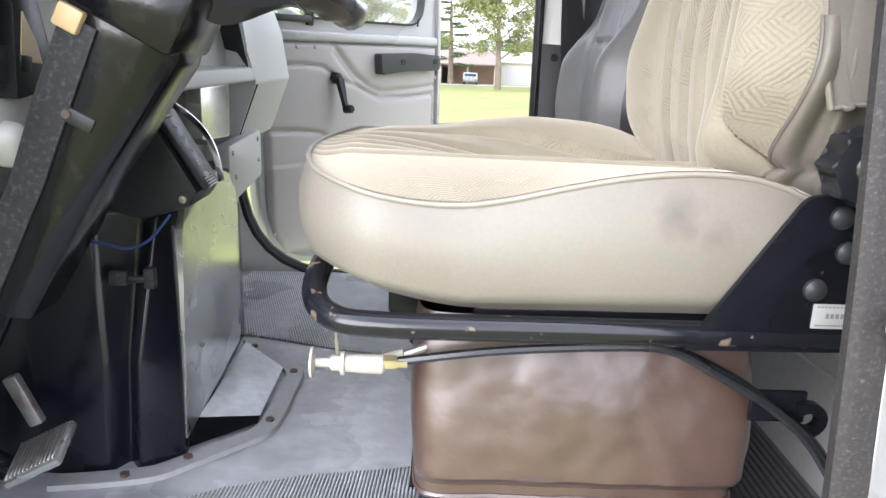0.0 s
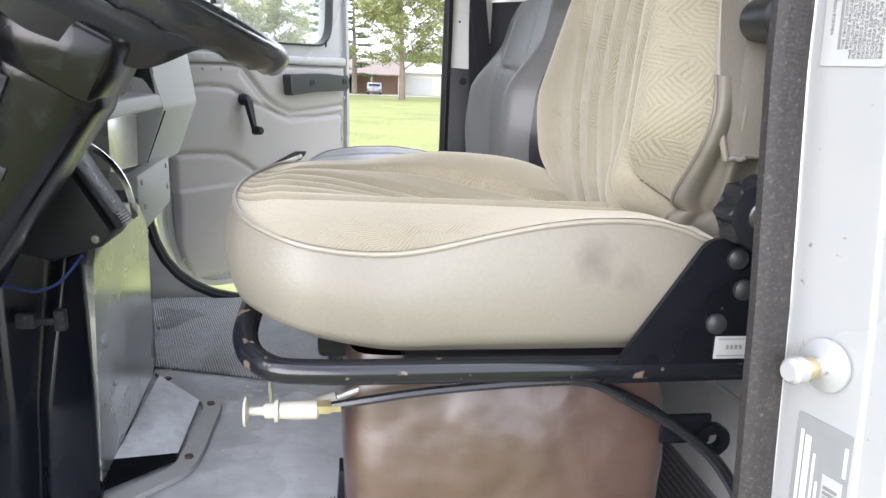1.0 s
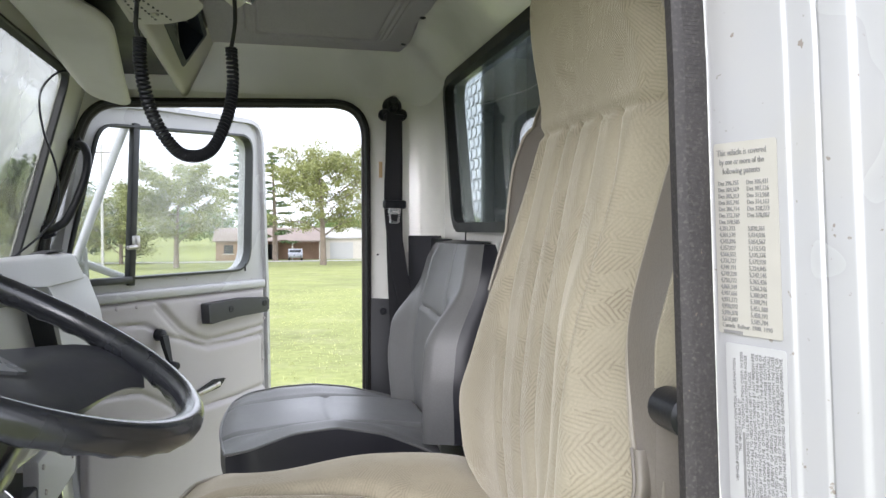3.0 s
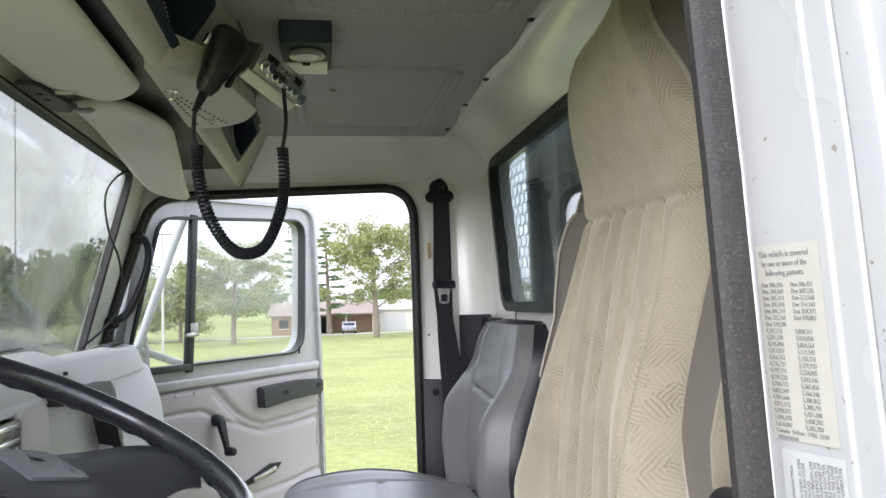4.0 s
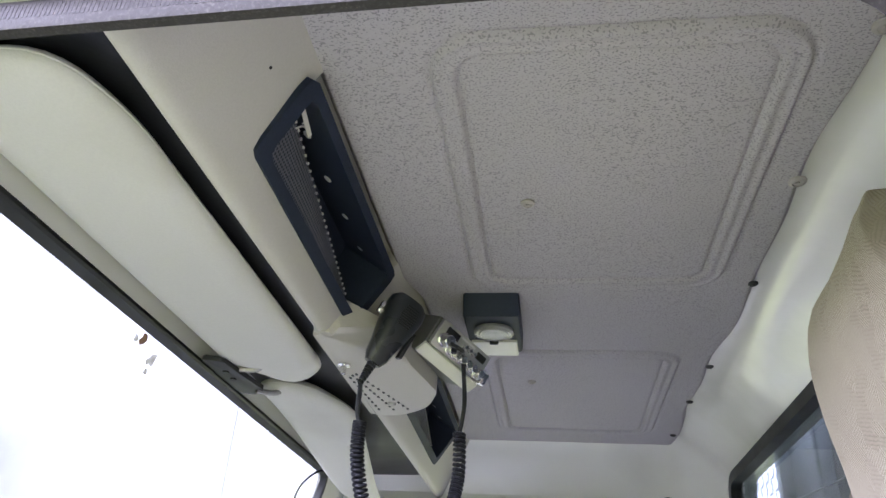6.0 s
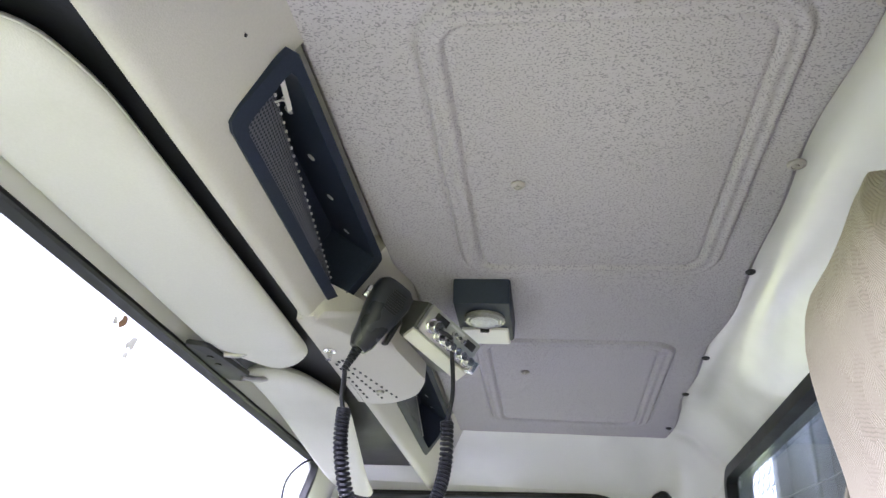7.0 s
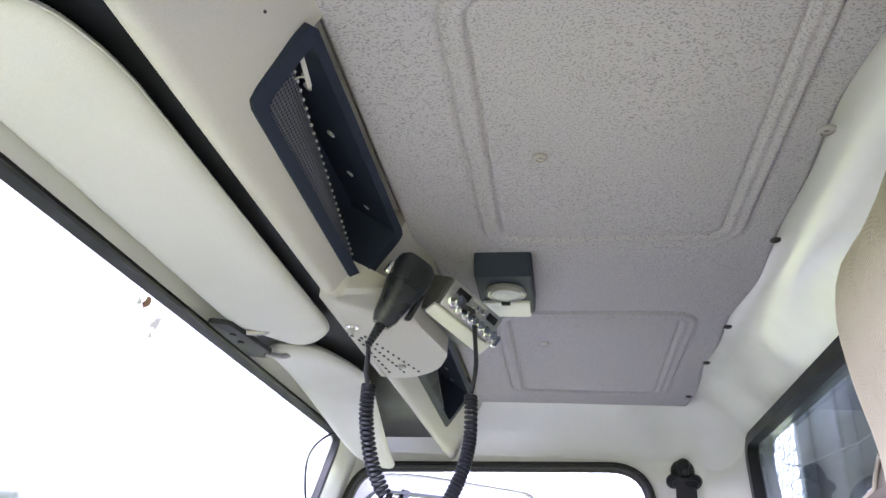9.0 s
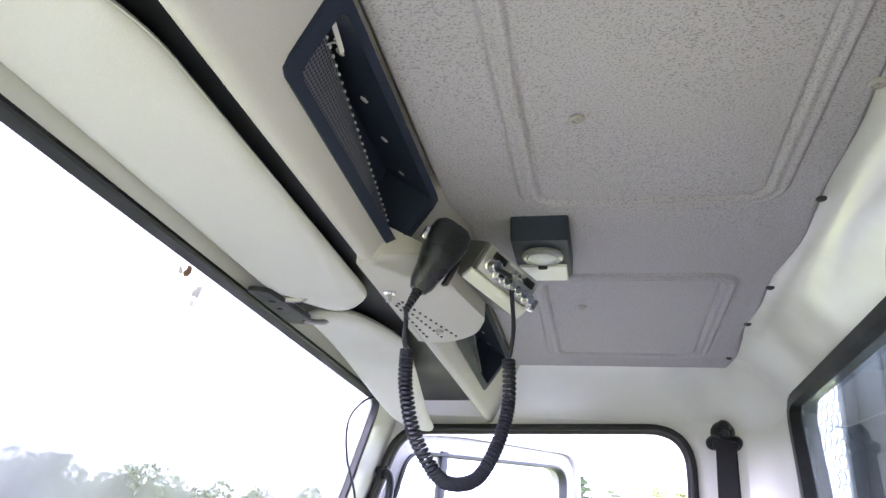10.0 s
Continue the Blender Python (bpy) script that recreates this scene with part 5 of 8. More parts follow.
box(bm, on_door(0.055, 0.748, 0.004), (0.20, 0.018, 0.020), DOOR_TURN, 0.004)
part("vent_foot", bm, GASKET, divider)
bm = B()
cyl(bm, on_door(0.640, 0.748, 0.006), on_door(0.642, 0.775, 0.006), 0.003, n=8, bevel=0.001)
part("lock_pin", bm, BLACK, door)


def seam_depth(d, z):
    """Depth of the pressed lines of the door panel."""
    def line(pts, w, amount):
        best = 9.0
        for (a, b), (c, e) in zip(pts, pts[1:]):
            vx, vz = c - a, e - b
            k = max(0, min(1, ((d - a) * vx + (z - b) * vz) / (vx * vx + vz * vz)))
            best = min(best, math.hypot(d - a - k * vx, z - b - k * vz))
        return amount * math.exp(-(best / w) ** 2)
    upper = [(0.245, 0.680), (0.30, 0.625), (0.345, 0.583), (0.40, 0.552), (0.46, 0.532), (0.60, 0.538), (0.745, 0.550)]
    mid = [(-0.02, 0.612), (0.12, 0.618), (0.20, 0.612), (0.28, 0.571), (0.36, 0.545), (0.44, 0.520), (0.60, 0.512), (0.725, 0.516)]
    low = [(-0.02, 0.428), (0.10, 0.424), (0.19, 0.412), (0.26, 0.375), (0.32, 0.335), (0.40, 0.318), (0.56, 0.322), (0.745, 0.336)]
    right = [(0.725, 0.516), (0.730, 0.345)]
    v = line(upper, 0.008, 0.011) + line([(a, b - 0.024) for a, b in upper], 0.007, 0.007)
    v += line(mid, 0.006, 0.008) + line(low, 0.007, 0.010) + line(right, 0.005, 0.007)
    return v


bm = B()
def door_panel(u, v):
    z = 0.045 + 0.64 * v
    d0 = -0.018 + 0.05 * bump01((0.20 - z) / 0.16) ** 2
    d = d0 + (0.748 - d0) * u
    pad = 0.012 * min(1, min(u, 1 - u) / 0.02, min(v, 1 - v) / 0.02)
    low = 0.006 if z < 0.32 else 0.0
    return on_door(d, z, -0.004 + pad + low - seam_depth(d, z) + 0.0015 * noise.noise((d * 6, z * 6, 1)))


sheet(bm, door_panel, 110, 110)
trim = part("inner_panel", bm, DOOR_GREY, door, "grey vinyl panel with pressed wavy seams", sharp=70)
bm = B()
box(bm, on_door(0.36, 0.700, 0.002), (0.77, 0.022, 0.030), DOOR_TURN, 0.008, 3)
part("sill_rail", bm, WHITE, shell, "white sill rail under the glass")
# armrest pull
bm = B()
poly = rounded([(0.425, 0.655), (0.430, 0.588), (0.470, 0.592), (0.560, 0.600), (0.722, 0.602), (0.726, 0.652), (0.60, 0.660)], 0.008, 4)
vs = [[bm.verts.new(on_door(d, z, w)) for d, z in poly] for w in (0.004, 0.042)]
bm.faces.new(vs[0][::-1])
cap = bm.faces.new(vs[1])
for i in range(len(poly)):
    j = (i + 1) % len(poly)
    bm.faces.new((vs[0][i], vs[0][j], vs[1][j], vs[1][i]))
bmesh.ops.bevel(bm, geom=list(cap.edges), offset=0.008, segments=3, affect="EDGES", profile=0.5)
arm = part("armrest_pull", bm, DASH_DARK, door, "dark grey moulded armrest pull")
for d, z in ((0.528, 0.629), (0.698, 0.634)):
    bm = B()
    lathe(bm, [(0, 0.0), (0.011, 0.0), (0.011, 0.002), (0.007, 0.0022), (0.006, 0.001), (0, 0.001)], Matrix.Translation(on_door(d, z, 0.0425)) @ (DOOR_TURN @ Matrix.Rotation(-math.pi / 2, 3, "X")).to_4x4(), 18)
    part("screw_hole", bm, BLACK, arm, "round black screw recess")
# window crank
bm = B()
cyl(bm, on_door(0.247, 0.578, 0.006), on_door(0.247, 0.578, 0.034), 0.019, 0.016, 20, 0.004)
rows = []
for f, hw in ((0.0, 0.016), (0.35, 0.014), (0.7, 0.010), (1.0, 0.008)):
    c = on_door(0.247 + 0.014 * f, 0.578 - 0.088 * f, 0.034 + 0.010 * f)
    rows.append([bm.verts.new(c + DD * u + DN * v) for u, v in ((-hw, -0.006), (hw, -0.006), (hw * 0.7, 0.006), (-hw * 0.7, 0.006))])
for p, q in zip(rows, rows[1:]):
    for k in range(4):
        bm.faces.new((p[k], p[(k + 1) % 4], q[(k + 1) % 4], q[k]))
bm.faces.new(rows[0][::-1])
bm.faces.new(rows[-1])
crank = part("window_crank", bm, BLACK, door, "black window crank", sharp=60)
bm = B()
cyl(bm, on_door(0.262, 0.486, 0.040), on_door(0.262, 0.486, 0.074), 0.015, 0.012, 18, 0.004)
part("crank_knob", bm, BLACK, crank)
# inner door lever in its recess
bm = B()
prism_poly = rounded([(0.345, 0.352), (0.50, 0.372), (0.53, 0.398), (0.48, 0.402), (0.345, 0.362)], 0.006, 4)
vs = [[bm.verts.new(on_door(d, z, w)) for d, z in prism_poly] for w in (0.004, 0.016)]
bm.faces.new(vs[0][::-1])
bm.faces.new(vs[1])
for i in range(len(prism_poly)):
    j = (i + 1) % len(prism_poly)
    bm.faces.new((vs[0][i], vs[0][j], vs[1][j], vs[1][i]))
lever = part("lever_recess", bm, BLACK, door, "black door lever recess")
bm = B()
box(bm, on_door(0.445, 0.377, 0.021), (0.105, 0.010, 0.015), DOOR_TURN @ Matrix.Rotation(radians(-10), 3, "Y"), 0.004)
part("door_lever", bm, STEEL, lever, "dull metal door lever")
for d, z in ((0.17, 0.668), (0.10, 0.668), (0.735, 0.575), (0.728, 0.43), (-0.002, 0.12), (0.0, 0.26), (0.09, 0.06)):
    bm = B()
    lathe(bm, [(0.006, 0), (0.0055, 0.002), (0.002, 0.0035), (0, 0.0036)], Matrix.Translation(on_door(d, z, 0.009)) @ (DOOR_TURN @ Matrix.Rotation(-math.pi / 2, 3, "X")).to_4x4(), 12)
    part("panel_screw", bm, DOOR_GREY, trim)
# mirror arms outside the door
mirror = thing("mirror_bracket", tuple(on_door(0.1, 0.6, -0.10)), "white tubular mirror bracket outside the door", "mirror bracket")
for pts, r in (([(0.285, 1.30, -0.08), (0.247, 1.199, -0.12), (0.097, 0.862, -0.12), (0.030, 0.70, -0.12)], 0.013), ([(0.242, 0.740, -0.10), (0.105, 0.794, -0.12), (0.060, 0.812, -0.12)], 0.012), ([(0.096, 0.84, -0.12), (0.104, 0.72, -0.12)], 0.012)):
    bm = B()
    tube(bm, [on_door(*p) for p in pts], r, 10, 4)
    part("arm", bm, WHITE, mirror)

# ---- grab handle and aerial lead on the passenger pillar ----
handle = thing("grab_handle", (-0.82, 1.66, 0.9), "black grab handle on the windshield pillar", "handle")
bm = B()
tube(bm, [(-0.790, 1.712, 1.112), (-0.770, 1.690, 1.102), (-0.758, 1.668, 1.07), (-0.762, 1.655, 1.02), (-0.785, 1.650, 0.955), (-0.806, 1.650, 0.915), (-0.826, 1.655, 0.900), (-0.855, 1.690, 0.890)], 0.0105, 12)
part("grip", bm, BLACK, handle)
for p in ((-0.795, 1.715, 1.112), (-0.860, 1.700, 0.888)):
    bm = B()
    box(bm, p, (0.035, 0.02, 0.035), Matrix.Rotation(radians(-20), 3, "Y"), 0.006)
    part("foot", bm, BLACK, handle)
lead = thing("aerial_lead", (-0.78, 1.52, 1.25), "thin black aerial lead looping down the pillar", "cable")
bm = B()
tube(bm, [(-0.735, 1.50, 1.255), (-0.775, 1.47, 1.245), (-0.80, 1.43, 1.19), (-0.795, 1.43, 1.11), (-0.78, 1.47, 1.03), (-0.79, 1.52, 0.94), (-0.83, 1.53, 0.88), (-0.88, 1.50, 0.83)], 0.0026, 8, 10)
part("cord", bm, BLACK, lead)

# ---- dashboard ----
dash = thing("dashboard", (-0.8, 0.92, 0.5), "grey moulded truck dashboard", "dashboard")
bm = B()
prism(bm, rounded([(-0.93, 0.775), (-0.93, 0.815), (-0.80, 0.840), (-0.762, 0.834), (-0.738, 0.778), (-0.765, 0.770)], [0, 0.01, 0.012, 0.006, 0.003, 0]), "y", 0.14, 1.535, 0.003)
part("top", bm, DASH_GREY, dash, "grey dash top", sharp=30)
bm = B()
prism(bm, rounded([(-0.93, 0.45), (-0.93, 0.785), (-0.752, 0.785), (-0.722, 0.70), (-0.705, 0.588), (-0.757, 0.45)], [0, 0.012, 0.012, 0.012, 0.006, 0.01]), "y", 1.185, 1.615, 0.005)
for v in bm.verts:
    if v.co.y < 1.25:
        v.co.y += 0.077 - 0.55 * max(0.0, v.co.z - 0.612)
part("glove_section", bm, DASH_GREY, dash, "grey passenger dash face", sharp=30)
bm = B()
prism(bm, rounded([(-0.93, 0.55), (-0.93, 0.785), (-0.775, 0.785), (-0.765, 0.56)], 0.008), "y", 0.14, 0.86, 0.004)
part("instrument_wall", bm, VISOR, dash, "pale grey instrument section")
bm = B()
prism(bm, rounded([(-0.775, 0.585), (-0.775, 0.625), (-0.71, 0.620), (-0.706, 0.592)], 0.006), "y", 0.60, 1.268, 0.003)
part("ledge", bm, DASH_GREY, dash, "grey dash ledge")
bm = B()
prism(bm, rounded([(0.84, 0.605), (1.275, 0.605), (1.20, 0.785), (0.84, 0.785)], 0.006), "x", -0.79, -0.757, 0.003)
part("recess_panel", bm, DASH_GREY, dash, "pale grey panel deep in the dash recess")
bm = B()
prism(bm, rounded([(0.757, 0.622), (0.880, 0.622), (0.852, 0.782), (0.757, 0.782)], 0.006), "x", -0.775, -0.728, 0.004)
part("centre_column", bm, VISOR, dash, "pale upright between radio and recess")
bm = B()
prism(bm, rounded([(0.884, 0.790), (1.168, 0.786), (1.264, 0.614), (1.247, 0.614), (1.140, 0.766), (0.884, 0.772)], [0.004, 0.03, 0.004, 0.004, 0.03, 0.004], 6), "x", -0.775, -0.716, 0.003)
part("recess_bezel", bm, GASKET, dash, "deep black bezel round the recess")
bm = B()
prism(bm, rounded([(0.935, 0.500), (1.105, 0.490), (1.115, 0.590), (0.938, 0.592)], 0.005), "x", -0.748, -0.722, 0.003)
part("knee_panel", bm, METAL_GREY, dash, "bare metal knee panel")
bm = B()
prism(bm, rounded([(1.110, 0.350), (1.110, 0.468), (1.370, 0.476), (1.370, 0.372)], 0.008), "x", -0.752, -0.726, 0.003)
low = part("lower_panel", bm, DASH_GREY, dash, "grey lower centre panel")
for y, z in ((1.135, 0.452), (1.15, 0.40), (1.34, 0.458), (1.345, 0.41)):
    bm = B()
    lathe(bm, [(0.006, 0), (0.005, 0.003), (0, 0.0035)], Matrix.Translation((-0.726, y, z)) @ Matrix.Rotation(math.pi / 2, 4, "Y"), 10)
    part("screw", bm, STEEL, low)
# radio slot with bright trim between the gauges
bm = B()
prism(bm, rounded([(0.56, 0.715), (0.56, 0.775), (0.755, 0.775), (0.755, 0.715)], 0.006), "x", -0.770, -0.730, 0.003)
stack = part("heater_panel", bm, BLACK_GLOSS, dash, "black heater control panel")
for z in (0.768, 0.748, 0.722):
    bm = B()
    box(bm, (-0.7285, 0.655, z), (0.004, 0.18, 0.006), bevel=0.0015)
    part("trim_bar", bm, CHROME, stack, "bright trim bar")
bm = B()
for k in range(12):
    box(bm, (-0.7285, 0.575 + 0.0148 * k, 0.735), (0.003, 0.008, 0.007), bevel=0.001, seg=1)
part("buttons", bm, MARK_WHITE, stack, "row of pale buttons", kind="stuff")
for y0, y1 in ((0.18, 0.28), (0.30, 0.40)):
    bm = B()
    prism(bm, rounded([(y0, 0.66), (y0, 0.77), (y1, 0.77), (y1, 0.66)], 0.01), "x", -0.775, -0.752, 0.003)
    vent = part("air_vent", bm, BLACK, dash, "black air vent")
    for k in range(5):
        bm = B()
        box(bm, (-0.752, (y0 + y1) / 2, 0.675 + 0.02 * k), (0.014, y1 - y0 - 0.02, 0.004), Matrix.Rotation(radians(25), 3, "Y"))
        part("slat", bm, BLACK, vent)
bm = B()
prism(bm, rounded([(0.415, 0.600), (0.425, 0.705), (0.470, 0.715), (0.505, 0.612)], 0.008), "x", -0.775, -0.745, 0.003)
pocket = part("pocket", bm, BLACK, dash, "open black dash pocket")
bm = B()
prism(bm, [(0.428, 0.640), (0.440, 0.690), (0.462, 0.660), (0.470, 0.636)], "x", -0.7455, -0.7435)
part("paper", bm, ORANGE, pocket, "folded yellowed paper")
bm = B()
box(bm, (-0.765, 0.425, 0.552), (0.04, 0.036, 0.05), Matrix.Rotation(radians(30), 3, "X"), 0.014, 3)
part("cable_cover", bm, VISOR, dash, "white plastic cable cover")
bm = B()
prism(bm, [(-0.7035, 0.584), (-0.7545, 0.452), (-0.765, 0.452), (-0.714, 0.584)], "y", 1.272, 1.2745)
part("face_seam", bm, BLACK, dash, "dark seam in the dash face")
bm = B()
prism(bm, rounded([(-0.86, 0.822), (-0.80, 0.846), (-0.775, 0.845), (-0.83, 0.820)], 0.002), "y", 1.40, 1.51, 0.001)
part("defroster_slot", bm, DASH_DARK, dash, "dark defroster slot")
# raised hood over the instruments
bm = B()
prism(bm, rounded([(-0.925, 0.80), (-0.925, 0.838), (-0.815, 0.856), (-0.752, 0.832), (-0.742, 0.784), (-0.775, 0.784)], [0, 0.01, 0.02, 0.02, 0.01, 0]), "y", 0.17, 1.035, 0.008)
hood = part("instrument_hood", bm, DASH_GREY, dash, "grey raised instrument hood", sharp=30)
bm = B()
prism(bm, rounded([(-0.905, 0.843), (-0.825, 0.858), (-0.825, 0.862), (-0.905, 0.847)], 0.001), "y", 0.22, 1.02, 0.001)
part("hood_recess", bm, BLACK, hood, "black recess on the hood")
for z in (0.802, 0.816):
    bm = B()
    cyl(bm, (-0.748, 0.985, z), (-0.742, 0.985, z), 0.0035, n=10)
    part("screw", bm, BLACK, hood)
bm = B()
prism(bm, rounded([(0.20, 0.62), (0.20, 0.655), (0.70, 0.655), (0.70, 0.62)], 0.006), "x", -0.770, -0.752, 0.003)
switches = part("switch_strip", bm, DASH_DARK, dash, "dark switch strip")
for k in range(7):
    bm = B()
    box(bm, (-0.749, 0.24 + 0.066 * k, 0.637), (0.012, 0.022, 0.020), Matrix.Rotation(radians(10), 3, "Y"), 0.003)
    part("switch", bm, BLACK, switches)

# ---- steering column and wheel ----
AX = Vector((0.46, 0.0, 0.888)).normalized()
HUB = Vector((-0.588, 0.43, 0.796))
wheel = thing("steering_wheel", tuple(HUB), "large black two-spoke truck steering wheel with finger grips", "steering wheel")
side_x = Vector((0.888, 0, -0.46)).normalized()
rim = [HUB + side_x * 0.215 * math.cos(a) + Vector((0, 0.215 * math.sin(a), 0)) for a in [2 * math.pi * k / 192 for k in range(192)]]
bm = B()
rings = []
for k, p in enumerate(rim):
    a = 2 * math.pi * k / 192
    out = (side_x * math.cos(a) + Vector((0, math.sin(a), 0)))
    bumps = 0.0022 * max(0, math.cos(36 * a))
    rings.append([bm.verts.new(p + out * (0.0135 * math.cos(b)) + AX * ((0.0155 + (bumps if math.sin(b) < 0 else 0)) * math.sin(b))) for b in [2 * math.pi * j / 14 for j in range(14)]])
for k in range(192):
    p, q = rings[k], rings[(k + 1) % 192]
    for j in range(14):
        bm.faces.new((p[j], p[(j + 1) % 14], q[(j + 1) % 14], q[j]))
part("rim", bm, WHEEL_PLASTIC, wheel, "glossy black rim")
SPOKE = radians(56)
along_s = side_x * math.cos(SPOKE) + Vector((0, math.sin(SPOKE), 0))
across_s = AX.cross(along_s).normalized()


def on_pad(a, b, c):
    """A place on the wheel: along the spokes, across them, and up the column."""
    return HUB + along_s * a + across_s * b + AX * c


def pad_row(a):
    hw = 0.070 - 0.026 * bump01((abs(a) - 0.05) / 0.15)
    drop = 0.030 - 0.030 * bump01((abs(a) - 0.06) / 0.13)
    low = -0.050 - drop + 0.022 * bump01((abs(a) - 0.05) / 0.13)
    return [(-hw, low), (-hw - 0.004, -0.024 - drop), (-hw * 0.86, -0.012 - drop), (0.0, -0.009 - drop), (hw * 0.86, -0.012 - drop), (hw + 0.004, -0.024 - drop), (hw, low)]


bm = B()
rows = [[bm.verts.new(on_pad(a, b, c)) for b, c in pad_row(a)] for a in [-0.206 + 0.412 * k / 40 for k in range(41)]]
for p, q in zip(rows, rows[1:]):
    for k in range(7):
        bm.faces.new((p[k], p[(k + 1) % 7], q[(k + 1) % 7], q[k]))
bm.faces.new(rows[0][::-1])
bm.faces.new(rows[-1])
part("spoke_pad", bm, PAD_PLASTIC, wheel, "broad glossy black spoke pad", sharp=50)
bm = B()
poly = rounded([(-0.002, -0.012), (0.078, -0.006), (0.062, 0.052), (-0.004, 0.054)], 0.006, 4)
lo = [bm.verts.new(on_pad(a, b, -0.0420)) for a, b in poly]
hi = [bm.verts.new(on_pad(a, b, -0.0355)) for a, b in poly]
bm.faces.new(hi)
for k in range(len(poly)):
    bm.faces.new((lo[k], lo[(k + 1) % len(poly)], hi[(k + 1) % len(poly)], hi[k]))
badge = part("badge_plate", bm, BADGE, wheel, "dull grey badge plate")
bm = B()
box(bm, on_pad(0.032, 0.030, -0.0352), (0.014, 0.007, 0.001), Matrix((along_s, across_s, AX)).transposed())
part("emblem", bm, BLACK, badge)
bm = B()
lathe(bm, [(0, -0.098), (0.048, -0.098), (0.060, -0.088), (0.066, -0.074), (0.060, -0.064), (0, -0.062)], Matrix.Translation(HUB) @ AX.to_track_quat("Z", "Y").to_matrix().to_4x4(), 40)
part("hub", bm, BLACK, wheel, "black hub")

column = thing("steering_column", (-0.93, 0.43, 0.1), "black moulded steering column shroud", "steering column")
COL_T = frame_axes((0, 1, 0), AX)


def col(u, along, w):
    """A place on the column: across it, down from the hub, and towards the seat."""
    return HUB - AX * along + Vector((0, u, 0)) + side_x * w


bm = B()
secs = []
for along, hw, wf, wr in ((0.05, 0.050, 0.060, -0.030), (0.11, 0.058, 0.084, -0.031), (0.13, 0.058, 0.088, -0.029), (0.30, 0.050, 0.066, -0.016), (0.46, 0.046, 0.056, -0.012)):
    secs.append([bm.verts.new(col(u * hw, along, w)) for u, w in [(-1, wr * 0.7), (-0.7, wr), (0.7, wr), (1, wr * 0.7), (1, wf * 0.7), (0.7, wf), (-0.7, wf), (-1, wf * 0.7)]])
for p, q in zip(secs, secs[1:]):
    for k in range(8):
        bm.faces.new((p[k], p[(k + 1) % 8], q[(k + 1) % 8], q[k]))
bm.faces.new(secs[0][::-1])
bm.faces.new(secs[-1])
bmesh.ops.bevel(bm, geom=[e for e in bm.edges], offset=0.004, segments=2, affect="EDGES", profile=0.5)
part("shroud", bm, SHROUD, column, "scuffed black shroud")
bm = B()
box(bm, col(0.0, 0.088, 0.028), (0.126, 0.070, 0.116), frame_axes((0, 1, 0), side_x), 0.008)
part("collar", bm, SHROUD, column, "moulded upper collar")
bm = B()
rows = [[bm.verts.new(col(u, along, w)) for u, w in ((-hw - 0.003, w0), (-hw - 0.003, w1), (-hw + 0.012, w1), (-hw + 0.012, w0))] for along, hw, w0, w1 in ((0.132, 0.0575, -0.022, 0.014), (0.22, 0.054, -0.018, 0.018), (0.30, 0.050, -0.012, 0.022), (0.45, 0.0465, -0.008, 0.022))]
for p, q in zip(rows, rows[1:]):
    for k in range(4):
        bm.faces.new((p[k], p[(k + 1) % 4], q[(k + 1) % 4], q[k]))
bm.faces.new(rows[0][::-1])
bm.faces.new(rows[-1])
part("front_cover", bm, SCUFFED, column, "grey scuffed front cover strip")
bm = B()
box(bm, col(-0.0535, 0.222, 0.028), (0.006, 0.016, 0.034), frame_axes((0, 1, 0), side_x), 0.002)
pocket_ob = part("screw_pocket", bm, GASKET, column, "dark screw pocket")
bm = B()
cyl(bm, col(-0.0560, 0.222, 0.017), col(-0.0590, 0.222, 0.017), 0.005, n=12, bevel=0.001)
part("screw", bm, RUST, pocket_ob, "rusty screw")
bm = B()
cyl(bm, col(0, 0.44, 0.0), col(0, 0.86, 0.0), 0.026, 0.024, 20)
part("shaft", bm, BLACK_PAINT, column)
bm = B()
box(bm, col(-0.062, 0.134, -0.012), (0.012, 0.026, 0.024), COL_T, 0.003)
part("hazard_tab", bm, ORANGE, column, "amber hazard tab")
bm = B()
tube(bm, [col(0.03, 0.12, -0.02), col(0.12, 0.10, -0.03), col(0.20, 0.085, -0.035)], 0.006, 10, 4)
part("stalk", bm, BLACK, column, "black turn signal stalk")

# ---- engine tunnel cover ----
tunnel = thing("engine_cover", (-0.85, 0.9, 0.03), "black moulded engine cover with a bare metal side panel", "engine cover")
bm = B()
# near face: a ridge, a recessed channel, a slanting crease and the corner, at three heights
rest = [(-0.700, 0.735), (-0.735, 1.205), (-0.985, 1.205)]
poly = [(-0.985, 0.600), (-0.885, 0.625), (-0.835, 0.622), (-0.790, 0.628), (-0.770, 0.662), (-0.747, 0.632), (-0.690, 0.672)] + rest
poly_mid = [(-0.995, 0.615), (-0.895, 0.640), (-0.840, 0.636), (-0.784, 0.636), (-0.764, 0.674), (-0.742, 0.640), (-0.692, 0.684)] + rest
poly_top = [(-1.015, 0.645), (-0.915, 0.670), (-0.860, 0.668), (-0.800, 0.664), (-0.742, 0.706), (-0.716, 0.688), (-0.706, 0.712)] + rest
lo = [bm.verts.new((x, y, 0.024)) for x, y in poly]
mid = [bm.verts.new((x, y, 0.20)) for x, y in poly_mid]
hi = [bm.verts.new((x, y, 0.425)) for x, y in poly_top]
n = len(poly)
for p, q in ((lo, mid), (mid, hi)):
    for i in range(n):
        bm.faces.new((p[i], p[(i + 1) % n], q[(i + 1) % n], q[i]))
bm.faces.new(hi)
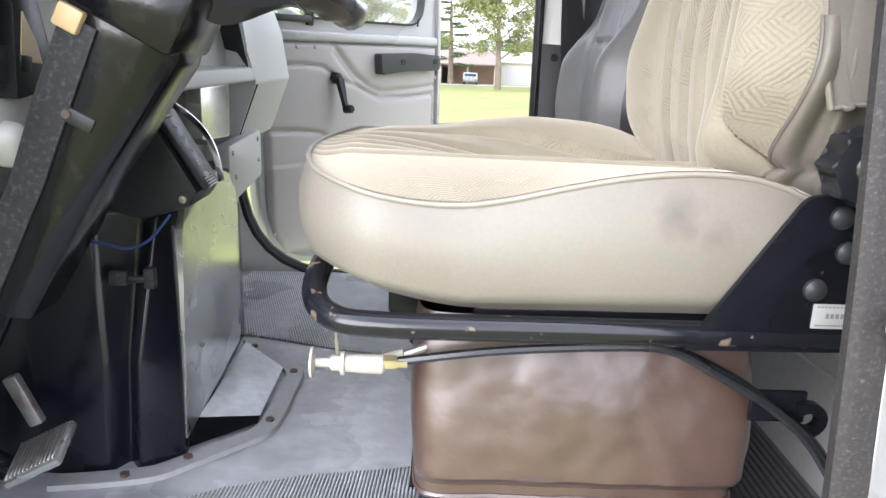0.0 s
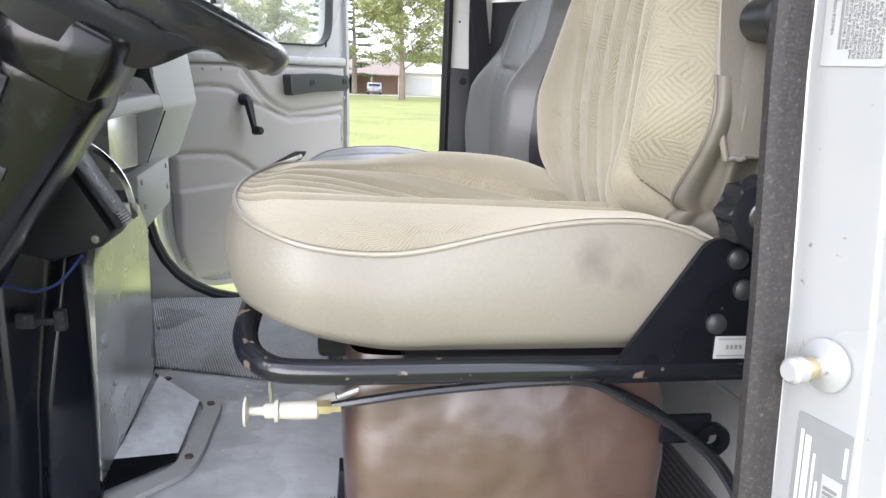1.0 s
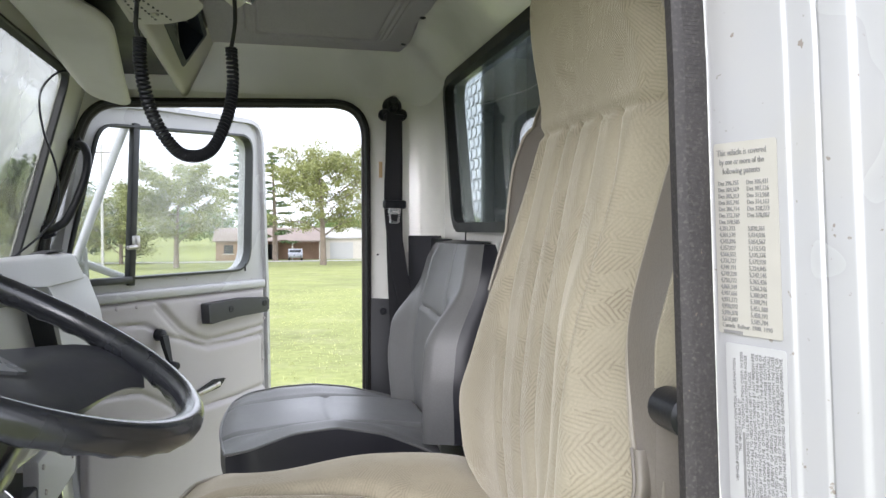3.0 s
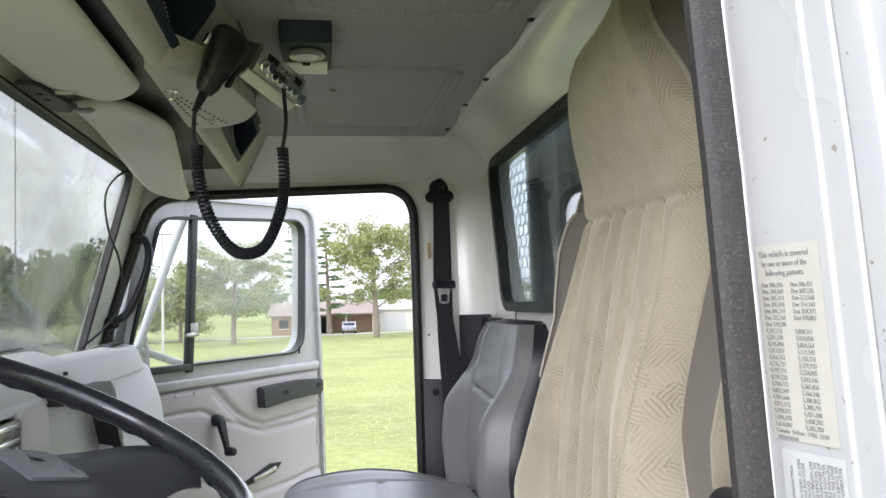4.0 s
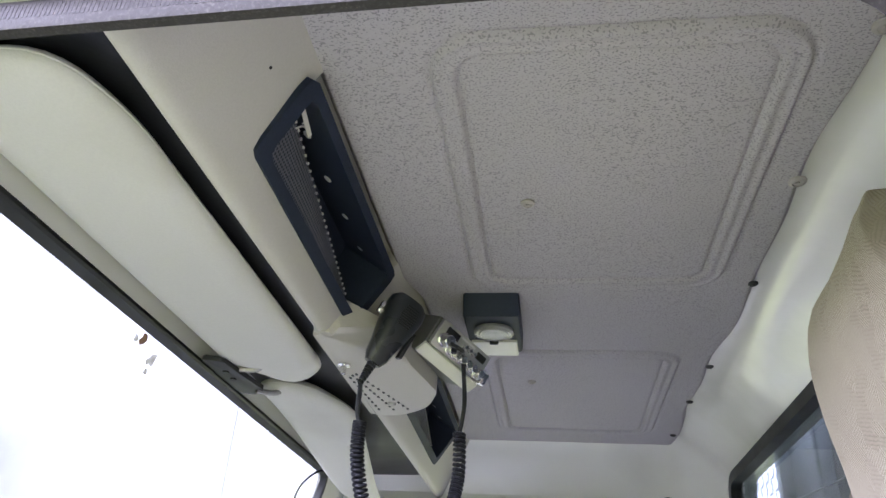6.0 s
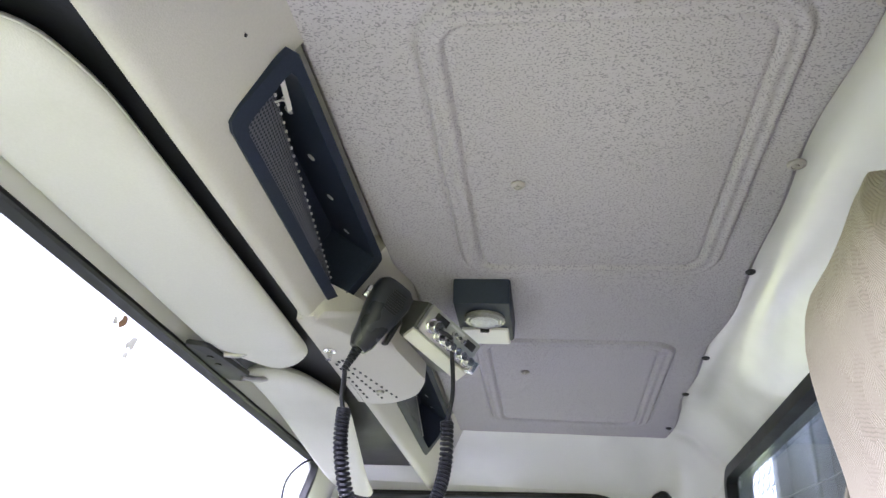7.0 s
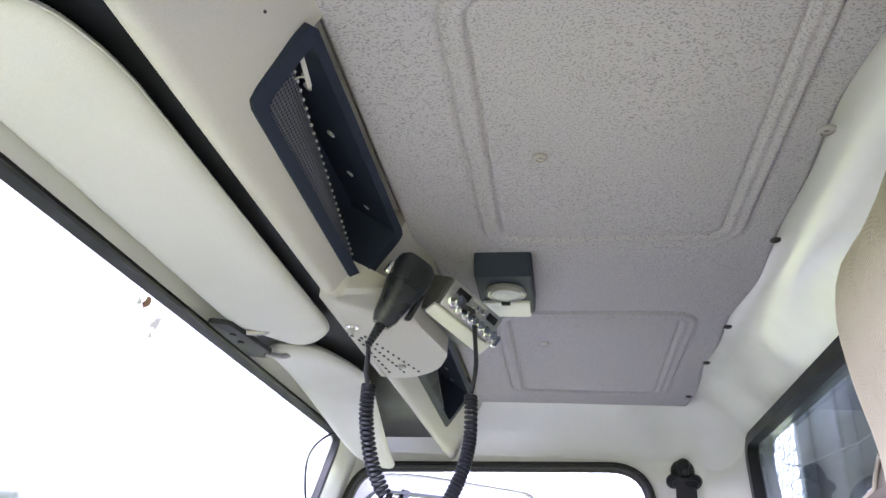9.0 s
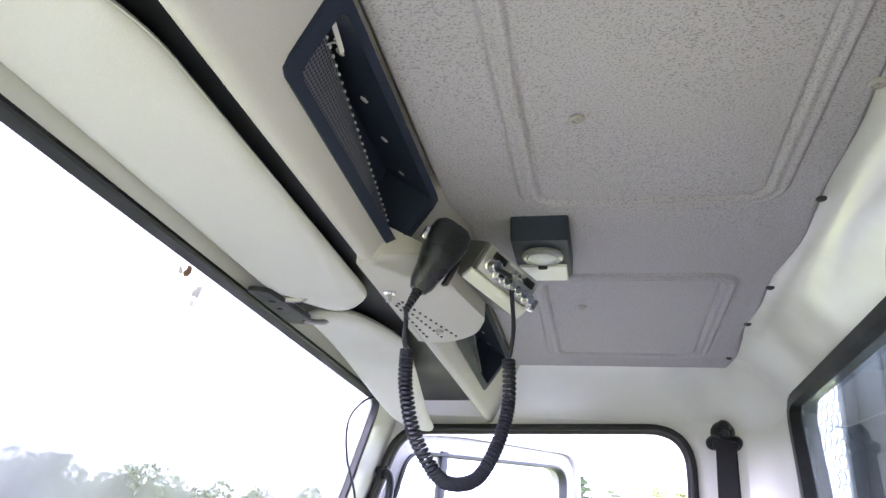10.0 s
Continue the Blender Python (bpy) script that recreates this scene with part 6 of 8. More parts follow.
bmesh.ops.bevel(bm, geom=[e for e in bm.edges if len(e.link_faces) == 2], offset=0.007, segments=3, affect="EDGES", profile=0.5)
part("cover", bm, COVER_BLACK, tunnel, "glossy black moulded cover", sharp=50)
bm = B()
prism(bm, rounded([(0.682, 0.058), (0.718, 0.39), (0.742, 0.432), (0.920, 0.455), (1.000, 0.428), (1.024, 0.37), (1.008, 0.100)], [0.004, 0.02, 0.01, 0.04, 0.03, 0.02, 0.01], 5), "x", -0.704, -0.690, 0.005)
side = part("side_panel", bm, METAL_GREY, tunnel, "bare metal side panel")
for p in ((-0.700, 0.80, 0.30), (-0.705, 1.10, 0.16), (-0.715, 1.10, 0.36), (-0.694, 0.78, 0.18)):
    bm = B()
    lathe(bm, [(0.005, 0), (0.004, 0.002), (0, 0.003)], Matrix.Translation((p[0] + 0.004, p[1], p[2])) @ Matrix.Rotation(math.pi / 2, 4, "Y"), 10)
    part("rivet", bm, STEEL, side)
# flanged foot plate
bm = B()
FA, FB, FC, FD = Vector((-0.690, 1.045, 0.078)), Vector((-0.690, 0.742, 0.066)), Vector((-0.603, 0.797, 0.043)), Vector((-0.605, 1.000, 0.043))
def plate(u, v):
    return (FB.lerp(FA, v)).lerp(FC.lerp(FD, v), u) + Vector((0, 0, 0.006 * math.sin(math.pi * u) * math.sin(math.pi * v)))


grid = sheet(bm, plate, 10, 10)
foot = part("foot_plate", bm, FOOT_GREY, tunnel, "scuffed grey sloping foot plate", sharp=25)
bm = B()
cheek = [bm.verts.new(p) for p in ((-0.692, 0.690, 0.040), (-0.602, 0.775, 0.040), FC, FB)]
bm.faces.new(cheek)
bmesh.ops.solidify(bm, geom=list(bm.faces), thickness=0.003)
part("foot_cheek", bm, COVER_BLACK, tunnel, "black sloping cheek below the foot plate")
bm = B()
sweep(bm, smooth_path([(-0.86, 0.590, 0.034), (-0.793, 0.600, 0.035), (-0.722, 0.618, 0.036), (-0.680, 0.655, 0.036), (-0.630, 0.706, 0.036), (-0.592, 0.748, 0.036), (-0.580, 0.795, 0.036), (-0.577, 0.90, 0.036), (-0.578, 0.985, 0.036), (-0.605, 1.030, 0.036), (-0.665, 1.095, 0.036), (-0.71, 1.16, 0.036)], 6), [(-0.020, -0.004), (0.017, -0.004), (0.015, 0.004), (-0.018, 0.004)])
part("flange", bm, PANEL_LOW, tunnel, "grey bolted flange")
for x, y in ((-0.682, 0.660), (-0.583, 0.786), (-0.582, 0.988), (-0.690, 1.110), (-0.758, 0.606)):
    bm = B()
    lathe(bm, [(0.012, 0), (0.012, 0.002), (0.0075, 0.0022), (0.0075, 0.008), (0, 0.009)], Matrix.Translation((x, y, 0.036)), 6)
    part("bolt", bm, RUST, foot, "rusty hex bolt")
bm = B()
box(bm, (-0.757, 0.640, 0.337), (0.026, 0.012, 0.022), bevel=0.003)
box(bm, (-0.725, 0.642, 0.335), (0.040, 0.008, 0.010), bevel=0.002)
box(bm, (-0.712, 0.640, 0.338), (0.016, 0.014, 0.030), bevel=0.003)
part("clasp", bm, SCUFFED, tunnel, "dull dark metal clasp")

# ---- gear selector ----
sel = thing("gear_selector", (-0.66, 0.63, 0.42), "black gear selector box with a marked quadrant and lever", "gear selector")
bm = B()
vs0 = [(-0.845, 0.470), (-0.770, 0.446), (-0.705, 0.429), (-0.642, 0.449), (-0.628, 0.470), (-0.690, 0.575), (-0.725, 0.583), (-0.80, 0.53)]
prism(bm, vs0, "y", 0.610, 0.715, 0.005)
part("box", bm, BLACK, sel, "matt black selector box")
Q0, Q1 = Vector((-0.690, 0.0, 0.580)), Vector((-0.622, 0.0, 0.470))
qd = (Q1 - Q0).normalized()
qn = Vector((-qd.z, 0, qd.x)) * -1
if qn.x < 0:
    qn = -qn
bm = B()
box(bm, (Q0 + Q1) / 2 + Vector((0, 0.640, 0)) + qn * 0.004, ((Q1 - Q0).length, 0.050, 0.008), frame_axes(qd, qn), 0.003)
quad = part("quadrant", bm, BLACK, sel, "black gear quadrant")
bm = B()
arc = [(Q0 + qd * ((Q1 - Q0).length * k / 16) + qn * (0.010 + 0.019 * math.sin(math.pi * k / 16)) + Vector((0, 0.672, 0))) for k in range(17)]
sweep(bm, arc, [(-0.004, -0.0015), (0.004, -0.0015), (0.004, 0.0015), (-0.004, 0.0015)], up=(0, 1, 0))
part("quadrant_rail", bm, CHROME, quad, "bright curved rail")
Lq = (Q1 - Q0).length
face = Matrix((Vector((0, 1, 0)), -qd, qn)).transposed().to_4x4()
for k, tx in enumerate(("R", "N", "D", "D3", "D2", "D1")):
    writing("marking", tx, Matrix.Translation(Q0 + qd * Lq * (0.16 + 0.145 * k) + Vector((0, 0.645, 0)) + qn * 0.0086) @ face @ Matrix.Rotation(radians(0), 4, "Z"), 0.012, MARK_WHITE, quad, "CENTER")
bm = B()
for k in range(5):
    box(bm, Q0 + qd * (0.004 + 0.004 * k) + Vector((0, 0.640, 0)) + qn * 0.010, (0.002, 0.026, 0.004), frame_axes(qd, qn))
part("quadrant_plate", bm, PAPER_WHITE, quad, "slotted pale end plate")
bm = B()
for k in range(5):
    box(bm, Q1 - qd * (0.002 + 0.004 * k) + Vector((0, 0.640, 0)) + qn * 0.010, (0.002, 0.026, 0.004), frame_axes(qd, qn))
part("quadrant_plate", bm, PAPER_WHITE, quad, "slotted pale end plate")
for x, z in ((-0.648, 0.460), (-0.712, 0.560)):
    bm = B()
    lathe(bm, [(0.006, 0), (0.005, 0.003), (0, 0.004)], Matrix.Translation((x, 0.610, z)) @ Matrix.Rotation(math.pi / 2, 4, "X"), 12)
    part("screw", bm, STEEL, sel)
bm = B()
cyl(bm, (-0.690, 0.668, 0.545), (-0.676, 0.668, 0.640), 0.0085, 0.0080, 14)
shift = part("shift_lever", bm, BLACK, sel, "black shift lever")
bm = B()
box(bm, (-0.667, 0.668, 0.649), (0.034, 0.026, 0.016), Matrix.Rotation(radians(4), 3, "Y"), 0.005, 3)
part("shift_knob", bm, DASH_DARK, shift, "dark shift knob")
bm = B()
cyl(bm, (-0.681, 0.668, 0.611), (-0.677, 0.668, 0.632), 0.0135, 0.0125, 16, 0.003)
part("collar", bm, BLACK, shift)
wire = thing("blue_wire", (-0.75, 0.62, 0.39), "loose blue and black wires below the gear selector", "wire")
bm = B()
tube(bm, [(-0.80, 0.605, 0.410), (-0.784, 0.600, 0.402), (-0.754, 0.599, 0.398), (-0.724, 0.599, 0.392), (-0.693, 0.600, 0.405), (-0.664, 0.604, 0.440)], 0.002, 6, 8)
part("strand", bm, BLUE_WIRE, wire)
bm = B()
tube(bm, [(-0.83, 0.605, 0.43), (-0.80, 0.60, 0.405), (-0.765, 0.602, 0.412), (-0.750, 0.606, 0.45)], 0.0022, 6, 8)
part("strand", bm, BLACK, wire)

# ---- brake pedal ----
pedal = thing("brake_pedal", (-0.83, 0.52, 0.05), "worn ribbed steel brake pedal on an arm", "pedal")
PT = frame_axes((0.80, 0, 0.42), (-0.50, -0.30, 0.80))
bm = B()
box(bm, (-0.822, 0.510, 0.130), (0.085, 0.075, 0.012), PT, 0.004)
pad = part("pad", bm, METAL_GREY, pedal, "rubber pedal pad")
for k in range(12):
    bm = B()
    box(bm, Vector((-0.822, 0.510, 0.130)) + PT @ Vector((-0.036 + 0.0065 * k, 0, 0.0072)), (0.0042, 0.066, 0.004), PT, 0.001, 1)
    part("ridge", bm, STEEL, pad, "worn bright ridge")
bm = B()
tube(bm, [(-0.83, 0.515, 0.12), (-0.88, 0.53, 0.10), (-0.95, 0.55, 0.14)], 0.012, 10, 4)
part("arm", bm, BLACK_PAINT, pedal)
bm = B()
box(bm, (-0.850, 0.535, 0.195), (0.020, 0.014, 0.075), Matrix.Rotation(radians(-24), 3, "Y"), 0.003)
part("treadle", bm, STEEL, pedal, "ribbed metal treadle edge")


# ---- headliner ----
def front_edge(y):
    k = bump01((y - 0.742) / 0.10) * (1 - bump01((y - 1.00) / 0.09))
    return -0.462 + 0.022 * k


def rear_edge(y):
    return 0.043 + 0.005 * math.sin(9.0 * y) + 0.004 * math.sin(21 * y + 1)


def frame_ridge(x, y, x0, x1, y0, y1, r):
    """Distance from a rounded rectangle's outline."""
    qx, qy = abs(x - (x0 + x1) / 2) - (x1 - x0) / 2 + r, abs(y - (y0 + y1) / 2) - (y1 - y0) / 2 + r
    return abs(math.hypot(max(qx, 0), max(qy, 0)) + min(max(qx, qy), 0) - r)


liner = thing("headliner", (-0.2, 0.92, 1.38), "flecked grey felt headliner with pressed frames and push fasteners", "headliner")
bm = B()
def liner_at(u, v):
    y = 0.138 + 1.507 * v
    x = front_edge(y) + (rear_edge(y) - front_edge(y)) * u
    corner = max(0.0, (abs(y - 0.905) - 0.68) / 0.075)
    x = min(x, 0.046 - 0.05 * min(1, corner) ** 3)
    z = 1.374 + 0.002 * noise.noise((x * 4, y * 4, 7))
    for rect in ((-0.337, -0.021, 0.300, 0.776, 0.040), (-0.352, -0.032, 1.050, 1.535, 0.035)):
        d = frame_ridge(x, y, *rect)
        z -= 0.0045 * bump01((0.0135 - d) / 0.005)
        z += 0.003 * math.exp(-((d - 0.0145) / 0.0025) ** 2) + 0.002 * math.exp(-(d / 0.004) ** 2)
    e = min(u * 0.5, (1 - u) * 0.5, v * 1.5, (1 - v) * 1.5)
    z += 0.014 * bump01((0.010 - e) / 0.010) - 0.002 * math.sin(17 * y) * bump01((u - 0.9) / 0.1)
    return Vector((x, y, z))


sheet(bm, liner_at, 220, 460)
part("felt", bm, FELT, liner, sharp=70)
for x, y, r in ((-0.266, 0.560, 0.0085), (-0.280, 1.197, 0.0085), (0.036, 0.300, 0.010), (0.028, 0.526, 0.010), (0.036, 0.774, 0.007), (0.034, 1.10, 0.007), (0.030, 1.30, 0.007), (0.030, 1.545, 0.007)):
    bm = B()
    lathe(bm, [(r, 0), (r * 0.95, 0.002), (r * 0.6, 0.0035), (r * 0.55, 0.0022), (r * 0.25, 0.0022), (r * 0.2, 0.004), (0, 0.004)], Matrix.Translation((x, y, 1.3735)) @ Matrix.Rotation(math.pi, 4, "X"), 20)
    part("push_fastener", bm, DOOR_GREY if r > 0.008 else DASH_DARK, liner, "grey plastic push fastener" if r > 0.008 else "dark push fastener")

# ---- overhead console ----
console = thing("overhead_console", (-0.55, 0.92, 1.25), "tan vinyl overhead console with mesh storage trays", "overhead console")
SECT = [(-0.440, 1.392), (-0.456, 1.368), (-0.478, 1.330), (-0.505, 1.284), (-0.515, 1.265), (-0.523, 1.252), (-0.533, 1.249), (-0.541, 1.256), (-0.545, 1.280), (-0.549, 1.318), (-0.62, 1.335), (-0.76, 1.325), (-0.76, 1.41), (-0.44, 1.41)]
TRAYS = ((0.325, 0.708), (1.105, 1.488))
SPANS = ((0.10, 0.325), (0.708, 1.105), (1.488, 1.735))
sec = [(p.x, p.z) for p in smooth_path([Vector((x, 0, z)) for x, z in SECT[:12]], 3)] + SECT[12:]
for y0, y1 in SPANS:
    bm = B()
    prism(bm, sec, "y", y0, y1)
    part("shell", bm, TAN, console, "tan grained vinyl shell", sharp=40)
# below and above each tray the shell goes on
for y0, y1 in TRAYS:
    bm = B()
    prism(bm, [(-0.5042, 1.2880)] + [(p[0], p[1]) for p in sec if p[0] < -0.506] + [(-0.56, 1.41), (-0.56, 1.2880)], "y", y0, y1)
    part("lower_shell", bm, TAN, console, "tan grained vinyl shell", sharp=40)
    bm = B()
    prism(bm, [(-0.440, 1.392), (-0.447, 1.382), (-0.450, 1.41), (-0.44, 1.41)], "y", y0, y1)
    part("upper_shell", bm, TAN, console, "tan grained vinyl shell", sharp=40)
fwd = Vector((-0.051, 0, -0.075)).normalized()
fn = Vector((0.827, 0, -0.562))
for y0, y1 in TRAYS:
    bm = B()
    # frame with slanted ends round the tray mouth
    prof = rounded([(y0 - 0.016, 0.002), (y0 - 0.002, 0.094), (y1 + 0.005, 0.103), (y1 + 0.002, 0.005)], 0.012, 5)
    base = Vector((-0.455, 0, 1.362)) + fn * 0.002
    n = 80
    o = resample(prof, n)
    cxx, czz = (y0 + y1) / 2 - 0.002, 0.046
    inn = [((p.x - cxx) * 0.90 + cxx, (p.y - czz) * 0.74 + czz) for p in o]
    ring_panel(bm, inn, [tuple(p) for p in o], lambda u, v, w: base + Vector((0, u, 0)) + fwd * v + fn * (0.004 - w), 0.008)
    tray = part("tray_frame", bm, BLUE_BLACK, console, "dark blue-black plastic tray frame")
    bm = B()
    bw = 0.075
    back = [base + Vector((0, u, 0)) + fwd * v - fn * bw for u, v in inn]
    front = [base + Vector((0, u, 0)) + fwd * v - fn * 0.003 for u, v in inn]
    a = [bm.verts.new(p) for p in front]
    b2 = [bm.verts.new(p) for p in back]
    for i in range(n):
        bm.faces.new((a[i], b2[i], b2[(i + 1) % n], a[(i + 1) % n]))
    bm.faces.new(b2)
    part("tray_well", bm, BLUE_BLACK, tray, "dark tray well")
    for k in range(4):
        bm = B()
        p = base + Vector((0, y0 + 0.09 + 0.082 * k, 0)) + fwd * 0.0125 - fn * 0.040
        lathe(bm, [(0.006, 0), (0.005, 0.003), (0, 0.004)], Matrix.Translation(p) @ fwd.to_track_quat("Z", "Y").to_matrix().to_4x4(), 12)
        part("stud", bm, DASH_GREY, tray, "small grey stud")
    # sagging mesh pocket over the lower half
    bm = B()
    def net(u, v):
        y = y0 + 0.020 + (y1 - y0 - 0.045) * u
        sag = math.sin(math.pi * min(1, u * 1.02))
        d = 0.090 - (0.064 - 0.048 * u) * v
        return base + Vector((0, y, 0)) + fwd * d + fn * (-0.010 - 0.012 * v + 0.008 * sag * math.sin(math.pi * v))
    NU, NV = 84, 13
    for k in range(NU):
        for j in range(NV):
            o_ = 0.5 if j % 2 else 0.0
            cu, cv = (k + 0.5 + o_) / (NU + 1), (j + 0.5) / NV
            ru, rv = 0.40 / (NU + 1), 0.42 / NV
            outer = [(cu - 0.5 / (NU + 1), cv - 0.5 / NV), (cu + 0.5 / (NU + 1), cv - 0.5 / NV), (cu + 0.5 / (NU + 1), cv + 0.5 / NV), (cu - 0.5 / (NU + 1), cv + 0.5 / NV)]
            inner = [(cu - ru, cv), (cu, cv - rv), (cu + ru, cv), (cu, cv + rv)]
            ov = [bm.verts.new(net(*p)) for p in outer]
            iv = [bm.verts.new(net(*p)) for p in inner]
            for q in range(4):
                bm.faces.new((ov[q], ov[(q + 1) % 4], iv[(q + 1) % 4], iv[q]))
    part("net", bm, NET, tray, "sagging black mesh pocket", kind="stuff")
    bm = B()
    for k in range(56):
        if k % 2:
            box(bm, net((k + 0.5) / 56, 1.0), (0.0022, 0.0028, 0.0022))
    part("net_stitches", bm, NET_SAND, tray, "pale stitches along the net edge", kind="stuff")
    if y0 < 0.5:
        bm = B()
        strip_a, strip_b = base + Vector((0, 0.356, 0)) + fwd * 0.0175 - fn * 0.019, base + Vector((0, 0.393, 0)) + fwd * 0.0235 - fn * 0.019
        box(bm, (strip_a + strip_b) / 2, ((strip_b - strip_a).length, 0.0055, 0.0012), frame_axes(strip_b - strip_a, fn))
        part("elastic_end", bm, NET_SAND, tray, "frayed white elastic end")
        bm = B()
        tube(bm, [net(0.08, 0.95), net(0.11, 1.15), net(0.14, 1.25)], 0.0012, 6, 4)
        tube(bm, [net(0.10, 1.15), net(0.13, 1.35), net(0.16, 1.30)], 0.0010, 6, 4)
        part("elastic_thread", bm, NET_SAND, tray)
bm = B()
prism(bm, [(-0.552, 1.300), (-0.552, 1.322), (-0.75, 1.322), (-0.75, 1.296)], "y", 0.12, 1.72)
part("header_liner", bm, BLACK, console, "black liner behind the visors")
# speaker pod in the middle
bm = B()
pod = rounded([(-0.545, 0.660), (-0.545, 1.022), (-0.492, 1.018), (-0.440, 0.972), (-0.412, 0.888), (-0.453, 0.757), (-0.513, 0.660)], [0.01, 0.01, 0.04, 0.05, 0.02, 0.04, 0.01], 6)
prism(bm, pod, "z", 1.248, 1.298, 0.010)
for v in bm.verts:
    v.co.z += 0.045 * bump01((0.84 - v.co.y) / 0.15) * max(0.0, min(1.0, (v.co.x + 0.520) / 0.05)) * (1.298 - v.co.z) / 0.05
podob = part("speaker_pod", bm, TAN, console, "tan perforated speaker pod")
bm = B()
for (xa, ya), (xb, yb), count in (((-0.535, 0.832), (-0.525, 0.985), 9), ((-0.529, 0.822), (-0.500, 0.984), 11), ((-0.522, 0.816), (-0.475, 0.979), 11)):
    for k in range(count):
        f = k / (count - 1)
        box(bm, (xa + (xb - xa) * f, ya + (yb - ya) * f, 1.2474), (0.0032, 0.0062, 0.0012))
part("perforations", bm, BLACK, podob, "row of dark slots", kind="stuff")
bm = B()
lathe(bm, [(0.007, 0), (0.006, 0.004), (0, 0.005)], Matrix.Translation((-0.496, 0.951, 1.248)) @ Matrix.Rotation(math.pi, 4, "X"), 12)
part("screw", bm, STEEL, podob)
bm = B()
lathe(bm, [(0.009, 0), (0.009, 0.002), (0.004, 0.003), (0.004, 0.014), (0, 0.014)], Matrix.Translation((-0.530, 0.775, 1.2475)) @ Matrix.Rotation(math.pi, 4, "X"), 16)
part("socket", bm, CHROME, console, "small chrome socket")
for x, y, z in ((-0.4916, 0.2386, 1.310), (-0.4773, 0.2706, 1.331), (-0.4916, 0.2724, 1.310)):
    bm = B()
    cyl(bm, (x - 0.002, y, z + 0.0014), (x + 0.0007, y, z - 0.0005), 0.0016, n=8)
    part("pin_hole", bm, BLACK, console)

# ---- sun visors ----
def visor(poly, z0, label, tilt):
    ob = thing("sun_visor", (sum(p[0] for p in poly) / len(poly), sum(p[1] for p in poly) / len(poly), z0), label, "sun visor", "sun visors")
    bm = B()
    edge = resample(rounded(poly, 0.045, 8), 120)
    mx, my = sum(p.x for p in edge) / 120, sum(p.y for p in edge) / 120
    insets = (0.0, 0.001, 0.004, 0.009, 0.015, 0.022, 0.030)
    levels = [(d, -1) for d in insets[::-1]] + [(d, 1) for d in insets[1:]]
    rings = []
    for d, s in levels:
        h = s * 0.0145 * math.sqrt(max(0.0, 1 - ((0.030 - d) / 0.030) ** 2))
        ring = [(mx + (p.x - mx) * (1 - d / 0.074), my + (p.y - my) * (1 - d / 0.38)) for p in edge]
        rings.append([bm.verts.new((x, y, z0 + h + tilt(x, y))) for x, y in ring])
    for a, b in zip(rings, rings[1:]):
        for k in range(120):
            bm.faces.new((a[k], a[(k + 1) % 120], b[(k + 1) % 120], b[k]))
    bm.faces.new(rings[0][::-1])
    bm.faces.new(rings[-1])
    pad = part("pad", bm, VISOR, ob)
    # welded seam round the edge and the sleeve of the pivot rod
    bm = B()
    rim = resample(rounded([(p[0] * 1.0, p[1]) for p in poly], 0.045, 8), 140)
    sweep(bm, [Vector((p.x, p.y, z0 + tilt(p.x, p.y))) for p in rim], circle(0.0009, 6), True)
    part("edge_seam", bm, VISOR, pad, "welded vinyl edge seam")
    bm = B()
    x, y = poly[0]
    cyl(bm, (x + 0.008, y + 0.05, z0 + tilt(x, y) + 0.004), (x + 0.008, y + 0.30, z0 + tilt(x, y + 0.3) + 0.004), 0.009, n=12)
    part("pivot_sleeve", bm, VISOR, ob)
    return ob


visor([(-0.738, 0.180), (-0.738, 0.840), (-0.655, 0.945), (-0.594, 0.885), (-0.591, 0.265), (-0.618, 0.184)], 1.277, "pale grey vinyl sun visor folded up", lambda x, y: 0.04 * (x + 0.74))
visor([(-0.735, 0.945), (-0.740, 1.60), (-0.640, 1.60), (-0.590, 1.10), (-0.65, 0.955)], 1.279, "pale grey vinyl sun visor drooping at its outer end", lambda x, y: -0.05 * bump01((y - 1.0) / 0.6) * (1 + 0.8 * (x + 0.74) / 0.15))
brk = thing("visor_bracket", (-0.735, 0.88, 1.268), "dark metal visor bracket with screw holes", "bracket")
bm = B()
prism(bm, rounded([(-0.755, 0.79), (-0.755, 0.945), (-0.725, 0.955), (-0.708, 0.93), (-0.725, 0.80)], 0.006), "z", 1.258, 1.266, 0.002)
part("plate", bm, DASH_DARK, brk)
for x, y in ((-0.737, 0.842), (-0.738, 0.875)):
    bm = B()
    cyl(bm, (x, y, 1.2585), (x, y, 1.256), 0.0055, n=12)
    part("screw", bm, BLACK, brk)
bm = B()
tube(bm, [(-0.72, 0.93, 1.258), (-0.70, 0.955, 1.262), (-0.69, 0.975, 1.275)], 0.005, 8, 4)
part("pivot", bm, STEEL, brk, "steel pivot rod")
bm = B()
tube(bm, [(-0.715, 0.84, 1.262), (-0.69, 0.85, 1.266), (-0.67, 0.84, 1.278)], 0.005, 8, 4)
part("pivot", bm, STEEL, brk, "steel pivot rod")

# ---- radio ----
RB, RW, RH = Vector((-0.4140, 0.7790, 1.2840)), Vector((0.0610, 0.0755, -0.0310)), Vector((0.036, 0.010, 0.043))
rw_, rn_ = RW.normalized(), RW.cross(RH).normalized()
rh_ = rn_.cross(rw_)
RL, RHH = RW.length, 0.042
radio = thing("cb_radio", tuple(RB - rn_ * 0.06), "two-way radio with chrome knobs under the overhead console", "radio")
RT = Matrix((rw_, rn_, rh_)).transposed()


